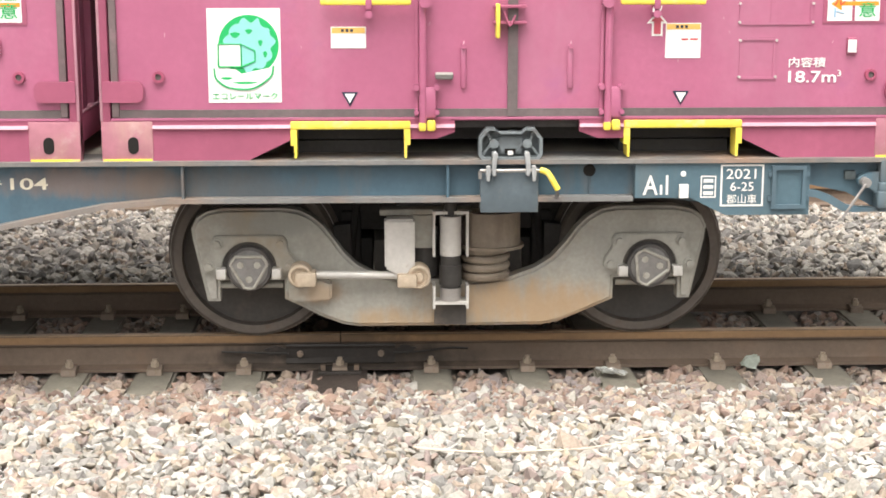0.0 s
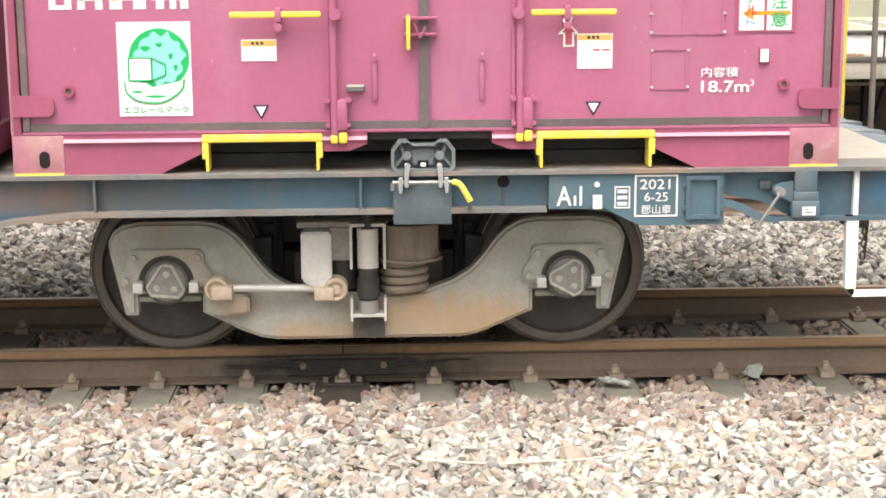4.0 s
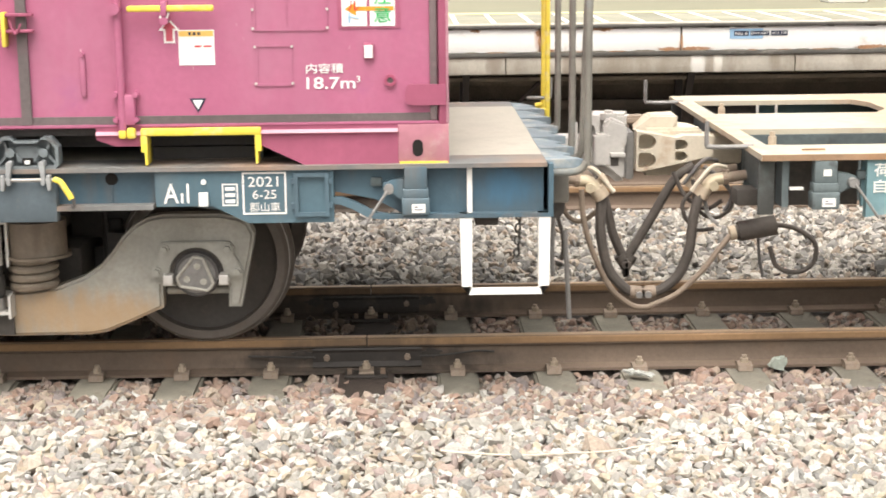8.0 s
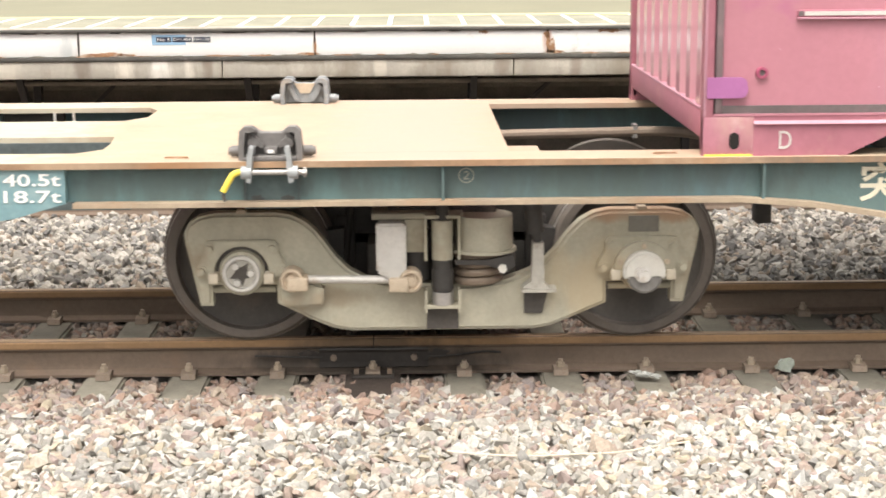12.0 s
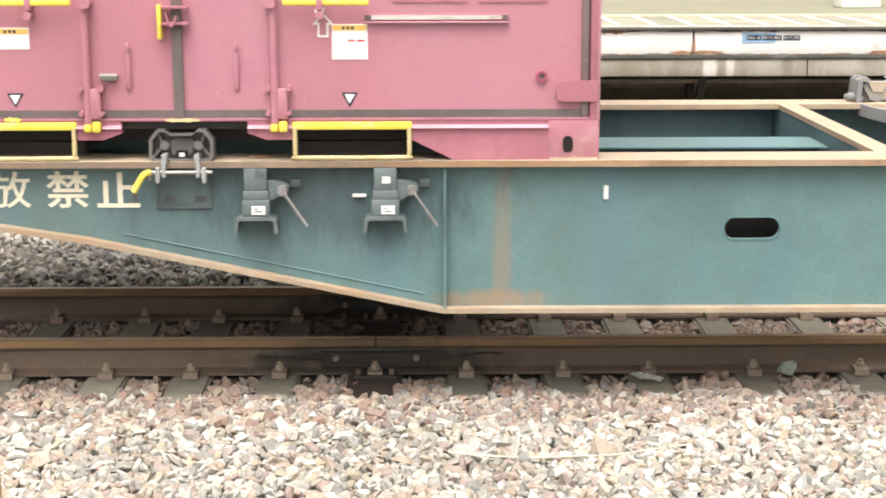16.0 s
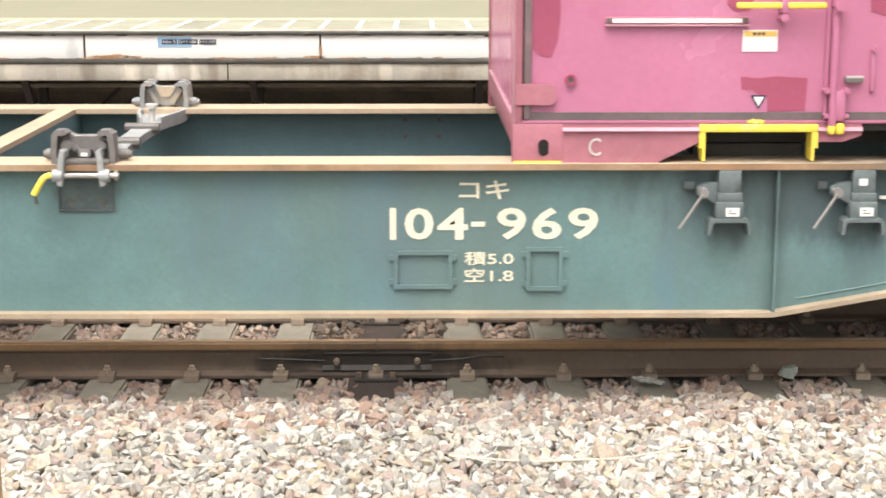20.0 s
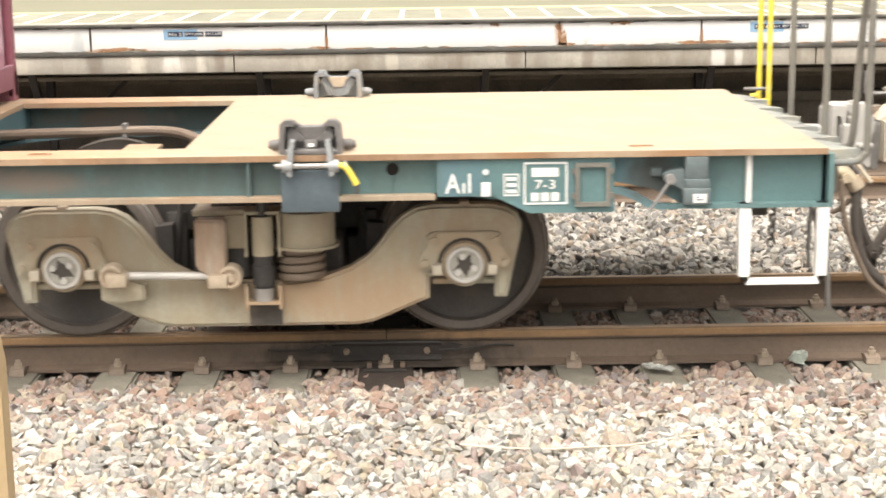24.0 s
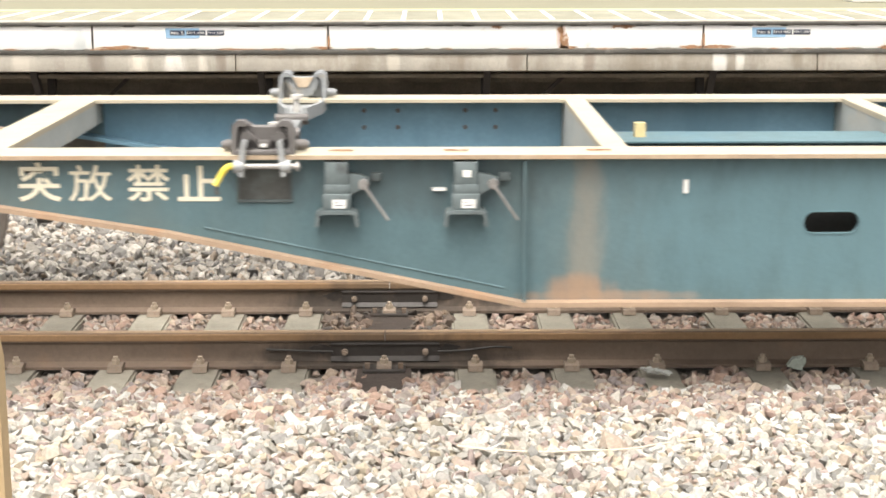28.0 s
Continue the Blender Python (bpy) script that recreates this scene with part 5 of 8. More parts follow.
def tray_clamp(w, x, sgn, k, T, Y, mir):
    """Clamp like a shallow eight-sided tray with a sunk top edge, held by two pairs of links."""
    zd = DECK[k]
    m = "clamp_grey" if k == "a" else "clamp_brown"
    rim = [(-0.128, 0.0), (-0.142, 0.018), (-0.142, 0.095), (-0.108, 0.140), (-0.075, 0.142), (-0.052, 0.122), (0.052, 0.122), (0.075, 0.142), (0.108, 0.140), (0.142, 0.095), (0.142, 0.018), (0.128, 0.0)]
    inner = [(u * 0.90, 0.068 + (v - 0.068) * 0.84) for u, v in rim]
    bm = B()
    prism(bm, T(rim), *Y(1.165, 1.185), "y")
    n = len(rim)
    for i in range(n):
        j = (i + 1) % n
        prism(bm, T([rim[i], rim[j], inner[j], inner[i]]), *Y(1.185, 1.245), "y")
    bmesh.ops.remove_doubles(bm, verts=bm.verts, dist=0.0005)
    cl = part("container_clamp", bm, m, w, "blue-grey cast clamp like a shallow tray" if k == "a" else "dark cast clamp like a shallow tray", smooth=False)
    bm = B()
    prism(bm, T([(-0.05, 0.02), (0.05, 0.02), (0.062, 0.08), (0.045, 0.10), (-0.045, 0.10), (-0.062, 0.08)]), *Y(1.185, 1.212), "y")
    bmesh.ops.bevel(bm, geom=list(bm.edges), offset=0.006, segments=2, affect="EDGES")
    part("toe", bm, m, cl)
    bm = B()
    box(bm, x - 0.024, x + 0.024, *Y(1.212, 1.216), zd + 0.022, zd + 0.045)
    part("latch_hole", bm, "hole", cl, "dark latch hole")
    bm = B()
    box(bm, x - 0.012, x + 0.012, *Y(1.216, 1.232), zd + 0.018, zd + 0.036, 0.003)
    part("latch_eye", bm, "white", cl, "bright latch eye")
    for s in (-1, 1):
        bm = B()
        cyl(bm, (x + s * 0.074, sgn * 1.18, zd + 0.07), (x + s * 0.074, sgn * 1.235, zd + 0.07), 0.021, 14)
        part("boss", bm, m, cl)
        for pts in ([(0.062, 0.085), (0.05, 0.072), (0.025, 0.035), (0.035, 0.03)], [(0.088, 0.056), (0.098, 0.062), (0.132, 0.02), (0.122, 0.012)], [(0.084, 0.088), (0.095, 0.082), (0.108, 0.118), (0.095, 0.122)]):
            bm = B()
            prism(bm, T(mir(s, pts)), *Y(1.182, 1.222), "y")
            part("rib", bm, m, cl)
        bm = B()
        prism(bm, T(mir(s, [(0.058, 0.030), (0.068, 0.038), (0.082, 0.036), (0.086, -0.02), (0.086, -0.062), (0.078, -0.070), (0.066, -0.066), (0.066, -0.02)])), *Y(1.258, 1.285), "y")
        prism(bm, T(mir(s, [(0.062, 0.036), (0.082, 0.036), (0.084, 0.012), (0.062, 0.012)])), *Y(1.21, 1.262), "y")
        bmesh.ops.bevel(bm, geom=list(bm.edges), offset=0.003, segments=1, affect="EDGES")
        part("hinge_arm", bm, "link", cl, "worn bright hinge link")
        bm = B()
        prism(bm, T(mir(s, [(0.092, -0.022), (0.110, -0.022), (0.113, -0.055), (0.110, -0.090), (0.096, -0.092), (0.091, -0.055)])), *Y(1.262, 1.292), "y")
        bmesh.ops.bevel(bm, geom=list(bm.edges), offset=0.003, segments=1, affect="EDGES")
        part("outer_link", bm, "link", cl, "worn bright outer link")
    bm = B()
    cyl(bm, (x - 0.138, sgn * 1.275, zd - 0.045), (x + 0.138, sgn * 1.275, zd - 0.045), 0.008, 10)
    part("hinge_pin", bm, "steel", cl, "steel hinge pin")
    bm = B()
    cyl(bm, (x - 0.138, sgn * 1.275, zd - 0.047), (x - 0.138, sgn * 1.275, zd - 0.080), 0.009, 8)
    part("pin_tail", bm, "iron_lit", cl)
    if sgn < 0:
        clamp_release(cl, x, k)
    return cl


def container_clamp(w, x, sgn, k, cross=False):
    """Cast clamp that holds a container's middle: two lugs with a web, on hinge arms outside the deck edge."""
    zd = DECK[k]
    m, arm = ("clamp_grey", "silver") if k == "a" else ("clamp_brown", "link") if sgn < 0 else ("clamp_far", "silver")
    Y = lambda a, b: sorted((sgn * a, sgn * b))
    T = lambda pts: [(x + u * (0.9 if k != "a" else 1.0), zd + (v * 0.85 if v > 0 and k != "a" else v)) for u, v in pts]
    mir = lambda s, pts: [(s * u, v) for u, v in pts]
    if k == "a" or (k == "b" and abs(abs(x) - 3.75) < 0.4):
        T = lambda pts: [(x + u, zd + v) for u, v in pts]
        return tray_clamp(w, x, sgn, k, T, Y, mir)
    bm = B()
    prism(bm, T([(-0.15, 0.0), (0.15, 0.0), (0.155, 0.06), (0.148, 0.15), (0.125, 0.172), (0.095, 0.172), (0.075, 0.158), (0.05, 0.142), (-0.05, 0.142), (-0.075, 0.158), (-0.095, 0.172), (-0.125, 0.172), (-0.148, 0.15), (-0.155, 0.06)]), *Y(1.12, 1.165), "y")
    bmesh.ops.bevel(bm, geom=list(bm.edges), offset=0.006, segments=1, affect="EDGES")
    cl = part("container_clamp", bm, m, w, "dark cast container clamp" if k != "a" else "blue-grey cast container clamp")
    for s in (-1, 1):
        # rim of the lug and its slanting rib
        bm = B()
        prism(bm, T(mir(s, [(0.125, 0.0), (0.155, 0.0), (0.158, 0.06), (0.15, 0.155), (0.128, 0.177), (0.09, 0.177), (0.07, 0.16), (0.085, 0.148), (0.12, 0.148), (0.13, 0.06)])), *Y(1.16, 1.235), "y")
        part("lug", bm, m, cl)
        bm = B()
        prism(bm, T(mir(s, [(0.03, 0.075), (0.05, 0.06), (0.115, 0.12), (0.095, 0.14)])), *Y(1.16, 1.20), "y")
        part("rib", bm, m, cl)
        bm = B()
        cyl(bm, (x + s * 0.078, sgn * 1.16, zd + 0.078), (x + s * 0.078, sgn * 1.215, zd + 0.078), 0.024, 12)
        part("boss", bm, m, cl)
        bm = B()
        if sgn > 0:
            prism(bm, T(mir(s, [(0.125, 0.0), (0.155, 0.0), (0.158, 0.06), (0.15, 0.155), (0.128, 0.177), (0.09, 0.177), (0.07, 0.16), (0.085, 0.148), (0.12, 0.148), (0.13, 0.06)])), 1.05, 1.125, "y")
            prism(bm, T(mir(s, [(0.03, 0.02), (0.06, 0.02), (0.115, 0.12), (0.095, 0.14)])), 1.08, 1.125, "y")
            part("inner_lug", bm, m, cl)
            bm = B()
        if k != "a" or sgn > 0:
            cyl(bm, (x + s * 0.140, sgn * 1.12, zd + 0.030), (x + s * 0.182, sgn * 1.12, zd + 0.030), 0.025, 14)
            cyl(bm, (x + s * 0.182, sgn * 1.12, zd + 0.030), (x + s * 0.196, sgn * 1.12, zd + 0.030), 0.018, 8)
            part("pivot", bm, m, cl)
            bm = B()
        # hooked hinge arm over the deck edge
        prism(bm, T(mir(s, [(0.075, 0.075), (0.098, 0.082), (0.108, 0.03), (0.115, -0.04), (0.117, -0.085), (0.095, -0.092), (0.086, -0.05), (0.082, 0.02)])), *Y(1.262, 1.30), "y")
        cyl(bm, (x + s * 0.082, sgn * 1.281, zd - 0.045), (x + s * 0.125, sgn * 1.281, zd - 0.045), 0.03, 14)
        prism(bm, T(mir(s, [(0.075, 0.075), (0.098, 0.082), (0.10, 0.045), (0.078, 0.04)])), *Y(1.20, 1.27), "y")
        part("hinge_arm", bm, arm, cl, "worn bright hinge arm")
    bm = B()
    cyl(bm, (x - 0.155, sgn * 1.281, zd - 0.045), (x + 0.165, sgn * 1.281, zd - 0.045), 0.012, 10)
    cyl(bm, (x + 0.148, sgn * 1.281, zd - 0.045), (x + 0.16, sgn * 1.281, zd - 0.045), 0.022, 8)
    part("hinge_pin", bm, "steel", cl, "steel hinge pin")
    bm = B()
    box(bm, x - 0.12, x + 0.12, *Y(1.16, 1.255), zd + 0.001, zd + 0.022, 0.005)
    box(bm, x - 0.03, x + 0.03, *Y(1.165, 1.20), zd + 0.022, zd + 0.06, 0.008)
    part("toe", bm, "clamp_brown" if sgn < 0 else "tan_iron", cl)
    if sgn > 0:
        bm = B()
        prism(bm, [(x - 0.06, zd + 0.118), (x + 0.06, zd + 0.118), (x + 0.028, zd + 0.06), (x - 0.028, zd + 0.06)], 1.113, 1.1195, "y")
        part("dusty_panel", bm, "tan_iron", cl, "tan dusty middle panel")
    bm = B()
    box(bm, x - 0.014, x + 0.014, *Y(1.20, 1.206), zd + 0.03, zd + 0.045)
    part("latch_eye", bm, "white", cl, "bright latch eye")
    if sgn < 0:
        clamp_release(cl, x, k)
    if cross:
        yy = lambda v: sgn * v
        bm = B()
        prism(bm, [(x - 0.14, yy(1.10)), (x + 0.14, yy(1.10)), (x + 0.125, yy(0.85)), (x + 0.06, yy(0.55)), (x + 0.05, yy(0.0)), (x - 0.05, yy(0.0)), (x - 0.06, yy(0.55)), (x - 0.125, yy(0.85))], 0.915, 0.955, "z")
        for s in (-1, 1):
            prism(bm, [(x + s * 0.14, yy(1.10)), (x + s * 0.12, yy(1.10)), (x + s * 0.105, yy(0.85)), (x + s * 0.04, yy(0.55)), (x + s * 0.06, yy(0.55)), (x + s * 0.125, yy(0.85))], 0.955, 0.985, "z")
        part("clamp_arm", bm, "link", cl, "grey cast arm across the frame")
        bm = B()
        cyl(bm, (x, yy(0.62), 0.95), (x, yy(0.62), 1.03), 0.019, 10)
        cyl(bm, (x, yy(0.62), 1.03), (x, yy(0.62), 1.052), 0.036, 12)
        part("spring_bolt", bm, "silver", cl, "bright spring bolt with a flat head")
        bm = B()
        cyl(bm, (x - 0.09, yy(0.3), 0.955), (x + 0.09, yy(0.3), 0.955), 0.03, 10)
        part("cross_pin", bm, "iron", cl)
    return cl


def hand_valve(w, x, hs, k, tag=True, foot=True):
    """Small grey cast lever box on the web, with a thin lever and a white square on its foot."""
    y1 = -YW - 0.001
    bm = B()
    box(bm, x - 0.051, x + 0.051, y1 - 0.07, y1, 0.85, 0.953, 0.006)
    box(bm, x - 0.056, x + 0.056, y1 - 0.078, y1, 0.81, 0.852, 0.004)
    box(bm, x - 0.062, x + 0.062, y1 - 0.085, y1, 0.735, 0.812, 0.008)
    lm = "paint_a" if k == "a" else "valve"
    v = part("lever_box", bm, lm, w, "cast lever box")
    if foot:
        bm = B()
        prism(bm, [(x - 0.098, 0.665), (x - 0.083, 0.665), (x - 0.078, 0.712), (x - 0.07, 0.722), (x + 0.07, 0.722), (x + 0.078, 0.712), (x + 0.083, 0.665), (x + 0.098, 0.665), (x + 0.092, 0.725), (x + 0.078, 0.738), (x - 0.078, 0.738), (x - 0.092, 0.725)], y1 - 0.10, y1, "y")
        part("foot_bracket", bm, lm, v, "flared foot bracket")
    bm = B()
    prism(bm, [(x + hs * 0.05, 0.79), (x + hs * 0.05, 0.90), (x + hs * 0.11, 0.892), (x + hs * 0.148, 0.875), (x + hs * 0.142, 0.835), (x + hs * 0.09, 0.815)], y1 - 0.055, y1, "y")
    bmesh.ops.bevel(bm, geom=list(bm.edges), offset=0.005, segments=2, affect="EDGES")
    part("horn", bm, lm, v)
    bm = B()
    box(bm, x + hs * 0.175 - 0.025, x + hs * 0.175 + 0.025, y1 - 0.03, y1, 0.86, 0.90, 0.006)
    part("stop_block", bm, "grime", v)
    bm = B()
    cyl(bm, (x + hs * 0.12, y1 - 0.10, 0.855), (x + hs * 0.12, y1 - 0.05, 0.855), 0.022, 14)
    part("pivot", bm, "iron_lit", v)
    bm = B()
    cyl(bm, (x + hs * 0.125, y1 - 0.10, 0.85), (x + hs * 0.23, y1 - 0.12, 0.70), 0.0065, 8)
    part("lever", bm, "iron_lit", v, "thin steel lever")
    bm = B()
    plate(bm, x - 0.018, x + 0.042, 0.748, 0.787, y1 - 0.085)
    p = part("tag", bm, "white", v, "white square with a small mark")
    bm = B()
    plate(bm, x - 0.006, x + 0.030, 0.760, 0.764, y1 - 0.0885, 0.001)
    plate(bm, x - 0.006, x + 0.010, 0.772, 0.776, y1 - 0.0885, 0.001)
    part("tag_mark", bm, "navy", v)
    if tag:
        bm = B()
        plate(bm, x + hs * 0.005 - 0.018, x + hs * 0.005 + 0.018, 0.885, 0.915, y1 - 0.071)
        part("tag", bm, "white", v, "white square tag")
        bm = B()
        box(bm, x - hs * 0.118 - 0.030, x - hs * 0.118 + 0.030, y1 - 0.02, y1, 0.815, 0.828)
        part("index_mark", bm, "white", v, "white index mark")
    return v


SIDE = [(-1.142, 0.245), (-1.204, 0.54), (-1.210, 0.595), (-1.188, 0.642), (-1.14, 0.674), (-1.06, 0.690), (-0.78, 0.690), (-0.705, 0.678), (-0.645, 0.648), (-0.595, 0.603), (-0.55, 0.545), (-0.50, 0.475), (-0.44, 0.415), (-0.36, 0.372), (-0.26, 0.352), (-0.12, 0.345),
        (0.12, 0.335), (0.28, 0.352), (0.40, 0.395), (0.48, 0.445), (0.54, 0.51), (0.595, 0.585), (0.65, 0.64), (0.715, 0.676), (0.79, 0.690), (1.06, 0.690), (1.14, 0.674), (1.19, 0.642), (1.213, 0.595), (1.206, 0.54), (1.142, 0.243),
        (1.083, 0.243), (1.083, 0.345), (0.775, 0.345), (0.775, 0.243), (0.60, 0.168), (0.51, 0.132), (0.43, 0.118), (-0.43, 0.118), (-0.51, 0.130), (-0.60, 0.165), (-0.78, 0.255), (-0.78, 0.345), (-1.083, 0.345), (-1.083, 0.245)]
AX = 0.941                 # axle from the bogie's middle


def speed_sensor(fr, ax, s, bk):
    """Fixed speed sensor over an axle end: half-round adapter, white lobe, plug, and a dark cast plate above."""
    Y = lambda a, b: sorted((s * a, s * b))
    arc = lambda r, a, b, n=20: [(ax + r * math.cos(radians(a + (b - a) * i / n)), RW + r * math.sin(radians(a + (b - a) * i / n))) for i in range(n + 1)]
    bm = B()
    prism(bm, arc(0.140, -2, 182) + [(ax - 0.155, RW - 0.005), (ax - 0.155, RW - 0.03), (ax + 0.155, RW - 0.03), (ax + 0.155, RW - 0.005)], *Y(0.935, 0.98), "y")
    ad = part("sensor_adapter", bm, bk, fr, "half-round cast adapter")
    for a in (22, 90, 158):
        bm = B()
        cyl(bm, (ax + 0.118 * math.cos(radians(a)), s * 0.97, RW + 0.118 * math.sin(radians(a))), (ax + 0.118 * math.cos(radians(a)), s * 0.992, RW + 0.118 * math.sin(radians(a))), 0.013, 6)
        part("adapter_bolt", bm, "tan_iron", ad)
    bm = B()
    prism(bm, arc(0.099, -18, 198), *Y(0.97, 1.02), "y")
    bmesh.ops.bevel(bm, geom=[e for e in bm.edges if e.verts[0].co.y * s > 1.01 and e.verts[1].co.y * s > 1.01], offset=0.012, segments=2, affect="EDGES")
    part("sensor_lobe", bm, "sensor_white", ad, "white rounded sensor housing")
    bm = B()
    lathe(bm, [(0.0, s * 1.01), (0.07, s * 1.01), (0.082, s * 1.0), (0.082, s * 0.94), (0.0, s * 0.94)], ax + 0.004, RW - 0.022, 28)
    part("sensor_ring", bm, "iron_lit", ad, "dull metal ring")
    bm = B()
    cyl(bm, (ax - 0.008, s * 1.01, RW - 0.008), (ax - 0.008, s * 1.03, RW - 0.008), 0.040, 14)
    cyl(bm, (ax - 0.008, s * 1.03, RW - 0.008), (ax - 0.008, s * 1.07, RW - 0.008), 0.026, 8)
    part("sensor_plug", bm, "silver", ad, "round plug in the middle")
    bm = B()
    box(bm, ax - 0.066, ax + 0.078, *Y(0.912, 0.920), 0.585, 0.662, 0.003)
    part("cast_plate", bm, "post_grey", fr, "dark rusty plate on the frame")


def bogie(w, cx, k, cap="round", stay=False, white_cap=False, turns=(0.0, 0.0)):
    bk = "bogie_" + k
    # bolster right across
    bm = B()
    box(bm, cx - 0.26, cx + 0.26, -0.84, 0.84, 0.56, 0.70, 0.02)
    bm2 = B()
    box(bm2, cx - 0.36, cx + 0.36, -0.70, 0.70, 0.24, 0.50, 0.02)
    for e in (-0.55, 0.55):
        bb = B()
        box(bb, cx + e * 0.86 - 0.05, cx + e * 0.86 + 0.05, -0.50, 0.50, 0.27, 0.60, 0.015)
        beam = part("brake_beam", bb, "black", w, "grimy brake beam")
        for sy in (-1, 1):
            bb = B()
            sg = 1 if e > 0 else -1
            prism(bb, [(cx + e * 0.86, 0.30), (cx + e * 0.86 + sg * 0.085, 0.27), (cx + e * 0.86 + sg * 0.066, 0.41), (cx + e * 0.86 + sg * 0.085, 0.55), (cx + e * 0.86, 0.56)], *sorted((sy * 0.53, sy * 0.63)), "y")
            part("brake_shoe", bb, "black", beam, "worn brake shoe")
            bb = B()
            cyl(bb, (cx + e * 0.86, sy * 0.52, 0.34), (cx + e * 0.80, sy * 0.52, 0.70), 0.016, 8)
            part("brake_hanger", bb, "black", beam, "thin brake hanger")
    part("spring_plank", bm2, "under", w, "grimy spring plank")
    # added black blocks close the view through the bogie and darken it
    for e in (-1, 1):
        bb = B()
        box(bb, *sorted((cx + e * 0.265, cx + e * 0.585)), -0.46, 0.46, 0.50, 0.715, 0.012)
        part("transom", bb, "black", w, "black block added to darken the bogie's inside")
        bb = B()
        box(bb, *sorted((cx + e * 0.365, cx + e * 0.50)), -0.44, 0.44, 0.26, 0.455, 0.012)
        part("brake_cylinder_box", bb, "black", w, "black block added to darken the space between the wheels")
    bol = part("bogie_bolster", bm, "under", w, "grimy bogie bolster")
    for s in (-1, 1):
        Y = lambda a, b: sorted((s * a, s * b))
        bm = B()
        prism(bm, [(cx + u, z) for u, z in SIDE], *Y(0.80, 0.915), "y")
        bmesh.ops.bevel(bm, geom=[e for e in bm.edges if abs(e.verts[0].co.y - e.verts[1].co.y) < 0.01], offset=0.017, segments=3, affect="EDGES")
        fr = part("side_frame", bm, bk, w, "dusty cast bogie side frame")
        for sx in (-1, 1):
            ax = cx + sx * AX
            # pedestal plate arched over the bearing, with four bolts
            half = [(0.128, 0.392), (0.150, 0.385), (0.205, 0.388), (0.218, 0.412), (0.212, 0.445), (0.178, 0.500), (0.178, 0.540), (0.160, 0.562), (0.128, 0.566)]
            arch = [(0.128 * math.cos(q), RW + 0.128 * math.sin(q)) for q in [math.pi - i * math.pi / 18 for i in range(1, 18)]]
            bm = B()
            prism(bm, [(ax + u, v) for u, v in half] + [(ax - u, v) for u, v in half[::-1]] + [(ax + u, v) for u, v in arch], *Y(0.90, 0.946), "y")
            bmesh.ops.bevel(bm, geom=[e for e in bm.edges if e.verts[0].co.y * s > 0.94 and e.verts[1].co.y * s > 0.94], offset=0.006, segments=2, affect="EDGES")
            part("pedestal_plate", bm, bk, fr)
            for nm, r0, y0, y1, n_ in (("bolt_boss", 0.027, 0.94, 0.953, 16), ("bolt", 0.0185, 0.953, 0.974, 6)):
                bm = B()
                for bx, bz in ((-0.147, 0.53), (0.147, 0.53), (-0.187, 0.423), (0.187, 0.423)):
                    cyl(bm, (ax + bx, s * y0, bz), (ax + bx, s * y1, bz), r0, n_)
                parts(nm, bm, bk, fr)
            # dark half-disc paints the shade of the recess over the bearing
            bm = B()
            prism(bm, [(ax + 0.127 * math.cos(q), RW + 0.127 * math.sin(q)) for q in [i * math.pi / 16 for i in range(17)]], *Y(0.905, 0.918), "y")
            part("bearing_recess", bm, "under", fr, "dark sheet round the bearing, recess shade in its colour")
            if k != "a":
                bm = B()
                box(bm, ax - 0.022, ax + 0.022, *Y(0.84, 0.90), 0.685, 0.703, 0.004)
                part("top_lug", bm, "tan_iron", fr, "small rusty lug on top of the frame")
            if white_cap and sx > 0:
                speed_sensor(fr, ax, s, bk)
            # bearing housing and guide blocks
            bm = B()
            lathe(bm, [(0.110, s * 0.80), (0.110, s * 0.925), (0.102, s * 0.945), (0.086, s * 0.945), (0.086, s * 0.80)], ax, RW, 32)
            part("bearing_ring", bm, "iron" if k != "b" else bk, fr, "round bearing housing")
            for gx in (-0.129, 0.129):
                bm = B()
                box(bm, ax + gx - 0.0225, ax + gx + 0.0225, *Y(0.88, 0.985), 0.368, 0.416, 0.005)
                part("guide_block", bm, {"a": "silver", "b": "cream_iron", "c": "tan_iron"}[k], fr, "pale steel guide block")
            bm = B()
            cyl(bm, (ax - 0.15, s * 0.86, 0.315), (ax + 0.15, s * 0.86, 0.315), 0.016, 10)
            part("tie_bar", bm, bk, fr)
        # spring, damper and traction link at mid frame
        bm = B()
        cyl(bm, (cx + 0.195, s * 0.88, 0.512), (cx + 0.195, s * 0.88, 0.672), 0.138, 28)
        cyl(bm, (cx + 0.195, s * 0.88, 0.500), (cx + 0.195, s * 0.88, 0.514), 0.156, 28)
        part("spring_cap", bm, {"a": "spring_a", "b": bk, "c": "spring_c"}[k], bol, "drum-shaped spring cap")
        for q in range(4):
            bm = B()
            tube(bm, [(cx + 0.17 + 0.098 * math.cos(t), s * 0.875 + 0.098 * math.sin(t), 0.365 + q * 0.041 + 0.004 * math.cos(t)) for t in [i * math.pi / 10 for i in range(21)]], 0.020, 8, 1)
            part("spring_coil", bm, {"a": "spring_a", "b": "copper", "c": "spring_c"}[k], bol, "stacked spring coil")
        bm = B()
        cyl(bm, (cx + 0.17, s * 0.875, 0.34), (cx + 0.17, s * 0.875, 0.53), 0.085, 16)
        part("spring_core", bm, "black", bol)
        bm = B()
        cyl(bm, (cx - 0.12, s * 0.86, 0.36), (cx - 0.12, s * 0.86, 0.60), 0.07, 20)
        part("inner_spring", bm, "black", bol)
        bm = B()
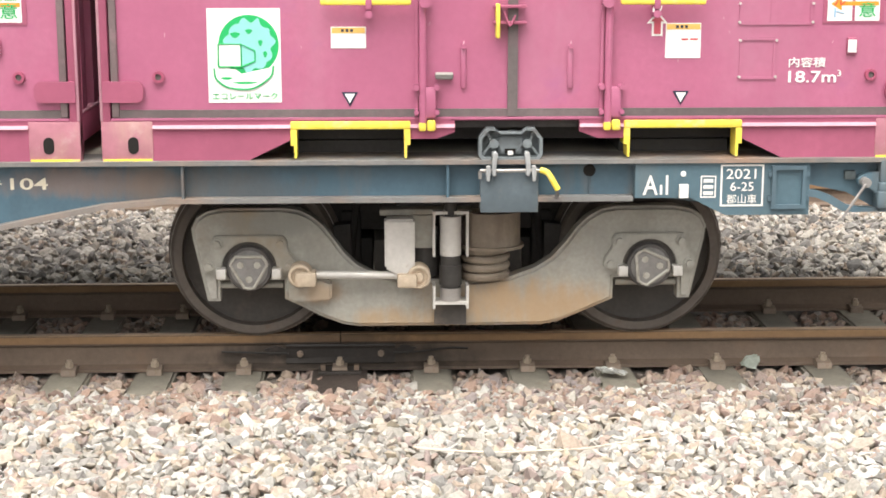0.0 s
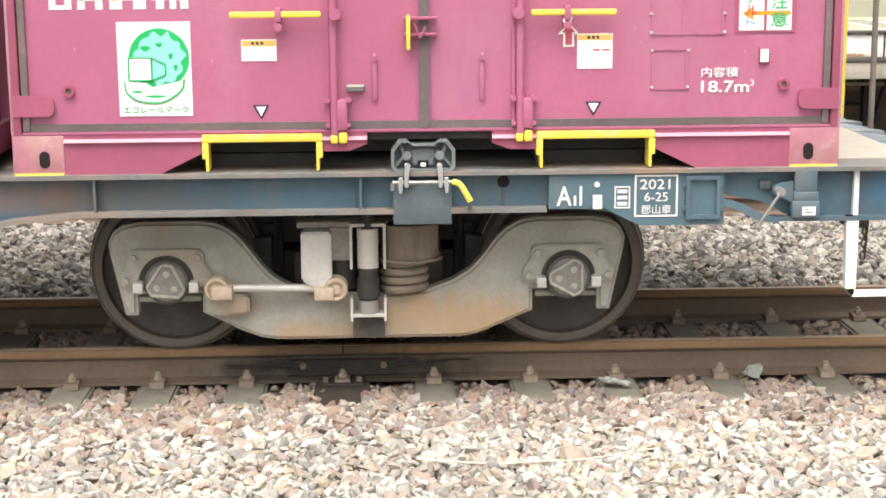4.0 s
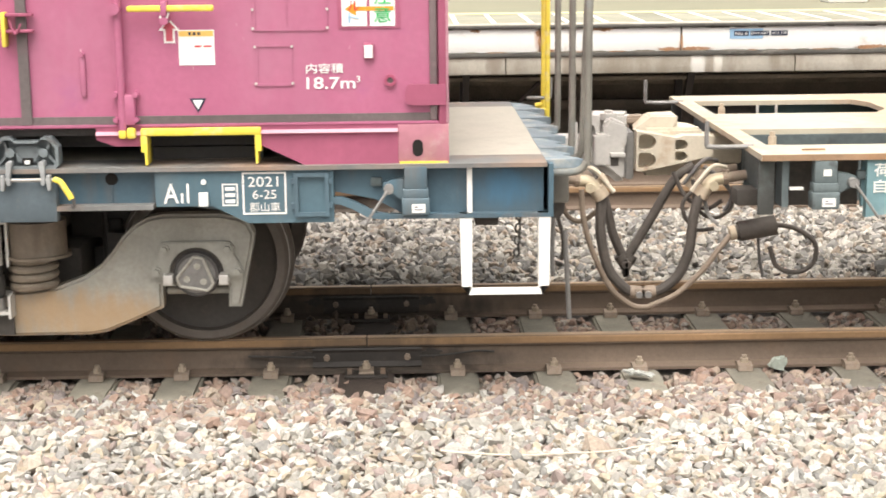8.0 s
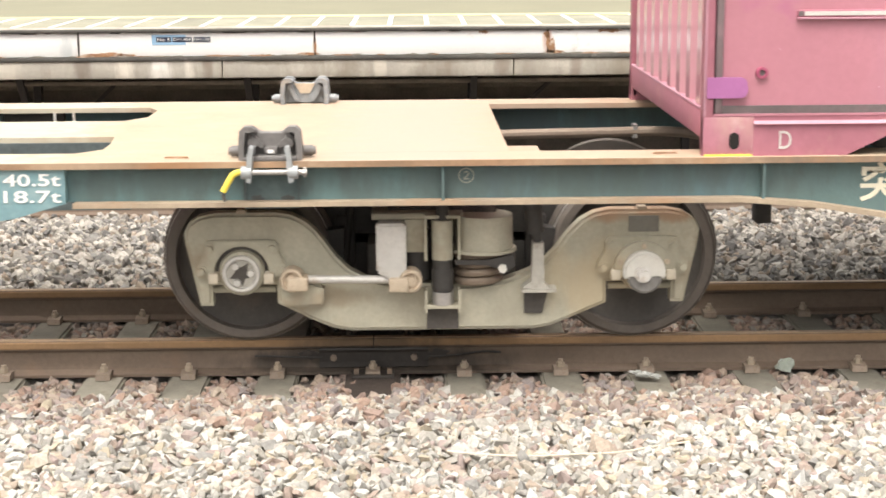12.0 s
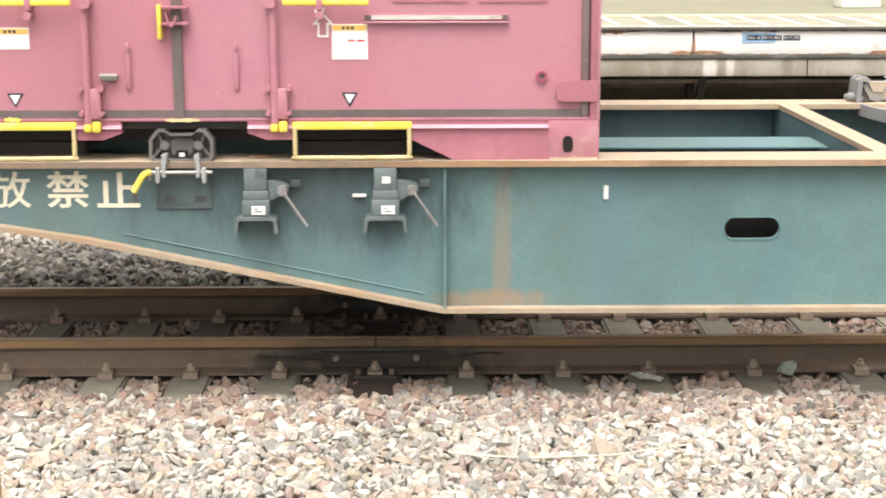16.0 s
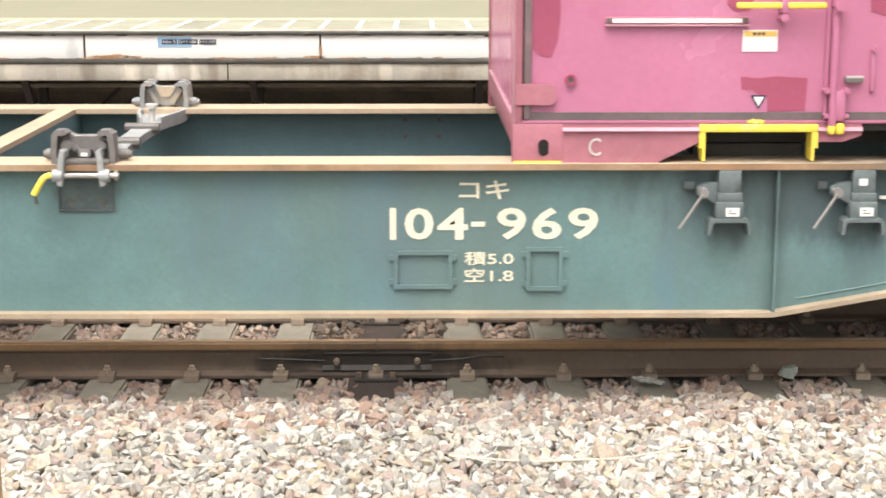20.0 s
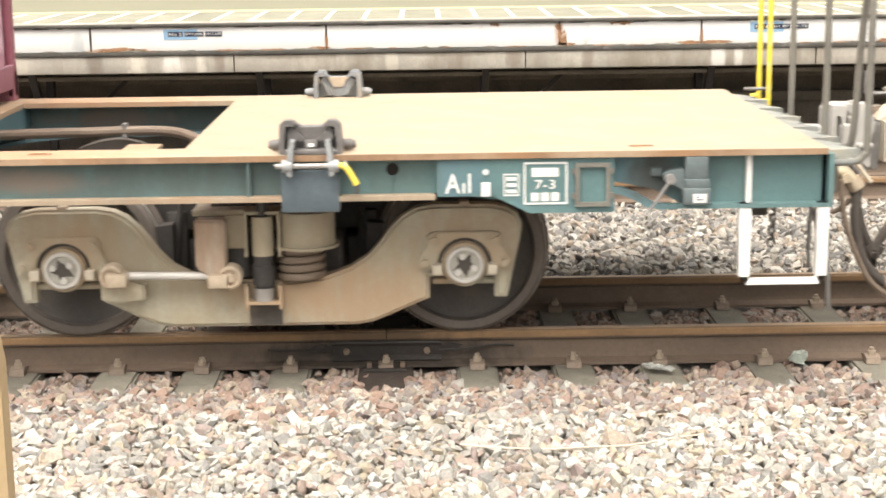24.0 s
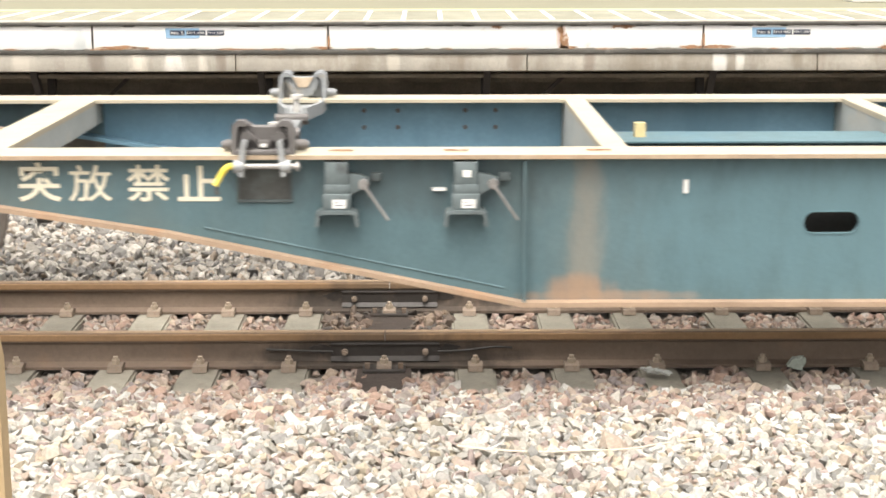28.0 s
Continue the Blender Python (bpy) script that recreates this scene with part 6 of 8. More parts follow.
        box(bm, cx - 0.33, cx + 0.10, *Y(0.74, 0.93), 0.655, 0.685, 0.006)
        box(bm, cx - 0.18, cx - 0.075, *Y(0.80, 0.94), 0.50, 0.66, 0.01)
        part("bolster_end", bm, bk, bol)
        bm = B()
        cyl(bm, (cx, s * 0.965, 0.475), (cx, s * 0.965, 0.66), 0.05, 20)
        dm = part("damper", bm, {"a": "silver", "b": bk, "c": "damper_c"}[k], bol, "upright damper")
        bm = B()
        cyl(bm, (cx, s * 0.965, 0.26), (cx, s * 0.965, 0.32), 0.05, 20)
        part("damper_seat", bm, "steel", dm, "bright steel damper seat")
        bm = B()
        cyl(bm, (cx, s * 0.965, 0.335), (cx, s * 0.965, 0.43), 0.053, 20)
        cyl(bm, (cx, s * 0.965, 0.43), (cx, s * 0.965, 0.48), 0.046, 20)
        cyl(bm, (cx, s * 0.965, 0.315), (cx, s * 0.965, 0.336), 0.044, 20)
        part("damper_boot", bm, "black", dm, "black damper boot")
        bm = B()
        cyl(bm, (cx, s * 0.965, 0.66), (cx, s * 0.965, 0.73), 0.03, 14)
        part("damper_pin", bm, "black", dm)
        bm = B()
        prism(bm, [(cx - 0.084, 0.225), (cx - 0.072, 0.225), (cx - 0.072, 0.245), (cx + 0.072, 0.245), (cx + 0.072, 0.225), (cx + 0.084, 0.225), (cx + 0.084, 0.335), (cx + 0.072, 0.335), (cx + 0.072, 0.26),
                   (cx - 0.072, 0.26), (cx - 0.072, 0.335), (cx - 0.084, 0.335)], *Y(0.915, 1.01), "y")
        part("damper_foot", bm, bk if k != "a" else "silver", fr, "bracket under the damper")
        bm = B()
        prism(bm, [(cx - 0.084, 0.47), (cx - 0.072, 0.47), (cx - 0.072, 0.67), (cx + 0.072, 0.67), (cx + 0.072, 0.47), (cx + 0.084, 0.47), (cx + 0.084, 0.684), (cx - 0.084, 0.684)], *Y(0.93, 0.99), "y")
        part("damper_bracket", bm, bk if k != "a" else "silver", fr, "bracket round the damper")
        bm = B()
        box(bm, cx - 0.075, cx + 0.075, *Y(0.905, 0.935), 0.13, 0.245)
        part("damper_pocket", bm, "under" if k != "c" else bk, fr)
        # traction link
        bm = B()
        prism(bm, [(cx - 0.308, 0.655), (cx - 0.168, 0.655), (cx - 0.168, 0.41), (cx - 0.20, 0.372), (cx - 0.225, 0.375), (cx - 0.308, 0.425)], *Y(0.93, 1.035), "y")
        bmesh.ops.bevel(bm, geom=list(bm.edges), offset=0.01, segments=2, affect="EDGES")
        part("link_bracket", bm, "damper_c" if k == "c" else "rusty_silver" if k == "b" and cx > 0 else "silver", bol, "silver painted link bracket")
        bm = B()
        cyl(bm, (cx - 0.72, s * 1.0, 0.392), (cx - 0.16, s * 1.0, 0.385), 0.019, 12)
        part("traction_rod", bm, "silver" if k != "c" else bk, bol, "pale steel traction rod")
        for ux, uz in ((-0.70, 0.395), (-0.15, 0.385)):
            bm = B()
            lathe(bm, [(0.0, s * 0.955), (0.055, s * 0.955), (0.055, s * 1.045), (0.049, s * 1.053), (0.041, s * 1.053), (0.037, s * 1.036), (0.024, s * 1.036), (0.021, s * 1.048), (0.0, s * 1.048)], cx + ux, uz, 22)
            part("bushing", bm, "tan_iron", bol, "rust-tinted bushing")
            bm = B()
            box(bm, cx + ux - 0.02, cx + ux + 0.075, *Y(0.97, 1.075), uz - 0.045, uz + 0.018, 0.008) if ux < -0.5 else box(bm, cx + ux - 0.10, cx + ux - 0.01, *Y(0.97, 1.075), uz - 0.045, uz + 0.018, 0.008)
            part("link_end", bm, "tan_iron", bol)
        bm = B()
        prism(bm, [(cx - 0.755, 0.385), (cx - 0.69, 0.39), (cx - 0.60, 0.37), (cx - 0.555, 0.352), (cx - 0.555, 0.262), (cx - 0.66, 0.252), (cx - 0.755, 0.258)], *Y(0.905, 0.985), "y")
        bmesh.ops.bevel(bm, geom=list(bm.edges), offset=0.012, segments=2, affect="EDGES")
        part("rod_seat", bm, bk, fr)
        if stay:
            bm = B()
            prism(bm, [(cx + 0.375, 0.34), (cx + 0.51, 0.325), (cx + 0.475, 0.36), (cx + 0.47, 0.55), (cx + 0.42, 0.55), (cx + 0.415, 0.37)], *Y(0.91, 1.0), "y")
            box(bm, cx + 0.37, cx + 0.53, *Y(0.91, 1.02), 0.32, 0.335)
            part("side_stay", bm, "sensor_dull" if k == "b" else "damper_c", fr, "flared upright stay")
            bm = B()
            cyl(bm, (cx + 0.445, s * 0.955, 0.55), (cx + 0.435, s * 0.955, 0.60), 0.022, 12)
            cyl(bm, (cx + 0.435, s * 0.955, 0.595), (cx + 0.42, s * 0.955, 0.73), 0.042, 14)
            part("stay_damper", bm, "black", fr, "dark damper above the stay")
            bm = B()
            prism(bm, [(cx + 0.06, 0.475), (cx + 0.20, 0.475), (cx + 0.33, 0.50), (cx + 0.34, 0.445), (cx + 0.29, 0.425), (cx + 0.20, 0.452), (cx + 0.06, 0.455)], *Y(0.99, 1.012), "y")
            la = part("levelling_arm", bm, "black", fr, "dark levelling arm over the spring")
            bm = B()
            cyl(bm, (cx + 0.278, s * 1.01, 0.437), (cx + 0.278, s * 1.03, 0.437), 0.022, 6)
            part("arm_nut", bm, "sensor_white" if k == "b" else "iron_lit", la, "bright nut on the arm")
            bm = B()
            prism(bm, [(cx + 0.385, 0.318), (cx + 0.50, 0.318), (cx + 0.47, 0.20), (cx + 0.385, 0.20)], *Y(0.914, 0.93), "y")
            part("stay_gusset", bm, "under", fr)
    # wheelsets, each turning on its axle
    sets = []
    for sx in (-1, 1):
        bm = B()
        cyl(bm, (0, -0.93, 0), (0, 0.93, 0), 0.065, 20)
        cyl(bm, (0, -0.45, 0), (0, 0.45, 0), 0.075, 20)
        ws = part("wheelset", bm, "wheel", w, "axle with two brown grimy wheels")
        ws.matrix_basis = pose(cx + sx * AX, 0, RW)
        for s in (-1, 1):
            bm = B()
            lathe(bm, [(0.06, s * 0.50), (0.10, s * 0.49), (0.12, s * 0.53), (0.32, s * 0.545), (0.345, s * 0.50), (0.420, s * 0.50), (0.431, s * 0.508), (0.429, s * 0.525), (0.414, s * 0.54),
                       (0.4085, s * 0.606), (0.401, s * 0.621), (0.389, s * 0.632), (0.352, s * 0.632), (0.346, s * 0.585), (0.32, s * 0.572), (0.14, s * 0.575), (0.12, s * 0.66), (0.06, s * 0.66)], 0, 0, 72)
            wl = part("wheel", bm, "wheel", ws, "brown grimy steel wheel")
            wl.data.materials.append(M["wheel_web"])
            for f in wl.data.polygons:
                if math.hypot(f.center.x, f.center.z) < 0.347:
                    f.material_index = 1
            bm = B()
            lathe(bm, [(0.405, s * 0.546), (0.4112, s * 0.546), (0.4106, s * 0.600), (0.405, s * 0.600)], 0, 0, 72)
            part("tread", bm, "tread", ws, "polished wheel tread")
            # end cap
            bm = B()
            cyl(bm, (0, s * 0.930, 0), (0, s * 0.950, 0), 0.088, 28)
            if cap == "tri":
                tri = [(0.092 * math.cos(a + d) * 1.0, 0.092 * math.sin(a + d)) for a in (math.pi / 6, math.pi * 5 / 6, math.pi * 3 / 2) for d in (-0.22, 0, 0.22)]
                prism(bm, tri, s * 0.945, s * 0.967, "y")
            part("end_cap", bm, "iron_lit" if cap == "tri" else "sensor_dull", ws, "bearing end cap")
            if cap != "tri":
                # dark star plate draws the shade of the cap's hollow
                bm = B()
                star = [((0.060 if i % 2 else 0.030) * math.cos(i * math.pi / 5 + 0.4), (0.060 if i % 2 else 0.030) * math.sin(i * math.pi / 5 + 0.4)) for i in range(10)]
                prism(bm, star, s * 0.949, s * 0.953, "y")
                part("cap_hollow", bm, "wheel_web", ws, "dark star plate with the cap hollow's shade in its colour")
            bm = B()
            if cap == "tri":
                path = [(0.088 * math.cos(a + d), s * 0.970, 0.088 * math.sin(a + d)) for a in (math.pi / 6, math.pi * 5 / 6, math.pi * 3 / 2) for d in (-0.26, 0.0, 0.26)]
                tube(bm, path + [path[0]], 0.008, 6, 1)
            else:
                lathe(bm, [(0.088, s * 0.950), (0.088, s * 0.962), (0.084, s * 0.967), (0.072, s * 0.967), (0.066, s * 0.950)], 0, 0, 28)
            part("cap_rim", bm, {"a": "sensor_dull", "b": "silver", "c": "iron_lit"}[k], ws, "worn cap rim")
            bm = B()
            for a in (math.pi / 6, math.pi * 5 / 6, math.pi * 3 / 2):
                r = 0.045
                cyl(bm, (r * math.cos(a), s * 0.945, r * math.sin(a)), (r * math.cos(a), s * 0.976, r * math.sin(a)), 0.017, 6)
            parts("cap_bolt", bm, {"a": "sensor_dull", "b": "silver", "c": "steel"}[k], ws, "bright bolt head")
        sets.append((ws, cx + sx * AX, turns[0] if sx < 0 else turns[1]))
    return sets


def coupler(w, end, look_mat, k):
    """Automatic coupler: shank, knuckle head with windows, uncoupling rod."""
    s = end
    x = lambda a: s * a
    bm = B()
    box(bm, *sorted((x(9.45), x(9.86))), -0.09, 0.09, 0.77, 0.92, 0.015)
    c = part("coupler", bm, look_mat, w, "cast automatic coupler")
    rnd_ = lambda bm_, o=0.01: bmesh.ops.bevel(bm_, geom=list(bm_.edges), offset=o, segments=2, affect="EDGES")
    if s > 0:
        # back plate of the head, with the shank's collar
        bm = B()
        prism(bm, [(9.86, -0.10), (9.93, -0.12), (9.96, 0.02), (10.10, 0.06), (10.14, 0.20), (9.96, 0.25), (9.87, 0.16)], 0.70, 1.02, "z")
        rnd_(bm, 0.015)
        hd = part("coupler_head", bm, look_mat, c, "pale grey coupler head")
        bm = B()
        holed(bm, [(9.862, 0.80), (9.925, 0.80), (9.94, 1.035), (9.865, 1.04)], [(9.90, 0.93, 0.018, 0.06)], -0.15, -0.08, 0.05)
        part("head_flange", bm, look_mat, c)
        bm = B()
        prism(bm, [(9.905, 0.785), (9.985, 0.785), (9.985, 0.95), (9.905, 0.945)], -0.215, -0.12, "y")
        rnd_(bm, 0.008)
        part("guard_plate", bm, look_mat, c)
        bm = B()
        prism(bm, [(9.945, 0.79), (9.955, 0.99), (9.985, 1.03), (10.07, 0.995), (10.078, 0.93), (10.06, 0.87), (10.06, 0.715), (10.045, 0.71)], -0.20, -0.09, "y")
        rnd_(bm, 0.012)
        part("knuckle", bm, look_mat, c, "pale grey knuckle")
        bm = B()
        box(bm, 9.985, 10.062, -0.225, -0.19, 0.83, 0.853, 0.006)
        part("knuckle_lug", bm, look_mat, c)
        bm = B()
        box(bm, 9.99, 10.03, -0.203, -0.19, 0.785, 0.828)
        part("knuckle_slot", bm, "under", c, "dark slot under the lug")
        bm = B()
        prism(bm, [(9.93, 0.775), (9.985, 0.775), (10.06, 0.705), (10.02, 0.70)], -0.17, 0.1, "y")
        part("head_foot", bm, look_mat, c)
        bm = B()
        prism(bm, [(10.065, 0.71), (10.115, 0.702), (10.12, 0.95), (10.075, 0.945)], -0.15, 0.05, "y")
        rnd_(bm, 0.008)
        part("coupler_face", bm, "iron_lit", c, "dull grey coupler face")
        bm = B()
        cyl(bm, (10.0, -0.02, 1.0), (10.0, -0.02, 1.035), 0.045, 16)
        cyl(bm, (10.0, -0.02, 1.035), (10.0, -0.02, 1.05), 0.022, 12)
        part("lock_lift", bm, look_mat, c)
        bm = B()
        tube(bm, [(9.80, -0.28, 0.84), (9.80, -0.28, 0.96), (9.80, -0.28, 1.02)], 0.011, 8, 2)
        part("lift_rod", bm, "silver", c, "short upright rod")
    else:
        bm = B()
        prism(bm, [(-9.66, -0.10), (-9.79, -0.12), (-9.97, -0.14), (-9.97, 0.06), (-9.90, 0.20), (-9.80, 0.20), (-9.70, 0.1)], 0.72, 0.965, "z")
        rnd_(bm, 0.015)
        part("coupler_head", bm, look_mat, c, "tan rusty coupler head")
        # flared guard arm with four blind hollows
        bm = B()
        holed(bm, [(-9.63, 0.835), (-9.63, 0.935), (-9.78, 0.938), (-9.815, 0.928), (-9.965, 0.955), (-10.02, 0.963), (-10.022, 0.762), (-10.0, 0.757), (-9.79, 0.797)],
              [(-9.978, 0.908, 0.058, 0.041), (-9.978, 0.814, 0.058, 0.041), (-9.800, 0.893, 0.042, 0.027), (-9.800, 0.834, 0.042, 0.025)], -0.23, -0.13, 0.085)
        part("guard_arm", bm, look_mat, c, "flared guard arm with four blind hollows", smooth=False)
        bm = B()
        prism(bm, [(-10.005, 0.945), (-9.93, 1.02), (-9.785, 1.026), (-9.783, 0.93), (-9.90, 0.93)], -0.06, 0.12, "y")
        rnd_(bm, 0.01)
        part("horn", bm, look_mat, c, "tan horn on top of the coupler head")
        bm = B()
        prism(bm, [(-10.02, 0.955), (-9.90, 0.94), (-9.83, 0.925), (-9.79, 1.02), (-9.93, 1.02)], -0.10, -0.055, "y")
        part("horn_web", bm, look_mat, c)
        bm = B()
        prism(bm, [(-10.06, 0.955), (-9.95, 0.96), (-9.93, 1.005), (-10.04, 1.0)], 0.10, 0.20, "y")
        rnd_(bm, 0.012)
        part("knuckle", bm, "clip", c, "rust-pink knuckle")
    # uncoupling rod
    bm = B()
    if s < 0:
        tube(bm, [(-9.58, -0.95, 0.98), (-9.78, -0.95, 0.98), (-9.80, -0.95, 1.0), (-9.80, -0.95, 1.10)], 0.011, 8, 3)
        tube(bm, [(-9.58, 0.95, 0.98), (-9.78, 0.95, 0.98), (-9.80, 0.95, 1.0), (-9.80, 0.95, 1.11)], 0.011, 8, 3)
        parts("uncoupling_handle", bm, "iron_lit", w, "bent uncoupling handle")
    else:
        tube(bm, [(9.62, -0.6, 0.93), (9.70, -0.6, 0.93), (9.72, -0.6, 0.90), (9.72, -0.6, 0.84)], 0.012, 8, 3)
        part("uncoupling_link", bm, "iron_lit", w)
    return c


def hoses(w, end, k):
    """Brake hoses and cocks hanging at a coupler."""
    s = end
    def P(x, y, z):
        return (s * x if s < 0 else x, y, z)
    if s > 0:
        defs = [("brake_hose", 0.026, "rubber", [(9.84, -0.50, 0.74), (9.90, -0.52, 0.68), (9.90, -0.54, 0.50), (9.94, -0.55, 0.32), (10.02, -0.56, 0.225), (10.06, -0.56, 0.205)]),
                ("brake_hose", 0.024, "rubber", [(9.90, -0.30, 0.74), (9.95, -0.30, 0.62), (9.99, -0.30, 0.46), (10.035, -0.30, 0.35), (10.05, -0.30, 0.31)]),
                ("control_cable", 0.014, "copper", [(9.79, -0.66, 0.74), (9.80, -0.67, 0.60), (9.84, -0.68, 0.45), (9.93, -0.68, 0.26), (10.04, -0.68, 0.165), (10.13, -0.68, 0.155)]),
                ("vent_pipe", 0.012, "iron_lit", [(9.70, -0.75, 0.56), (9.71, -0.75, 0.40), (9.725, -0.75, 0.12)]),
                ]
    else:
        defs = [("brake_hose", 0.026, "rubber", [(9.66, -0.50, 0.76), (9.74, -0.53, 0.70), (9.78, -0.55, 0.58), (9.80, -0.56, 0.42), (9.85, -0.56, 0.29), (9.93, -0.56, 0.22), (9.98, -0.56, 0.205)]),
                ("brake_hose", 0.024, "rubber", [(9.74, -0.30, 0.80), (9.84, -0.30, 0.72), (9.95, -0.30, 0.53), (10.05, -0.30, 0.36), (10.08, -0.30, 0.30)]),
                ("control_cable", 0.014, "copper", [(9.60, -0.62, 0.508), (9.67, -0.66, 0.44), (9.76, -0.68, 0.33), (9.88, -0.68, 0.22), (10.0, -0.68, 0.165), (10.01, -0.68, 0.155)]),
                ("cable_loop", 0.012, "rubber", [(9.42, -0.62, 0.55), (9.30, -0.63, 0.53), (9.20, -0.64, 0.46), (9.20, -0.64, 0.36), (9.28, -0.64, 0.31), (9.38, -0.64, 0.34), (9.42, -0.64, 0.44)]),
                ("cable_loop", 0.010, "rubber", [(9.74, -0.45, 0.72), (9.82, -0.45, 0.62), (9.76, -0.45, 0.50), (9.66, -0.46, 0.50)]),
                ("chain", 0.008, "iron", [(9.47, -0.6, 0.50), (9.46, -0.6, 0.38), (9.44, -0.6, 0.28)])]
    for nm, r, m, pts in defs:
        bm = B()
        tube(bm, [P(x, y, z) for x, y, z in pts], r, 10, 6)
        part(nm, bm, m, w, "black rubber hose hanging in a loop" if m == "rubber" else "")
    a = 9.84 if s > 0 else 9.68
    z0 = 0.76
    # cocks with bright handles
    for y, d in ((-0.52, 0.0), (-0.30, 0.05)):
        bm = B()
        tube(bm, [(s * (a - 0.05), y, z0 + 0.004), (s * (a - 0.005), y, z0 - 0.002), (s * (a + 0.022), y - 0.004, z0 - 0.022), (s * (a + 0.048), y - 0.01, z0 - 0.062)], 0.030, 12, 4)
        cyl(bm, (s * (a + 0.004), y - 0.02, z0 - 0.03), (s * (a + 0.004), y - 0.045, z0 - 0.03), 0.024, 10)
        ck = part("angle_cock", bm, "brass" if d == 0 else "clip", w, "cream-stained angle cock" if d == 0 else "rusty angle cock")
        bm = B()
        cyl(bm, (s * (a - 0.16), y, z0 + 0.02), (s * (a - 0.045), y, z0 + 0.003), 0.026, 12)
        cyl(bm, (s * (a - 0.065), y, z0 + 0.006), (s * (a - 0.045), y, z0 + 0.003), 0.035, 8)
        cyl(bm, (s * (a - 0.06), y, z0), (s * (a - 0.06), y, z0 + 0.045), 0.018, 10)
        part("pipe_union", bm, "clip", ck, "rusty pipe union")
        bm = B()
        tube(bm, [(s * (a - 0.06), y, z0 + 0.06), (s * (a + 0.02), y - 0.04, z0 + 0.065), (s * (a + 0.12), y - 0.05, z0 - 0.05)], 0.011, 8, 4)
        part("cock_handle", bm, "cream_iron" if d == 0 else "iron", ck, "pale cock handle" if d == 0 else "dark cock handle")
    if s < 0:
        extra = [("jumper_cable", 0.011, "rubber", [(-9.86, -0.40, 0.78), (-9.80, -0.42, 0.66), (-9.70, -0.44, 0.60), (-9.62, -0.45, 0.64)]), ("jumper_cable", 0.010, "rubber", [(-9.76, -0.40, 0.74), (-9.74, -0.42, 0.60), (-9.66, -0.44, 0.55), (-9.58, -0.46, 0.60), (-9.56, -0.46, 0.68)]),
                 ("drain_pipe", 0.010, "iron_lit", [(-9.72, -0.5, 0.66), (-9.70, -0.52, 0.58), (-9.66, -0.55, 0.54)]), ("jumper_cable", 0.012, "iron", [(-9.70, -0.36, 0.80), (-9.62, -0.38, 0.74), (-9.56, -0.40, 0.66), (-9.60, -0.42, 0.58)])]
    else:
        extra = [("jumper_cable", 0.012, "copper", [(9.72, -0.42, 0.70), (9.74, -0.42, 0.58), (9.82, -0.42, 0.54), (9.92, -0.44, 0.62)]), ("drain_pipe", 0.011, "iron_lit", [(9.66, -0.6, 0.60), (9.655, -0.6, 0.42), (9.66, -0.6, 0.30)]),
                 ("jumper_cable", 0.010, "rubber", [(9.68, -0.5, 0.62), (9.72, -0.5, 0.46), (9.71, -0.5, 0.36)])]
    for nm, r, m_, pts in extra:
        bm = B()
        tube(bm, pts, r, 8, 5)
        part(nm, bm, m_, w)
    # cast coupling heads where the hoses of two wagons meet
    for hx, hy, hz, dx, dz in ((10.075, -0.56, 0.203, 0.05, 0.0), (10.055, -0.30, 0.30, 0.02, -0.045)) if s > 0 else ((9.995, -0.56, 0.203, 0.05, 0.0), (10.075, -0.30, 0.30, 0.02, -0.045)):
        bm = B()
        cyl(bm, (s * (hx - 0.03), hy, hz + (0.04 if dz else 0.004)), (s * (hx + dx * 0.4), hy, hz + dz * 0.4), 0.032, 12)
        box(bm, *sorted((s * (hx - 0.012), s * (hx + dx))), hy - 0.035, hy + 0.03, hz + dz - 0.028, hz + 0.026, 0.010)
        hc = part("hose_coupling", bm, "clip" if not dz else "rubber", w, "rusty cast hose coupling head")
        bm = B()
        cyl(bm, (s * (hx + 0.012), hy - 0.03, hz - 0.004), (s * (hx + 0.012), hy - 0.05, hz - 0.004), 0.017, 8)
        part("coupling_lug", bm, "iron_lit" if not dz else "rubber", hc)
    for ex, ey, ez in ((0.10, -0.52, -0.05), (0.13, -0.30, -0.03)):
        bm = B()
        cyl(bm, (s * (a + ex - 0.06), ey, z0 + ez + 0.01), (s * (a + ex - 0.03), ey, z0 + ez - 0.035), 0.041, 12)
        part("hose_collar", bm, "tan_iron", w, "rust-tinted hose collar")
    if s < 0:
        bm = B()
        cyl(bm, (-9.57, -0.62, 0.515), (-9.39, -0.62, 0.545), 0.050, 14)
        cyl(bm, (-9.59, -0.62, 0.510), (-9.56, -0.62, 0.516), 0.034, 12)
        jb = part("jumper_socket", bm, "rubber", w, "dark jumper socket")
        bm = B()
        cyl(bm, (-9.615, -0.62, 0.505), (-9.585, -0.62, 0.512), 0.036, 12)
        part("gland", bm, "tan_iron", jb, "dull tan gland")
        bm = B()
        box(bm, -9.60, -9.47, -0.7, -0.55, 0.655, 0.735, 0.01)
        part("hose_bracket", bm, "under", w)
    else:
        bm = B()
        box(bm, 9.603, 9.70, -0.95, -0.60, 0.725, 0.90, 0.012)
        part("hose_bracket", bm, "post_grey", w, "dusty grey bracket plate")
        bm = B()
        prism(bm, [(9.605, 0.724), (9.70, 0.724), (9.69, 0.65), (9.665, 0.625), (9.625, 0.635)], -0.80, -0.70, "y")
        part("pipe_bracket", bm, "under", w, "dark bracket below")


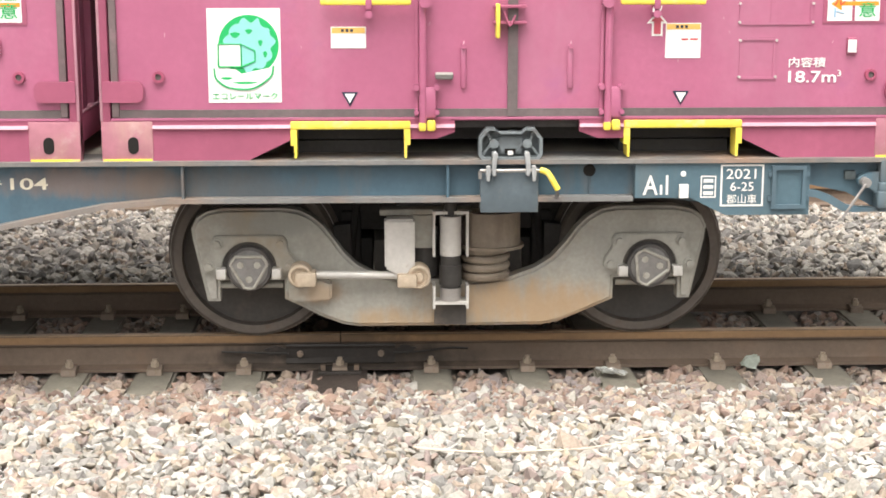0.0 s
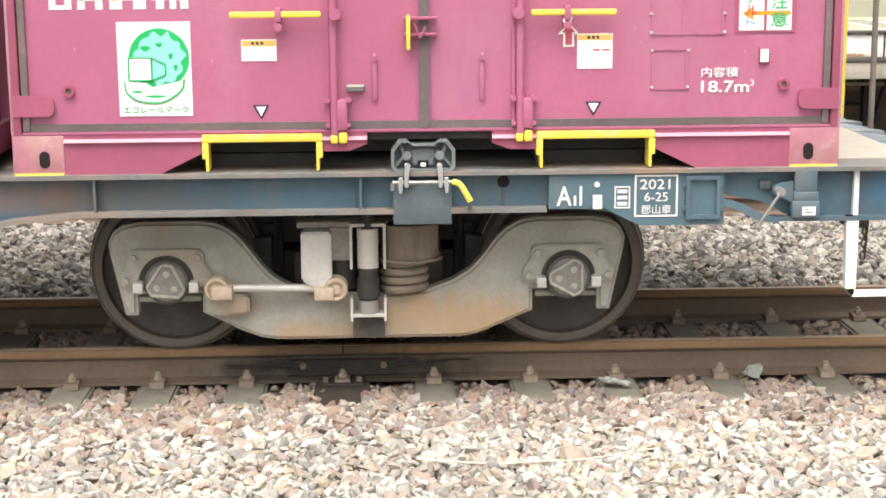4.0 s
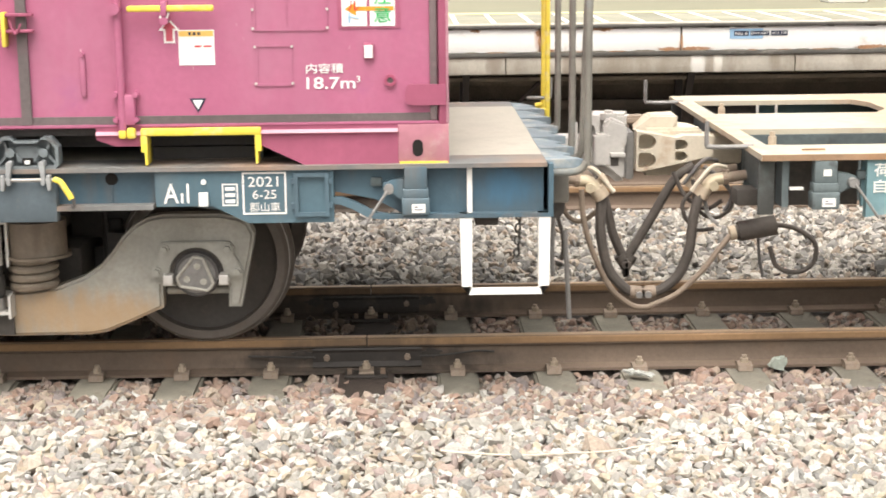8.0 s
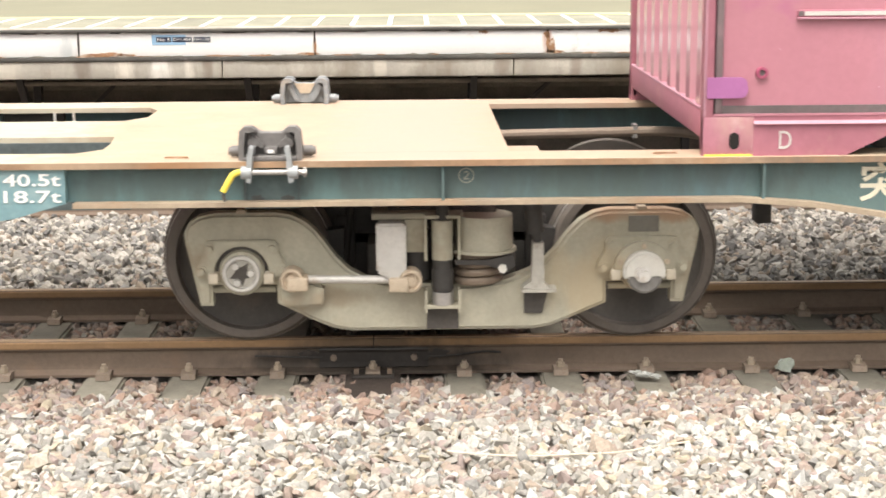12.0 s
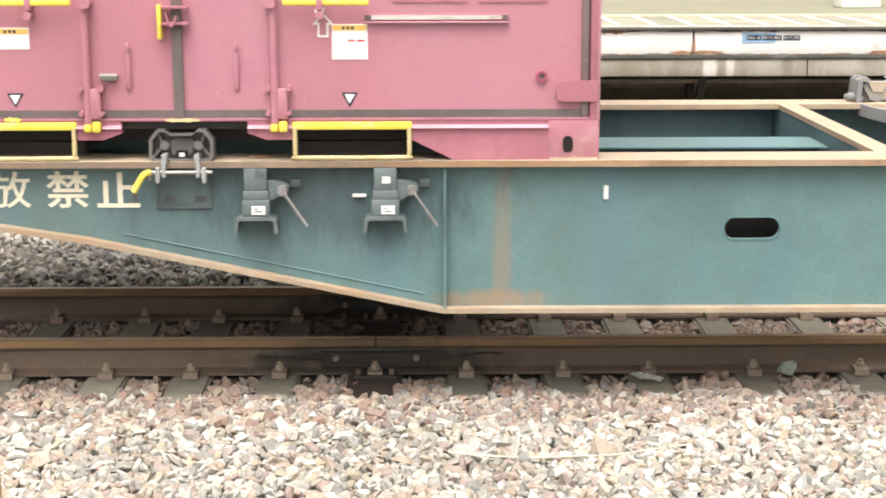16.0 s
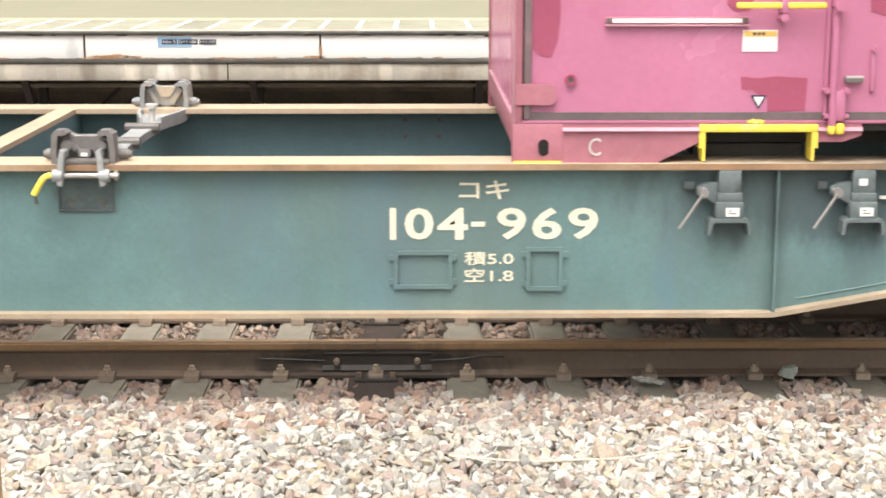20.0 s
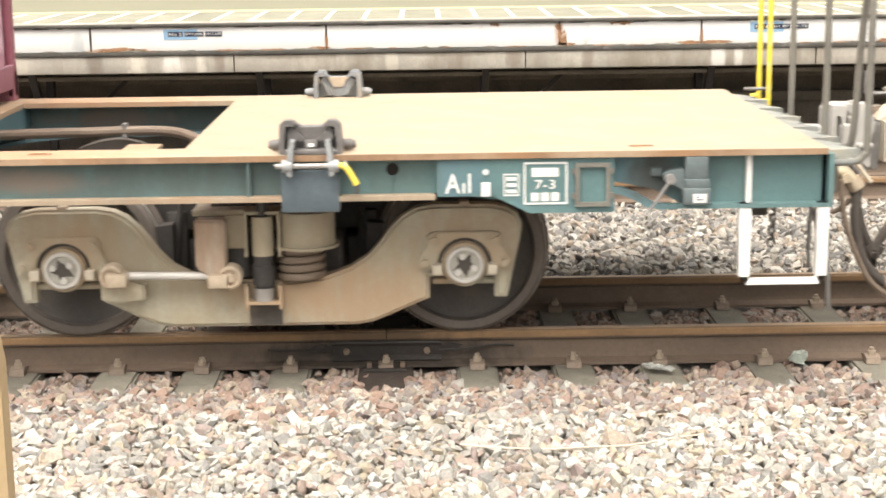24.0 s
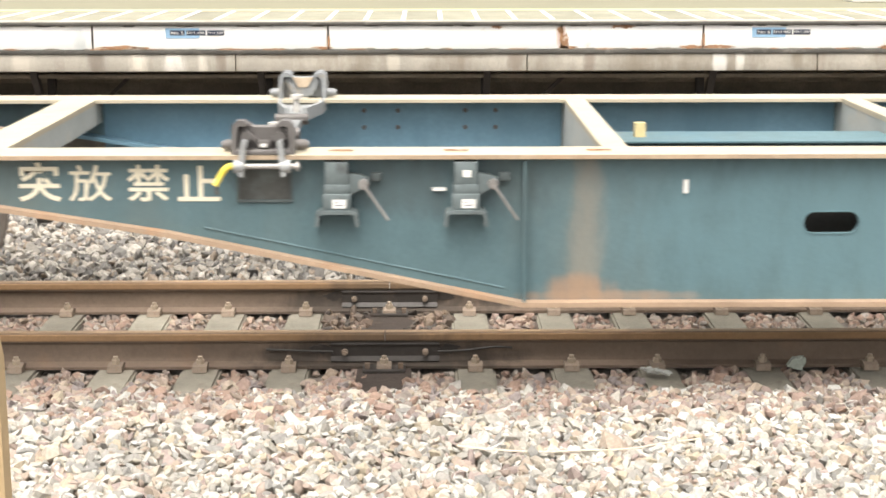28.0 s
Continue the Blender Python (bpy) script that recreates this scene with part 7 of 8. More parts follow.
def end_deck_fittings(w, k):
    """Brakeman's end: serrated step plates, grab posts, white stirrup, date plates."""
    yi = YD - 0.02
    for y0 in (-1.19, -0.80, -0.40, 0.0, 0.40, 0.80):
        bm = B()
        prism(bm, [(9.57, y0), (9.74, y0 + 0.02), (9.66, y0 + 0.16), (9.70, y0 + 0.19), (9.62, y0 + 0.34), (9.57, y0 + 0.38)], 0.925, 0.965, "z")
        part("step_tooth", bm, "tooth_" + ("a" if k == "a" else "b"), w, "serrated edge of the end platform")
    for x, y, z0 in ((9.765, 1.18, 0.945), (9.762, 0.90, 0.945)):
        bm = B()
        tube(bm, [(x - 0.05, y, z0), (x - 0.01, y, z0 + 0.01), (x, y, z0 + 0.05), (x, y, 2.0)], 0.0155, 10, 3)
        part("grab_post", bm, "yellow", w, "yellow upright grab bar")
    for pts in ([(9.60, 0.36, 0.90), (9.70, 0.36, 0.90), (9.755, 0.36, 0.93), (9.77, 0.36, 1.0), (9.77, 0.36, 2.0)], [(9.62, -0.38, 0.90), (9.74, -0.38, 0.905), (9.77, -0.38, 0.94), (9.77, -0.38, 2.0)]):
        bm = B()
        tube(bm, pts, 0.017, 10, 3)
        part("grab_post", bm, "post_grey", w, "grey-brown upright grab post")
    # bent hoop of the near corner, its outer leg carried down and in under the deck
    bm = B()
    tube(bm, [(9.73, -0.92, 0.93), (9.757, -0.95, 1.0), (9.765, -1.0, 1.4), (9.768, -1.07, 1.68), (9.768, -1.12, 1.735), (9.765, -1.17, 1.70), (9.76, -1.19, 1.55), (9.757, -1.19, 1.0), (9.75, -1.19, 0.95), (9.71, -1.19, 0.912), (9.60, -1.18, 0.905)], 0.0165, 10, 4)
    part("corner_hoop", bm, "post_grey", w, "bent grey-blue grab hoop at the corner")
    bm = B()
    tube(bm, [(9.66, 1.10, 1.0), (9.78, 1.10, 1.0), (9.80, 1.10, 1.02), (9.80, 1.10, 1.12)], 0.010, 8, 3)
    part("uncoupling_handle", bm, "iron_lit", w, "bent uncoupling handle")
    bm = B()
    box(bm, 8.94, 9.60, -YD + 0.01, -YW, 0.716, 0.735)
    box(bm, 9.578, 9.60, -YD + 0.01, -YW, 0.735, 0.955)
    part("end_rim", bm, "paint_" + k, w, "raised rim round the end panel")
    # white stirrup step
    bm = B()
    for pts in ([(9.180, 0.735), (9.236, 0.735), (9.234, 0.40), (9.218, 0.362), (9.187, 0.40)], [(9.533, 0.735), (9.588, 0.735), (9.582, 0.40), (9.552, 0.362), (9.535, 0.40)],
                [(9.187, 0.40), (9.218, 0.362), (9.552, 0.362), (9.582, 0.40), (9.545, 0.40), (9.533, 0.386), (9.237, 0.386), (9.225, 0.40)]):
        prism(bm, pts, -YW - 0.055, -YW - 0.01, "y")
    part("stirrup_step", bm, "white", w, "white painted stirrup step")
    bm = B()
    box(bm, 9.215, 9.238, -YW - 0.03, -YW, 0.715, 0.955)
    part("grab_strip", bm, "white", w, "white upright strip")
    # date and mark plate
    bm = B()
    prism(bm, [(7.83, 0.95), (8.62, 0.95), (8.62, 0.705), (8.24, 0.705), (8.08, 0.785), (7.83, 0.785)], -YW - 0.05, -YW - 0.001, "y")
    pl = part("data_plate", bm, "plate_a" if k == "a" else "paint_" + k, w, "plate with white lettering and a date box")
    y = -YW - 0.0515
    lettering("mark_letter", "A", 7.865, 0.80, 0.088, y, "white", pl, 0.068, bold=0.01)
    for bx, bh in ((7.942, 0.045), (7.968, 0.088)):
        part("mark_stroke", plate(B(), bx, bx + 0.011, 0.80, 0.80 + bh, y, 0.002), "white", pl)
    bm = B()
    plate(bm, 8.025, 8.065, 0.79, 0.85, y - 0.015, 0.02)
    cyl(bm, (8.045, y - 0.012, 0.895), (8.045, y, 0.895), 0.012, 12)
    parts("tag_holder", bm, "white", pl, "small white tag holder")
    bm = B()
    frame_of(bm, 8.125, 8.195, 0.785, 0.885, y, 0.006, 0.002)
    sb = part("small_date_box", bm, "white", pl, "small white box with unreadable lines")
    for i in range(3):
        part("date_bar", plate(B(), 8.138, 8.182, 0.798 + i * 0.028, 0.814 + i * 0.028, y, 0.002), "white", sb)
    bm = B()
    frame_of(bm, 8.215, 8.41, 0.745, 0.935, y, 0.008, 0.002)
    part("date_box", bm, "white", pl, "white outlined date box")
    if k == "a":
        lettering("date_figure", "2021", 8.24, 0.87, 0.045, y, "white", pl, 0.135)
        lettering("date_figure", "6-25", 8.26, 0.815, 0.04, y, "white", pl, 0.105)
    else:
        bm = B()
        plate(bm, 8.25, 8.37, 0.87, 0.91, y, 0.002)
        part("date_bar", bm, "white", pl)
        lettering("date_figure", "7-3", 8.265, 0.815, 0.04, y, "white", pl, 0.09)
    if k == "a":
        lettering("depot_letter", "郡山車", 8.245, 0.757, 0.042, y, "white", pl, 0.135)
    else:
        for i in range(3):
            part("depot_bar", plate(B(), 8.248 + i * 0.045, 8.282 + i * 0.045, 0.76, 0.798, y, 0.002), "white", pl)
    bm = B()
    frame_of(bm, 8.445, 8.60, 0.735, 0.93, y, 0.018, 0.018)
    for fx in (8.43, 8.595):
        for fz in (0.77, 0.88):
            box(bm, fx, fx + 0.02, y - 0.012, y, fz, fz + 0.025)
    part("card_holder", bm, "post_grey" if k == "b" else "paint_" + k, pl, "empty raised card holder")
    bm = B()
    prism(bm, [(8.60, 0.818), (8.655, 0.814), (8.72, 0.790), (8.80, 0.745), (8.86, 0.735), (8.95, 0.735), (8.95, 0.716), (8.83, 0.712), (8.77, 0.722), (8.70, 0.762), (8.65, 0.782), (8.60, 0.788)], -YW - 0.045, -YW - 0.002, "y")
    part("lever_guard", bm, "paint_" + k, w, "curved guard strip under the lever")
    bm = B()
    box(bm, 9.26, 9.37, -0.98, -0.84, 0.63, 0.745, 0.012)
    part("buffer_bracket", bm, "under", w, "dark bracket behind the step")
    for j in range(11):
        bm = B()
        a = j % 2 * math.pi / 2
        zc = 0.715 - j * 0.031
        xo = 9.505 + (0.004 if j % 2 else -0.004) - 0.0016 * j
        tube(bm, [(xo + 0.013 * math.cos(q) * math.cos(a), -0.52 + 0.013 * math.cos(q) * math.sin(a), zc + 0.022 * math.sin(q)) for q in [i * math.pi / 4 for i in range(9)]], 0.0055, 6, 1)
        part("chain_link", bm, "iron", w, "rusty chain link")


def web_lettering(w, k, number):
    y = -YW - 0.0005
    for i, ch in enumerate("突放禁止"):
        lettering("warning_letter", ch, (-5.075, -4.85, -4.59, -4.365)[i], 0.768, (0.178, 0.165, 0.165, 0.160)[i], y, "cream", w, 0.19, "cream painted warning character", bold=0.016 if i != 1 else 0.006)
    lettering("type_letter", "形式コキ", 4.745, 0.835, 0.05, y, "cream", w, 0.265)
    lettering("type_figure", "104", 5.048, 0.832, 0.052, y, "cream", w, 0.165, bold=0.012)
    bm = B()
    prism(bm, [(4.48 + 0.128 * math.cos(t), 0.85 + 0.055 * math.sin(t)) for t in [2 * math.pi * i / 36 for i in range(36)]], -YW - 0.004, -YW - 0.0005, "y")
    mp = part("maker_plate", bm, "paint_" + k, w, "dark oval maker's plate")
    bm = B()
    tube(bm, [(4.48 + 0.124 * math.cos(t), -YW - 0.005, 0.85 + 0.051 * math.sin(t)) for t in [2 * math.pi * i / 36 for i in range(37)]], 0.004, 6, 0)
    part("plate_rim", bm, "grime", mp)
    # oval hole: dark recess with a rolled rim
    bm = B()
    slot_ring(bm, -1.42, 0.662, 0.130, 0.054, -YW - 0.004, -YW + 0.022, 0.005, 28)
    part("oval_rim", bm, "paint_" + k, w)
    bm = B()
    plate(bm, -2.095, -2.075, 0.80, 0.86, y, 0.012)
    part("hook", bm, "white", w, "small pale hook")
    bm = B()
    lathe(bm, [(0.0, -YW - 0.003), (0.028, -YW - 0.003), (0.028, -YW - 0.0004), (0.0, -YW - 0.0004)], 7.63, 0.905, 20)
    hl = part("drain_hole", bm, "hole", w, "round dark hole in the web")
    bm = B()
    cyl(bm, (7.63, -YW - 0.006, 0.878), (7.628, -YW - 0.006, 0.80), 0.005, 8)
    part("drain_lip", bm, "paint_" + k, hl)
    if number:
        lettering("class_letter", "コキ", 1.46, 0.815, 0.085, y, "cream", w, 0.225, "cream class lettering", bold=0.012)
        part("number_figure", plate(B(), 1.148, 1.176, 0.63, 0.775, y, 0.0015), "cream", w, "large cream wagon number")
        for ch, x0, x1 in zip(number[1:], (1.215, 1.362, 1.515, 1.632, 1.79, 1.953), (1.345, 1.50, 1.577, 1.762, 1.922, 2.088)):
            lettering("number_figure", ch, x0, 0.63 if ch != "-" else 0.69, 0.145 if ch != "-" else 0.022, y, "cream", w, x1 - x0, "large cream wagon number", bold=0.02)
        for txt, z in (("積5.0", 0.512), ("空1.8", 0.435)):
            lettering("brake_figure", txt, 1.485, z, 0.062, y, "cream", w, 0.222, bold=0.008)
        for x0, x1, z0, z1 in ((1.165, 1.43, 0.405, 0.58), (1.765, 1.93, 0.395, 0.595)):
            bm = B()
            frame_of(bm, x0, x1, z0, z1, y, 0.018, 0.016)
            for fz in (z0 + 0.02, z1 - 0.045):
                box(bm, x0 - 0.02, x0, y - 0.012, y, fz, fz + 0.025)
                box(bm, x1, x1 + 0.02, y - 0.012, y, fz, fz + 0.025)
            part("card_holder", bm, "paint_" + k, w, "empty raised card holder")


def load_sign(w, k):
    bm = B()
    prism(bm, [(-9.13, 0.952), (-8.632, 0.952), (-8.632, 0.80), (-8.86, 0.735), (-9.13, 0.69)], -YW - 0.05, -YW - 0.001, "y")
    s = part("load_plate", bm, "sign_teal" if k != "c" else "paint_c", w, "plate with white load figures")
    y = -YW - 0.0515
    up = 0.010 if k == "c" else 0.0
    for txt, z in (("40.5t", 0.88), ("18.7t", 0.805)):
        lettering("load_figure", txt, -8.905, z + up, 0.055, y, "white", s, 0.255, bold=0.012)
    for txt, z in (("荷重", 0.878), ("自重", 0.803)):
        lettering("load_word", txt, -9.10, z + up, 0.06, y, "white", s, 0.155, bold=0.008)
    lettering("side_mark", "②", -6.885 if k != "c" else -8.0, 0.868, 0.07, -YW - 0.0005, "cream_dim", w, 0.07)


def wagon(i, k, number, label, cap, end_post=True):
    w = base("container_wagon", pose(13.44 + PITCH * (i - 2), YC, 0), label, "railway wagon", "container wagons")
    for s in (-1, 1):
        side_sill(w, s, k)
    deck(w, k)
    for j, x in enumerate(FASTS):
        for s in (-1, 1):
            container_clamp(w, x, s, k, cross=j in (1, 2, 3))
    hand_valve(w, -9.32, 1, k, foot=False)
    hand_valve(w, -3.65, 1, k, tag=False)
    hand_valve(w, -3.075, 1, k)
    hand_valve(w, 2.665, -1, k, tag=False)
    hand_valve(w, 3.265, -1, k)
    hand_valve(w, 8.985, -1, k, tag=False, foot=False)
    turns = {"a": (0, 0, 0, 24), "b": (-46, 0, -42, 12), "c": (30, 50, 0, 0)}[k]
    wheels = bogie(w, BOGIES[0], k, cap, True, k == "b", turns[:2]) + bogie(w, BOGIES[1], k, cap, turns=turns[2:])
    coupler(w, 1, "grey_iron", k)
    coupler(w, -1, "cream_iron", k)
    hoses(w, 1, k)
    hoses(w, -1, k)
    end_deck_fittings(w, k)
    load_sign(w, k)
    web_lettering(w, k, number)
    return w, wheels


WAGONS = [
    wagon(1, "a", "", "clean grey-blue container wagon carrying magenta boxes", "tri"),
    wagon(2, "b", "104-969", "weathered green-blue container wagon with rust-dusted frame", "round"),
    wagon(3, "c", "", "empty faded blue container wagon with cream dusty deck", "tri"),
]


# ---- containers ----
def container(x, k, label, body, trim, seal_pin="yellow", eco=False, volume=False, strips=False, patches=False, loop=False, chalk=""):
    """Twelve-foot box with side doors; x is its middle along the train at rest."""
    foot = DECK[k] - 0.018
    c = base("freight_container", pose(x, YC, foot), label, "container", "containers")
    H, LX, LY = 2.5, 1.836, 1.225
    z = lambda v: v - 0.965 + 0.02 * min(1, max(0, (v - 1.0) / 0.05))     # heights as on an unloaded wagon, over the foot
    o = -7.30                          # features are listed about the box middle
    X = lambda v: v + o
    yf = -LY
    bm = B()
    box(bm, -LX + 0.05, LX - 0.05, -LY + 0.022, LY - 0.022, z(1.15), H - 0.03)
    part("body", bm, body, c, "painted steel box body")
    bm = B()
    box(bm, -LX, LX, -LY, LY, H - 0.05, H, 0.01)
    part("roof", bm, body, c)
    # corner posts
    for sx in (-1, 1):
        for sy in (-1, 1):
            bm = B()
            xs = sorted((sx * LX, sx * (LX - 0.045)))
            ys = sorted((sy * LY, sy * (LY - 0.09)))
            box(bm, *xs, *ys, z(1.0), H - 0.05, 0.012)
            part("corner_post", bm, trim, c)
            if sy < 0:
                bm = B()
                xs = sorted((sx * (LX - 0.05), sx * (LX - 0.082)))
                box(bm, *xs, -LY + 0.003, -LY + 0.03, z(1.155), H - 0.06, 0.006)
                part("gutter", bm, "seal_dusty", c, "grey weather strip beside the corner post")
                bm = B()
                xs = sorted((sx * (LX + 0.0015), sx * (LX - 0.011)))
                box(bm, *xs, -LY - 0.002, -LY + 0.012, z(1.14), H - 0.05, 0.003)
                part("post_edge", bm, "lip_pale", c, "worn pale edge of the corner post")
                # bracket plate and blind bolt
                bm = B()
                za, zb, xo, xi = z(1.222), z(1.314), LX - 0.012, LX - 0.192
                prism(bm, [(sx * xo, za), (sx * xo, zb), (sx * (xi + 0.025), zb), (sx * (xi + 0.008), zb - 0.010), (sx * xi, zb - 0.028), (sx * xi, za + 0.028), (sx * (xi + 0.008), za + 0.010), (sx * (xi + 0.025), za)], -LY - 0.008, -LY + 0.012, "y")
                part("bracket_plate", bm, "lilac_trim" if chalk == "D" and sx < 0 else trim, c, "round-ended bracket plate")
                bm = B()
                cx = sx * (LX - 0.257)
                lathe(bm, [(0.026, -LY + 0.004), (0.026, -LY + 0.024), (0.014, -LY + 0.024), (0.014, -LY + 0.004)], cx, z(1.332), 16)
                part("socket_ring", bm, "patch", c, "dark grimy socket rim")
                bm = B()
                cyl(bm, (cx, -LY + 0.012, z(1.332)), (cx, -LY + 0.022, z(1.332)), 0.0145, 12)
                part("socket_hole", bm, "seal", c, "dark socket hole")
    # end walls with ribs
    n = 8
    for sx in (-1, 1):
        bm = B()
        pts = []
        for i in range(n):
            y = -LY + 0.10 + i * (2 * LY - 0.2) / n
            d = (2 * LY - 0.2) / n
            pts += [(y, 0.0), (y + d * 0.13, 0.038), (y + d * 0.50, 0.038), (y + d * 0.63, 0.0)]
        pts = [(sx * (LX - 0.045 + q), p) for p, q in pts]
        a0 = [(sx * (LX - 0.06), -LY + 0.1)]
        b0 = [(sx * (LX - 0.06), LY - 0.1)]
        prism(bm, a0 + pts + b0, z(1.16), H - 0.08, "z")
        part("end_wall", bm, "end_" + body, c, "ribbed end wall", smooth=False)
        bm = B()
        xs = sorted((sx * LX, sx * (LX - 0.06)))
        box(bm, *xs, -LY + 0.09, LY - 0.09, z(1.04), z(1.17), 0.01)
        part("end_rail", bm, trim, c)
        bm = B()
        xs = sorted((sx * (LX + 0.003), sx * (LX - 0.03)))
        box(bm, *xs, -LY + 0.09, LY - 0.09, z(1.165), z(1.176), 0.003)
        part("end_lip", bm, "lip_pale", c, "pale lip of the end wall")
    # bottom side rails with fork pockets and the clamp recess
    low = [(5.465, 0.966), (6.075, 0.966), (6.295, 1.052), (6.295, 1.10), (6.825, 1.10), (6.825, 1.055), (6.94, 1.055), (7.022, 1.085), (7.022, 1.137),
           (7.578, 1.137), (7.578, 1.085), (7.66, 1.055), (7.775, 1.055), (7.775, 1.10), (8.305, 1.10), (8.305, 1.052), (8.525, 0.966), (9.135, 0.966)]
    for sy in (-1, 1):
        ys = sorted((sy * (LY - 0.045), sy * (LY - 0.004)))
        bm = B()
        prism(bm, [(X(a), z(b)) for a, b in low] + [(X(9.135), z(1.142)), (X(5.465), z(1.142))], *ys, "y")
        part("bottom_rail", bm, trim, c, "lower side rail")
        bm = B()
        ys = sorted((sy * (LY - 0.05), sy * LY))
        box(bm, -LX + 0.045, LX - 0.045, *ys, z(1.142), z(1.152))
        part("rail_lip", bm, body, c)
        ys = sorted((sy * (LY - 0.06), sy * (LY - 0.012)))
        bm = B()
        box(bm, -LX + 0.05, LX - 0.05, *ys, z(1.152), z(1.187))
        part("door_seal", bm, "seal", c, "dark rubber seal along the door foot")
    # worn sill lip and foot edge, the light they catch put into the colour
    for a0, a1 in ((5.69, 6.295), (6.825, 7.022), (7.578, 7.775), (8.305, 8.91)):
        bm = B()
        prism(bm, [(-LY - 0.012, z(1.106)), (-LY - 0.010, z(1.110)), (-LY + 0.004, z(1.121)), (-LY + 0.012, z(1.121)), (-LY + 0.012, z(1.106))], X(a0), X(a1), "x")
        part("sill_lip", bm, "lip_pale", c, "worn pale sill edge with a highlight in its colour")
    for a0, a1 in ((5.69, 6.07), (8.53, 8.91)):
        bm = B()
        box(bm, X(a0), X(a1), -LY - 0.006, -LY + 0.01, z(0.967), z(0.974))
        part("foot_edge", bm, "lip_pale", c)
    bm = B()
    box(bm, -LX + 0.06, LX - 0.06, -LY + 0.05, LY - 0.05, z(1.10), z(1.15))
    part("underframe", bm, "black", c, "black underframe")
    bm = B()
    box(bm, -1.15, 1.15, -LY + 0.25, LY - 0.25, z(1.03), z(1.098))
    part("floor_bearer", bm, "black", c)
    # black boxes added inside the pockets, giving their shade as colour
    for px in (-0.74, 0.74):
        bm = B()
        box(bm, px - 0.25, px + 0.25, -1.0, 1.0, z(0.985), z(1.028))
        part("fork_pocket", bm, "black", c)
    for a0, a1 in ((6.295, 6.825), (7.775, 8.305)):
        for sy in (-1, 1):
            ya = sy * (LY - 0.03)
            bm = B()
            ys = sorted((sy * (LY + 0.010), sy * (LY - 0.10)))
            box(bm, X(a0), X(a1), *ys, z(1.10), z(1.135), 0.006)
            pk = part("fork_pocket", bm, "yellow", c, "chipped yellow fork pocket rim")
            for u, v in () if loop else ((X(a0), 1), (X(a1), -1)):
                bm = B()
                prism(bm, [(u, z(1.10)), (u + v * 0.028, z(1.10)), (u + v * 0.027, z(0.992)), (u + v * 0.016, z(0.992)), (u + v * 0.015, z(1.035)), (u, z(1.035))], *ys, "y")
                part("pocket_leg", bm, "yellow", pk)
            if loop:
                bm = B()
                yb = sy * (LY + 0.006)
                tube(bm, [(X(a0) + 0.012, yb, z(1.11)), (X(a0) + 0.012, yb, z(1.02)), (X(a0) + 0.016, yb, z(1.003)), (X(a0) + 0.035, yb, z(0.996)), (X(a1) - 0.035, yb, z(0.996)), (X(a1) - 0.016, yb, z(1.003)), (X(a1) - 0.012, yb, z(1.02)), (X(a1) - 0.012, yb, z(1.11))], 0.010, 8, 2)
                part("pocket_strap", bm, "strap", pk, "tan-yellow strap closing the pocket")
    # corner castings: oval hole, yellow foot
    for sx in (-1, 1):
        bm = B()
        xs = sorted((sx * LX, sx * (LX - 0.225)))
        box(bm, *xs, -LY - 0.001, -LY + 0.06, z(0.968), z(1.138), 0.004)
        cc = part("corner_casting", bm, "casting_worn" if body != "pink_lilac" else trim, c, "scuffed corner casting")
        bm = B()
        pts = []
        for i in range(20):
            t = 2 * math.pi * i / 20
            pts.append((sx * (LX - 0.139) + 0.0235 * math.cos(t), z(1.037) + (0.014 if math.sin(t) > 0 else -0.014) + 0.0235 * math.sin(t)))
        prism(bm, pts, -LY - 0.0035, -LY, "y")
        part("casting_hole", bm, "hole", cc, "dark oval lifting hole")
        bm = B()
        xs = sorted((sx * (LX - 0.005), sx * (LX - 0.22)))
        box(bm, *xs, -LY - 0.005, -LY + 0.02, z(0.9665), z(0.992))
        part("foot_strip", bm, "yellow" if not loop or sx < 0 else "tan_iron", cc, "chipped yellow foot")
        bm = B()
        xs = sorted((sx * LX, sx * (LX - 0.225)))
        box(bm, *xs, LY - 0.09, LY, z(0.968), z(1.138), 0.004)
        part("corner_casting", bm, trim, c)
    # doors: middle seal, locking rods, handles
    bm = B()
    box(bm, X(7.278) - 0.022, X(7.278) + 0.022, -LY + 0.002, -LY + 0.03, z(1.155), H - 0.06)
    part("door_gap_seal", bm, "seal", c, "dark seal between the two doors")
    for s, xr in ((-1, 6.880), (1, 7.700)):
        bm = B()
        cyl(bm, (X(xr), -LY - 0.012, z(1.13)), (X(xr), -LY - 0.012, H - 0.1), 0.017, 10)
        box(bm, X(xr) - 0.035, X(xr) - 0.020, -LY + 0.004, -LY + 0.025, z(1.155), H - 0.06)
        rod = part("locking_rod", bm, body, c, "upright door locking rod")
        bm = B()
        box(bm, X(xr) - 0.012, X(xr) + 0.058, -LY - 0.02, -LY + 0.02, z(1.15), z(1.285), 0.006)
        for dx in (-0.028, 0.062):
            cyl(bm, (X(xr) + dx, -LY - 0.03, z(1.285)), (X(xr) + dx, -LY + 0.02, z(1.285)), 0.014, 8)
            cyl(bm, (X(xr) + dx, -LY - 0.03, z(1.175)), (X(xr) + dx, -LY + 0.02, z(1.175)), 0.011, 8)
        part("rod_bracket", bm, body, rod)
        bm = B()
        box(bm, X(xr) - 0.018, X(xr) + 0.014, -LY - 0.03, -LY, z(1.092), z(1.13), 0.008)
        box(bm, X(xr) + 0.018, X(xr) + 0.056, -LY - 0.034, -LY, z(1.092), z(1.14), 0.01)
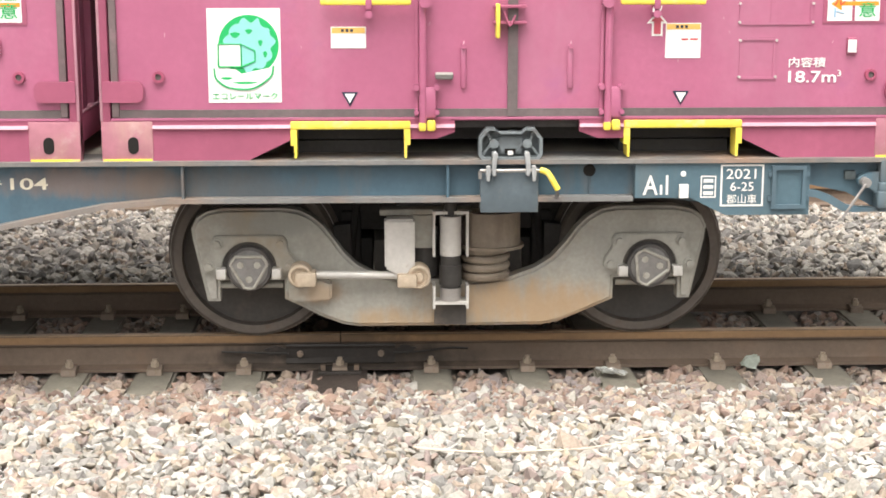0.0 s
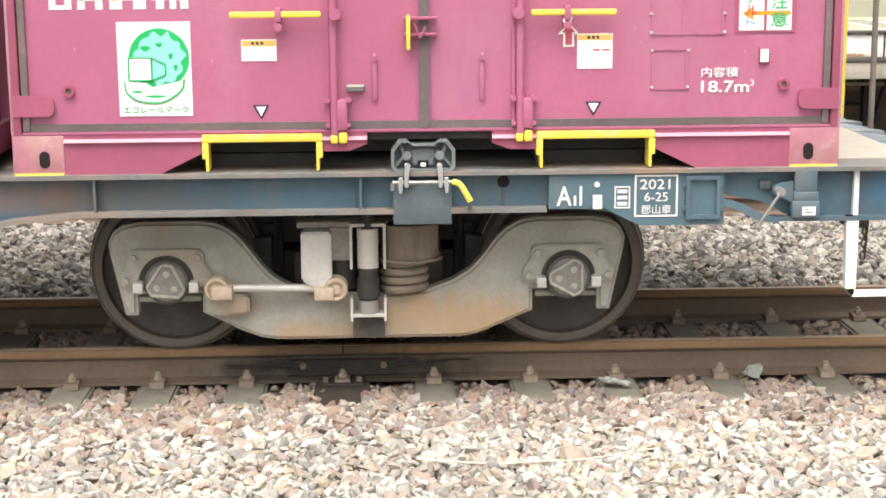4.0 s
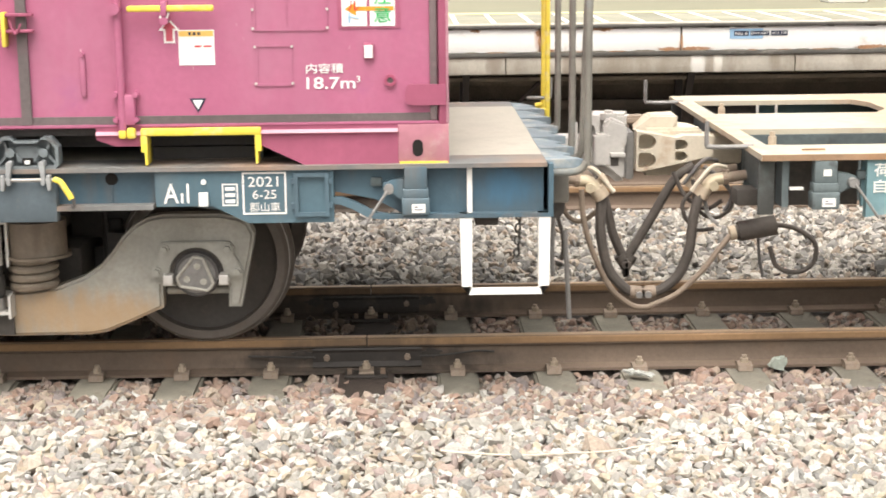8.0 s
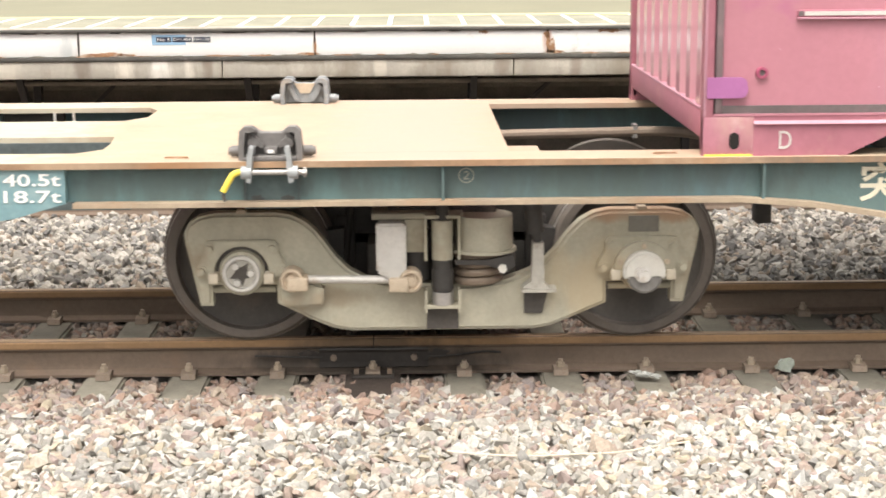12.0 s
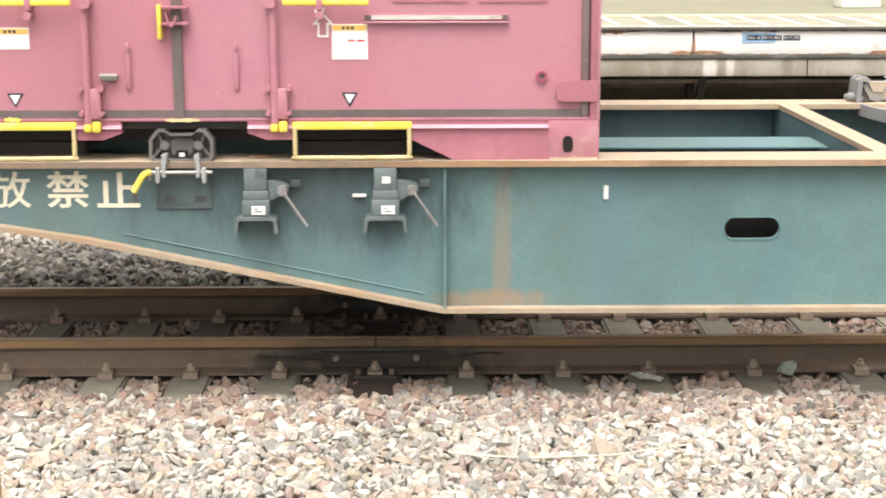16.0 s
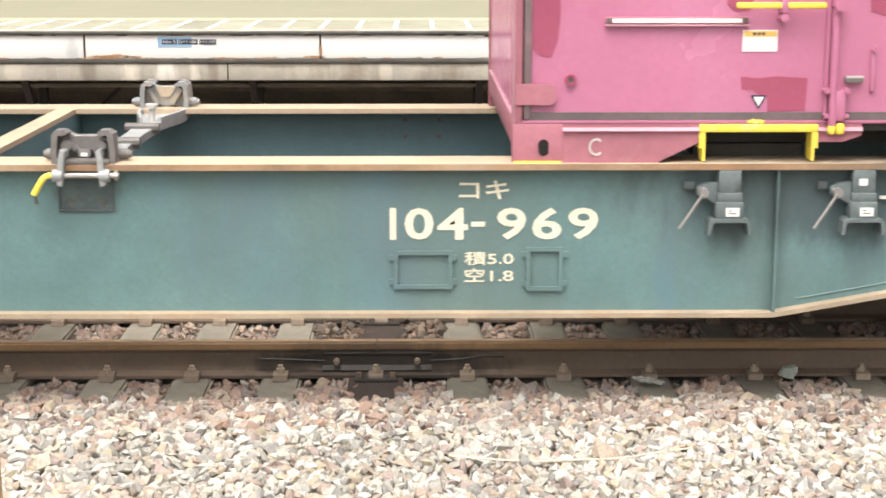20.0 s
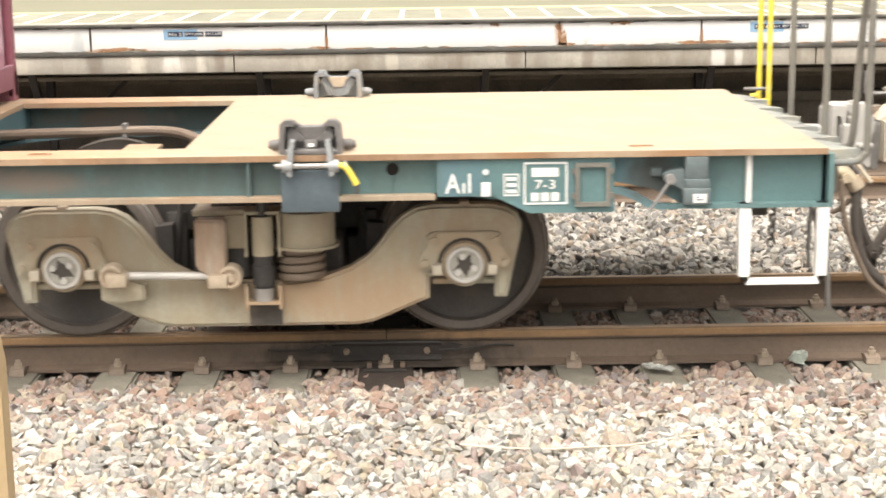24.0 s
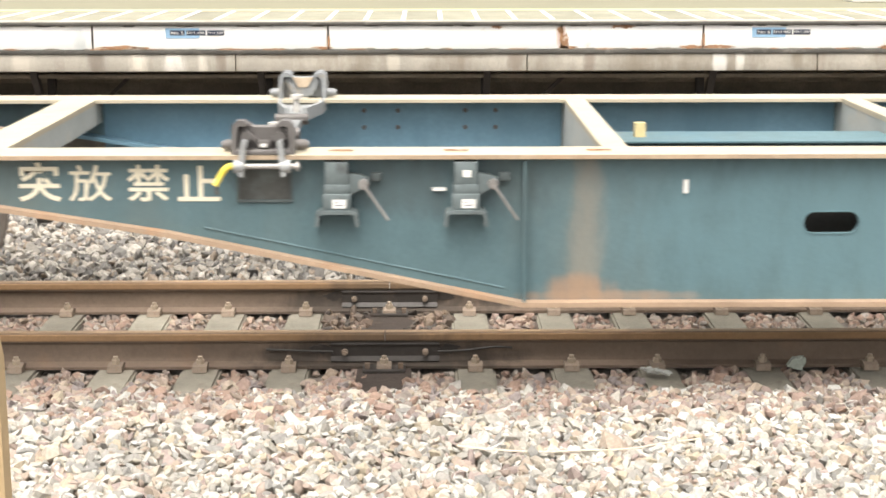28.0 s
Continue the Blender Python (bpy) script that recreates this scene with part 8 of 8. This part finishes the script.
        part("rod_foot", bm, "yellow", rod, "yellow rod foot")
        # horizontal handle bar above
        a, b = (6.435, 6.83) if s < 0 else (7.745, 8.12)
        bm = B()
        box(bm, X(a), X(b), -LY - 0.045, -LY - 0.02, z(1.645), z(1.672), 0.008)
        hb = part("door_handle", bm, "yellow", c, "yellow door handle bar")
        bm = B()
        xh = 6.645 if s < 0 else 7.905
        box(bm, X(xh) - 0.014, X(xh) + 0.014, -LY - 0.05, -LY + 0.02, z(1.625), z(1.69), 0.006)
        cyl(bm, (X(xh), -LY - 0.05, z(1.605)), (X(xh), -LY + 0.02, z(1.605)), 0.018, 10)
        part("handle_bracket", bm, body, hb)
        bm = B()
        cyl(bm, (X(xr) - s * 0.01, -LY - 0.05, z(1.658)), (X(xr) - s * 0.01, -LY + 0.02, z(1.658)), 0.026, 12)
        part("handle_pivot", bm, body, hb)
        # pull slots
        xs_ = 7.06 if s < 0 else 7.533
        bm = B()
        box(bm, X(xs_) - 0.012, X(xs_) + 0.012, -LY + 0.006, -LY + 0.024, z(1.275), z(1.455), 0.008)
        cyl(bm, (X(xs_), -LY - 0.01, z(1.462)), (X(xs_), -LY + 0.024, z(1.462)), 0.011, 8)
        ps = part("pull_slot", bm, body, c, "narrow pull recess")
        bm = B()
        cyl(bm, (X(xs_), -LY - 0.012, z(1.474)), (X(xs_), -LY - 0.006, z(1.486)), 0.003, 6)
        part("slot_pin", bm, "lip_pale", ps, "bright small pin")
    bm = B()
    box(bm, X(6.935), X(7.015), -LY - 0.008, -LY + 0.024, z(1.318), z(1.348), 0.008)
    part("nameplate", bm, "iron_lit", c, "small worn metal plate")
    bm = B()
    box(bm, X(7.20), X(7.218), -LY - 0.04, -LY + 0.02, z(1.50), z(1.65), 0.006)
    lt = part("latch", bm, "yellow", c, "yellow centre latch")
    bm = B()
    for zz in (1.56, 1.63):
        box(bm, X(7.19), X(7.335), -LY - 0.028, -LY + 0.012, z(zz), z(zz) + 0.014, 0.004)
    tube(bm, [(X(7.235), -LY - 0.03, z(1.615)), (X(7.26), -LY - 0.035, z(1.555)), (X(7.285), -LY - 0.03, z(1.60))], 0.005, 6, 4)
    part("latch_hasp", bm, trim, lt)
    # stickers and marks
    def sticker(name, x0, x1, z0, z1, m="paper", label=""):
        return part(name, plate(B(), X(x0), X(x1), z(z0), z(z1), yf + 0.0215, 0.003), m, c, label)
    def on(name, x0, x1, z0, z1, m, parent, d=0.0185, label=""):
        return part(name, plate(B(), X(x0), X(x1), z(z0), z(z1), yf + d, 0.0015), m, parent, label)
    for x0, x1, z0, z1 in ((6.478, 6.632, 1.455, 1.549), (7.955, 8.112, 1.408, 1.562)):
        s = sticker("notice", x0, x1, z0, z1, label="white notice with an orange heading")
        on("notice_heading", x0 + 0.004, x1 - 0.004, z1 - 0.028, z1 - 0.004, "amber", s)
        for i in range(3):
            on("heading_mark", x0 + 0.045 + i * 0.02, x0 + 0.057 + i * 0.02, z1 - 0.022, z1 - 0.010, "navy", s, 0.0165)
        if x0 > 7:
            on("notice_line", x0 + 0.07, x0 + 0.10, z1 - 0.075, z1 - 0.068, "red", s)
            on("notice_line", x0 + 0.11, x0 + 0.145, z1 - 0.075, z1 - 0.068, "red", s)
    for tx in (6.558, 8.03):
        bm = B()
        prism(bm, [(X(tx - 0.036), z(1.262)), (X(tx + 0.036), z(1.262)), (X(tx), z(1.199))], yf + 0.0185, yf + 0.022, "y")
        t = part("centre_mark", bm, "navy", c, "dark-edged white triangle mark")
        bm = B()
        prism(bm, [(X(tx - 0.023), z(1.255)), (X(tx + 0.023), z(1.255)), (X(tx), z(1.213))], yf + 0.016, yf + 0.0183, "y")
        part("triangle_face", bm, "paper", t, "white triangle")
    bm = B()
    prism(bm, [(X(7.917 + a), z(b)) for a, b in ((-0.024, 1.505), (0.024, 1.505), (0.024, 1.560), (0.047, 1.560), (0, 1.612), (-0.047, 1.560), (-0.024, 1.560))], yf + 0.0185, yf + 0.022, "y")
    ar = part("arrow", bm, "paper", c, "white-edged red arrow")
    bm = B()
    prism(bm, [(X(7.917 + a), z(b)) for a, b in ((-0.015, 1.514), (0.015, 1.514), (0.015, 1.569), (0.029, 1.569), (0, 1.600), (-0.029, 1.569), (-0.015, 1.569))], yf + 0.016, yf + 0.0183, "y")
    part("arrow_face", bm, "arrow_red" if eco else body, ar)
    bm = B()
    tube(bm, [(X(7.90), yf - 0.03, z(1.645)), (X(7.89), yf - 0.035, z(1.62)), (X(7.91), yf - 0.035, z(1.605)), (X(7.925), yf - 0.03, z(1.64))], 0.005, 6, 4)
    part("seal_wire", bm, "paper", c, "white plastic seal loop")
    if eco:
        s = sticker("mark_sheet", 5.938, 6.258, 1.218, 1.63, label="white sheet with a green globe emblem")
        bm = B()
        cx, cz, r = X(6.118), z(1.47), 0.132
        cyl(bm, (cx, yf + 0.0185, cz), (cx, yf + 0.017, cz), r, 40)
        part("emblem_ring", bm, "green", s, "green disc")
        bm = B()
        pts = [(cx + (0.112 + 0.010 * math.sin(11 * t) + 0.006 * math.sin(5 * t)) * math.cos(t) * 0.93 + 0.004, cz + (0.112 + 0.010 * math.sin(11 * t + 1) + 0.006 * math.sin(7 * t)) * math.sin(t)) for t in [2 * math.pi * i / 72 for i in range(72)]]
        prism(bm, pts, yf + 0.0155, yf + 0.0169, "y")
        part("emblem_globe", bm, "teal", s, "pale teal globe")
        bm = B()
        prism(bm, [(X(5.965), z(1.37)), (X(6.06), z(1.365)), (X(6.085), z(1.345)), (X(6.20), z(1.37)), (X(6.21), z(1.33)), (X(6.13), z(1.28)), (X(6.03), z(1.285)), (X(5.97), z(1.325))], yf + 0.0145, yf + 0.0154, "y")
        part("emblem_base", bm, "paper", s)
        for ex, ez, ew, eh in ((6.06, 1.515, 0.020, 0.012), (6.12, 1.53, 0.014, 0.010), (6.17, 1.48, 0.009, 0.013), (6.19, 1.43, 0.008, 0.014), (6.10, 1.305, 0.05, 0.006), (6.02, 1.325, 0.025, 0.006)):
            bm = B()
            pts = [(X(ex) + ew * math.cos(t) * (1 + 0.25 * math.sin(3 * t)), z(ez) + eh * math.sin(t)) for t in [2 * math.pi * i / 14 for i in range(14)]]
            prism(bm, pts, yf + 0.0140, yf + 0.0144, "y")
            part("emblem_patch", bm, "green", s)
        bm = B()
        tube(bm, [(X(5.965), yf + 0.015, z(1.37)), (X(5.975), yf + 0.015, z(1.32)), (X(6.03), yf + 0.015, z(1.284)), (X(6.13), yf + 0.015, z(1.28)), (X(6.21), yf + 0.015, z(1.33)), (X(6.225), yf + 0.015, z(1.38))], 0.004, 6, 5)
        for q in (((5.985, 1.375), (6.085, 1.375), (6.085, 1.475), (5.985, 1.475)), ((6.085, 1.375), (6.145, 1.40), (6.145, 1.445), (6.085, 1.475))):
            tube(bm, [(X(a), yf + 0.0142, z(b)) for a, b in q + q[:1]], 0.004, 6, 0)
        part("emblem_outline", bm, "green", s, "green outline")
        bm = B()
        prism(bm, [(X(5.989), z(1.379)), (X(6.081), z(1.379)), (X(6.081), z(1.471)), (X(5.989), z(1.471))], yf + 0.0138, yf + 0.0144, "y")
        part("emblem_box", bm, "paper", s)
        lettering("mark_word", "エコレールマーク", X(5.955), z(1.232), 0.03, yf + 0.0184, "green", s, 0.285)
        # white painted shapes high on the side: outer strokes of each, and a foot where it has one
        for a, b, strokes, foot in ((5.652, 5.750, ((0.0, 0.3), (0.7, 1.0)), True), (5.775, 5.885, ((0.0, 0.3), (0.7, 1.0)), False),
                                    (5.910, 6.075, ((0.02, 0.36), (0.64, 0.98)), False), (6.095, 6.258, ((0.12, 0.34), (0.48, 0.66), (0.76, 0.98)), False)):
            for p, q in strokes:
                bm = B()
                box(bm, X(a + (b - a) * p), X(a + (b - a) * q), yf + 0.0195, yf + 0.0218, z(1.705 if foot else 1.684), z(1.80), 0.0008)
                part("owner_bar", bm, "paper", c, "plain white painted bar")
            bm = B()
            box(bm, X(a), X(b), yf + 0.0195, yf + 0.0216, z(1.684 if foot else 1.722), z(1.7035 if foot else 1.745), 0.0008)
            part("owner_bar", bm, "paper", c, "plain white painted bar")
    if volume:
        lettering("volume_word", "内容積", X(8.51), z(1.365), 0.044, yf + 0.0205, "paper", c, 0.165, bold=0.008)
        lettering("volume_figure", "18.7m", X(8.51), z(1.297), 0.052, yf + 0.0205, "paper", c, 0.215, bold=0.012)
        lettering("volume_figure", "3", X(8.73), z(1.325), 0.027, yf + 0.0205, "paper", c, 0.017)
        for x0, x1, z0, z1 in ((8.288, 8.45, 1.312, 1.497), (8.282, 8.608, 1.553, 1.74)):
            bm = frame_of(B(), X(x0), X(x1), z(z0), z(z1), yf + 0.0215, 0.012, 0.005)
            if x0 < 8.285:
                plate(bm, X(8.42), X(8.432), z(z0 + 0.012), z(z1 - 0.012), yf + 0.0215, 0.004)
            for px in (x0, x1):
                for pz in (z0 + 0.012, z1 - 0.012) if z0 < 1.4 else (z0 + 0.012, (z0 + z1) / 2, z1 - 0.012):
                    part("rivet", cyl(B(), (X(px), yf + 0.010, z(pz)), (X(px), yf + 0.022, z(pz)), 0.0062, 6), "silver", c)
            part("card_frame", bm, body, c, "empty riveted card frame")
        bm = B()
        box(bm, X(8.765), X(8.81), yf + 0.004, yf + 0.022, z(1.425), z(1.497), 0.004)
        part("tag_plate", bm, trim, c)
        sticker("tag", 8.768, 8.805, 1.432, 1.488, label="small white tag").location = (0, -0.018, 0)
        bm = B()
        plate(bm, X(8.655), X(8.925), z(1.56), z(1.76), yf + 0.0215, 0.004)
        hold = part("card_holder", bm, trim, c, "holder with two printed cards")
        for a, b in ((8.672, 8.782), (8.795, 8.905)):
            on("card", a, b, 1.57, 1.75, "paper", hold, 0.0172, "white card with green characters")
        for i, ch in enumerate("注意"):
            lettering("card_word", ch, X(8.812), z(1.665 - i * 0.078), 0.065, yf + 0.0155, "green", hold, 0.075)
        for i, ch in enumerate("チルト"):
            lettering("card_word", ch, X(8.70), z(1.69 - i * 0.052), 0.042, yf + 0.0155, ("green", "red", "blue_tag")[i], hold, 0.05)
        bm = B()
        prism(bm, [(X(a), z(b)) for a, b in ((8.685, 1.645), (8.735, 1.675), (8.735, 1.655), (8.90, 1.655), (8.90, 1.637), (8.735, 1.637), (8.735, 1.615))], yf + 0.0145, yf + 0.0152, "y")
        part("card_stripe", bm, "orange", hold, "orange arrow across the cards")
    if strips:
        for a, b in ((5.87, 6.50), (8.10, 8.73)):
            bm = B()
            box(bm, X(a), X(b), yf + 0.008, yf + 0.0215, z(1.575), z(1.607), 0.004)
            st = part("vent_strip", bm, trim, c, "long shallow slot")
            bm = B()
            box(bm, X(a) + 0.03, X(b) - 0.03, yf + 0.004, yf + 0.0085, z(1.582), z(1.600))
            part("strip_face", bm, "silver" if not patches else "paper", st, "pale strip")
            bm = B()
            box(bm, X(a), X(b), yf - 0.002, yf + 0.0215, z(1.566), z(1.574), 0.002)
            part("strip_ledge", bm, "lip_pale", st, "pale lower ledge")
            for e in (a, b - 0.03):
                bm = B()
                box(bm, X(e) + 0.004, X(e) + 0.026, yf + 0.005, yf + 0.009, z(1.580), z(1.602))
                part("strip_end", bm, "seal", st, "dark end of the slot")
        for a, b in ((8.22, 8.55), (8.60, 8.90)):
            bm = B()
            plate(bm, X(a), X(b), z(1.655), z(1.74), yf + 0.0215, 0.005)
            part("card_frame", bm, trim, c)
    if patches:
        for pts in ([(6.475, 1.345), (6.55, 1.337), (6.63, 1.346), (6.773, 1.338), (6.766, 1.195), (6.60, 1.19), (6.598, 1.25), (6.56, 1.262), (6.53, 1.285), (6.482, 1.287)], [(7.85, 1.17), (8.13, 1.17), (8.15, 1.25), (8.14, 1.34), (8.06, 1.36), (7.90, 1.355), (7.84, 1.31)],
                    [(7.14, 1.18), (7.42, 1.18), (7.43, 1.60), (7.55, 1.64), (7.55, 1.78), (7.03, 1.78), (7.04, 1.63), (7.15, 1.60)], [(5.553, 1.465), (5.59, 1.435), (5.635, 1.432), (5.662, 1.50), (5.672, 1.60), (5.672, 1.78), (5.553, 1.78)], [(6.41, 1.78), (6.405, 1.66), (6.44, 1.632), (6.50, 1.635), (6.52, 1.66), (6.52, 1.78)]):
            bm = B()
            prism(bm, [(X(a), z(b)) for a, b in pts], yf + 0.0192, yf + 0.0222, "y")
            part("paint_patch", bm, "patch", c, "darker touched-up patch")
    if k == "b":
        part("yellow_smear", blotch(B(), X(7.285), z(1.143), 0.085, 0.010, yf - 0.0006, 5, 0.0015, 24), "strap", c, "dirty yellow smear above the clamp recess")
        part("yellow_smear", blotch(B(), X(6.545), z(1.148), 0.045, 0.012, yf - 0.0006, 8, 0.0015, 20), "yellow", c, "yellow paint dab above the pocket")
    # highlight along the nameplate's top, made as a silver strip
    part("nameplate_edge", box(B(), X(6.937), X(7.013), -LY - 0.011, -LY - 0.004, z(1.340), z(1.350)), "silver", c, "thin silver strip, a painted highlight on the plate's edge")
    # small scratches through the paint
    rs = random.Random(int(x * 10))
    for _ in range(9):
        sx_, sz_, a_ = X(rs.uniform(5.75, 8.85)), z(rs.uniform(1.2, 1.66)), rs.uniform(0.9, 2.2)
        l_ = rs.uniform(0.006, 0.02)
        bm = B()
        prism(bm, [(sx_, sz_), (sx_ + 0.003, sz_), (sx_ + 0.003 + l_ * math.cos(a_), sz_ + l_ * math.sin(a_)), (sx_ + l_ * math.cos(a_), sz_ + l_ * math.sin(a_))], yf + 0.0208, yf + 0.0221, "y")
        part("scratch", bm, "lip_pale", c, "small pale scratch")
    if chalk:
        lettering("chalk_letter", chalk, X(5.805), z(1.01), 0.08, yf - 0.0 + 0.003, "silver", c, 0.055, "thin chalk letter")
    return c


_w1, _w2 = 13.44 - PITCH, 13.44
BOXES = [
    container(_w1 + 7.30, "a", "magenta steel container with a green emblem sheet", "red_pink", "red_dark", eco=True, volume=True),
    container(_w1 + 3.536, "a", "plain magenta steel container next to another", "red_pink", "red_dark", volume=True),
    container(_w1 - 0.207, "a", "magenta steel container in the middle of the wagon", "red_pink", "red_dark", strips=True),
    container(_w2 - 3.96, "b", "sun-faded pink container with a chalked letter", "pink_faded", "pink_faded_dark", strips=True, loop=True, chalk="D"),
    container(_w2 + 3.53, "b", "lilac-magenta container with dark touched-up patches", "pink_lilac", "pink_faded_dark", strips=True, patches=True, chalk="C"),
]

build_sleepers()
build_ballast()


# ---- movement ----
def train_x(t):
    """Way of the train at t, a smooth curve through TRAIN_ROWS."""
    T = [r[0] for r in TRAIN_ROWS]
    D = [r[1] for r in TRAIN_ROWS]
    i = max(0, min(len(T) - 2, sum(1 for a in T if a <= t) - 1))
    slope = lambda j: (D[min(j + 1, len(D) - 1)] - D[max(j - 1, 0)]) / (T[min(j + 1, len(T) - 1)] - T[max(j - 1, 0)])
    h = T[i + 1] - T[i]
    u = (t - T[i]) / h
    return ((2 * u ** 3 - 3 * u ** 2 + 1) * D[i] + (u ** 3 - 2 * u ** 2 + u) * h * slope(i)
            + (3 * u ** 2 - 2 * u ** 3) * D[i + 1] + (u ** 3 - u ** 2) * h * slope(i + 1))


def motions():
    times = [i * 0.2 for i in range(141)]
    way = [train_x(t) for t in times]
    for ob in [w for w, _ in WAGONS] + BOXES:
        x0, y0, z0 = ob.matrix_basis.translation
        walk(ob, [(t, pose(x0 + d, y0, z0)) for t, d in zip(times, way)])
    for _, wheels in WAGONS:
        for ws, ax, turn in wheels:
            walk(ws, [(t, pose(ax, 0, RW, 0, math.degrees(d / RW) + turn, 0)) for t, d in zip(times, way)])


motions()
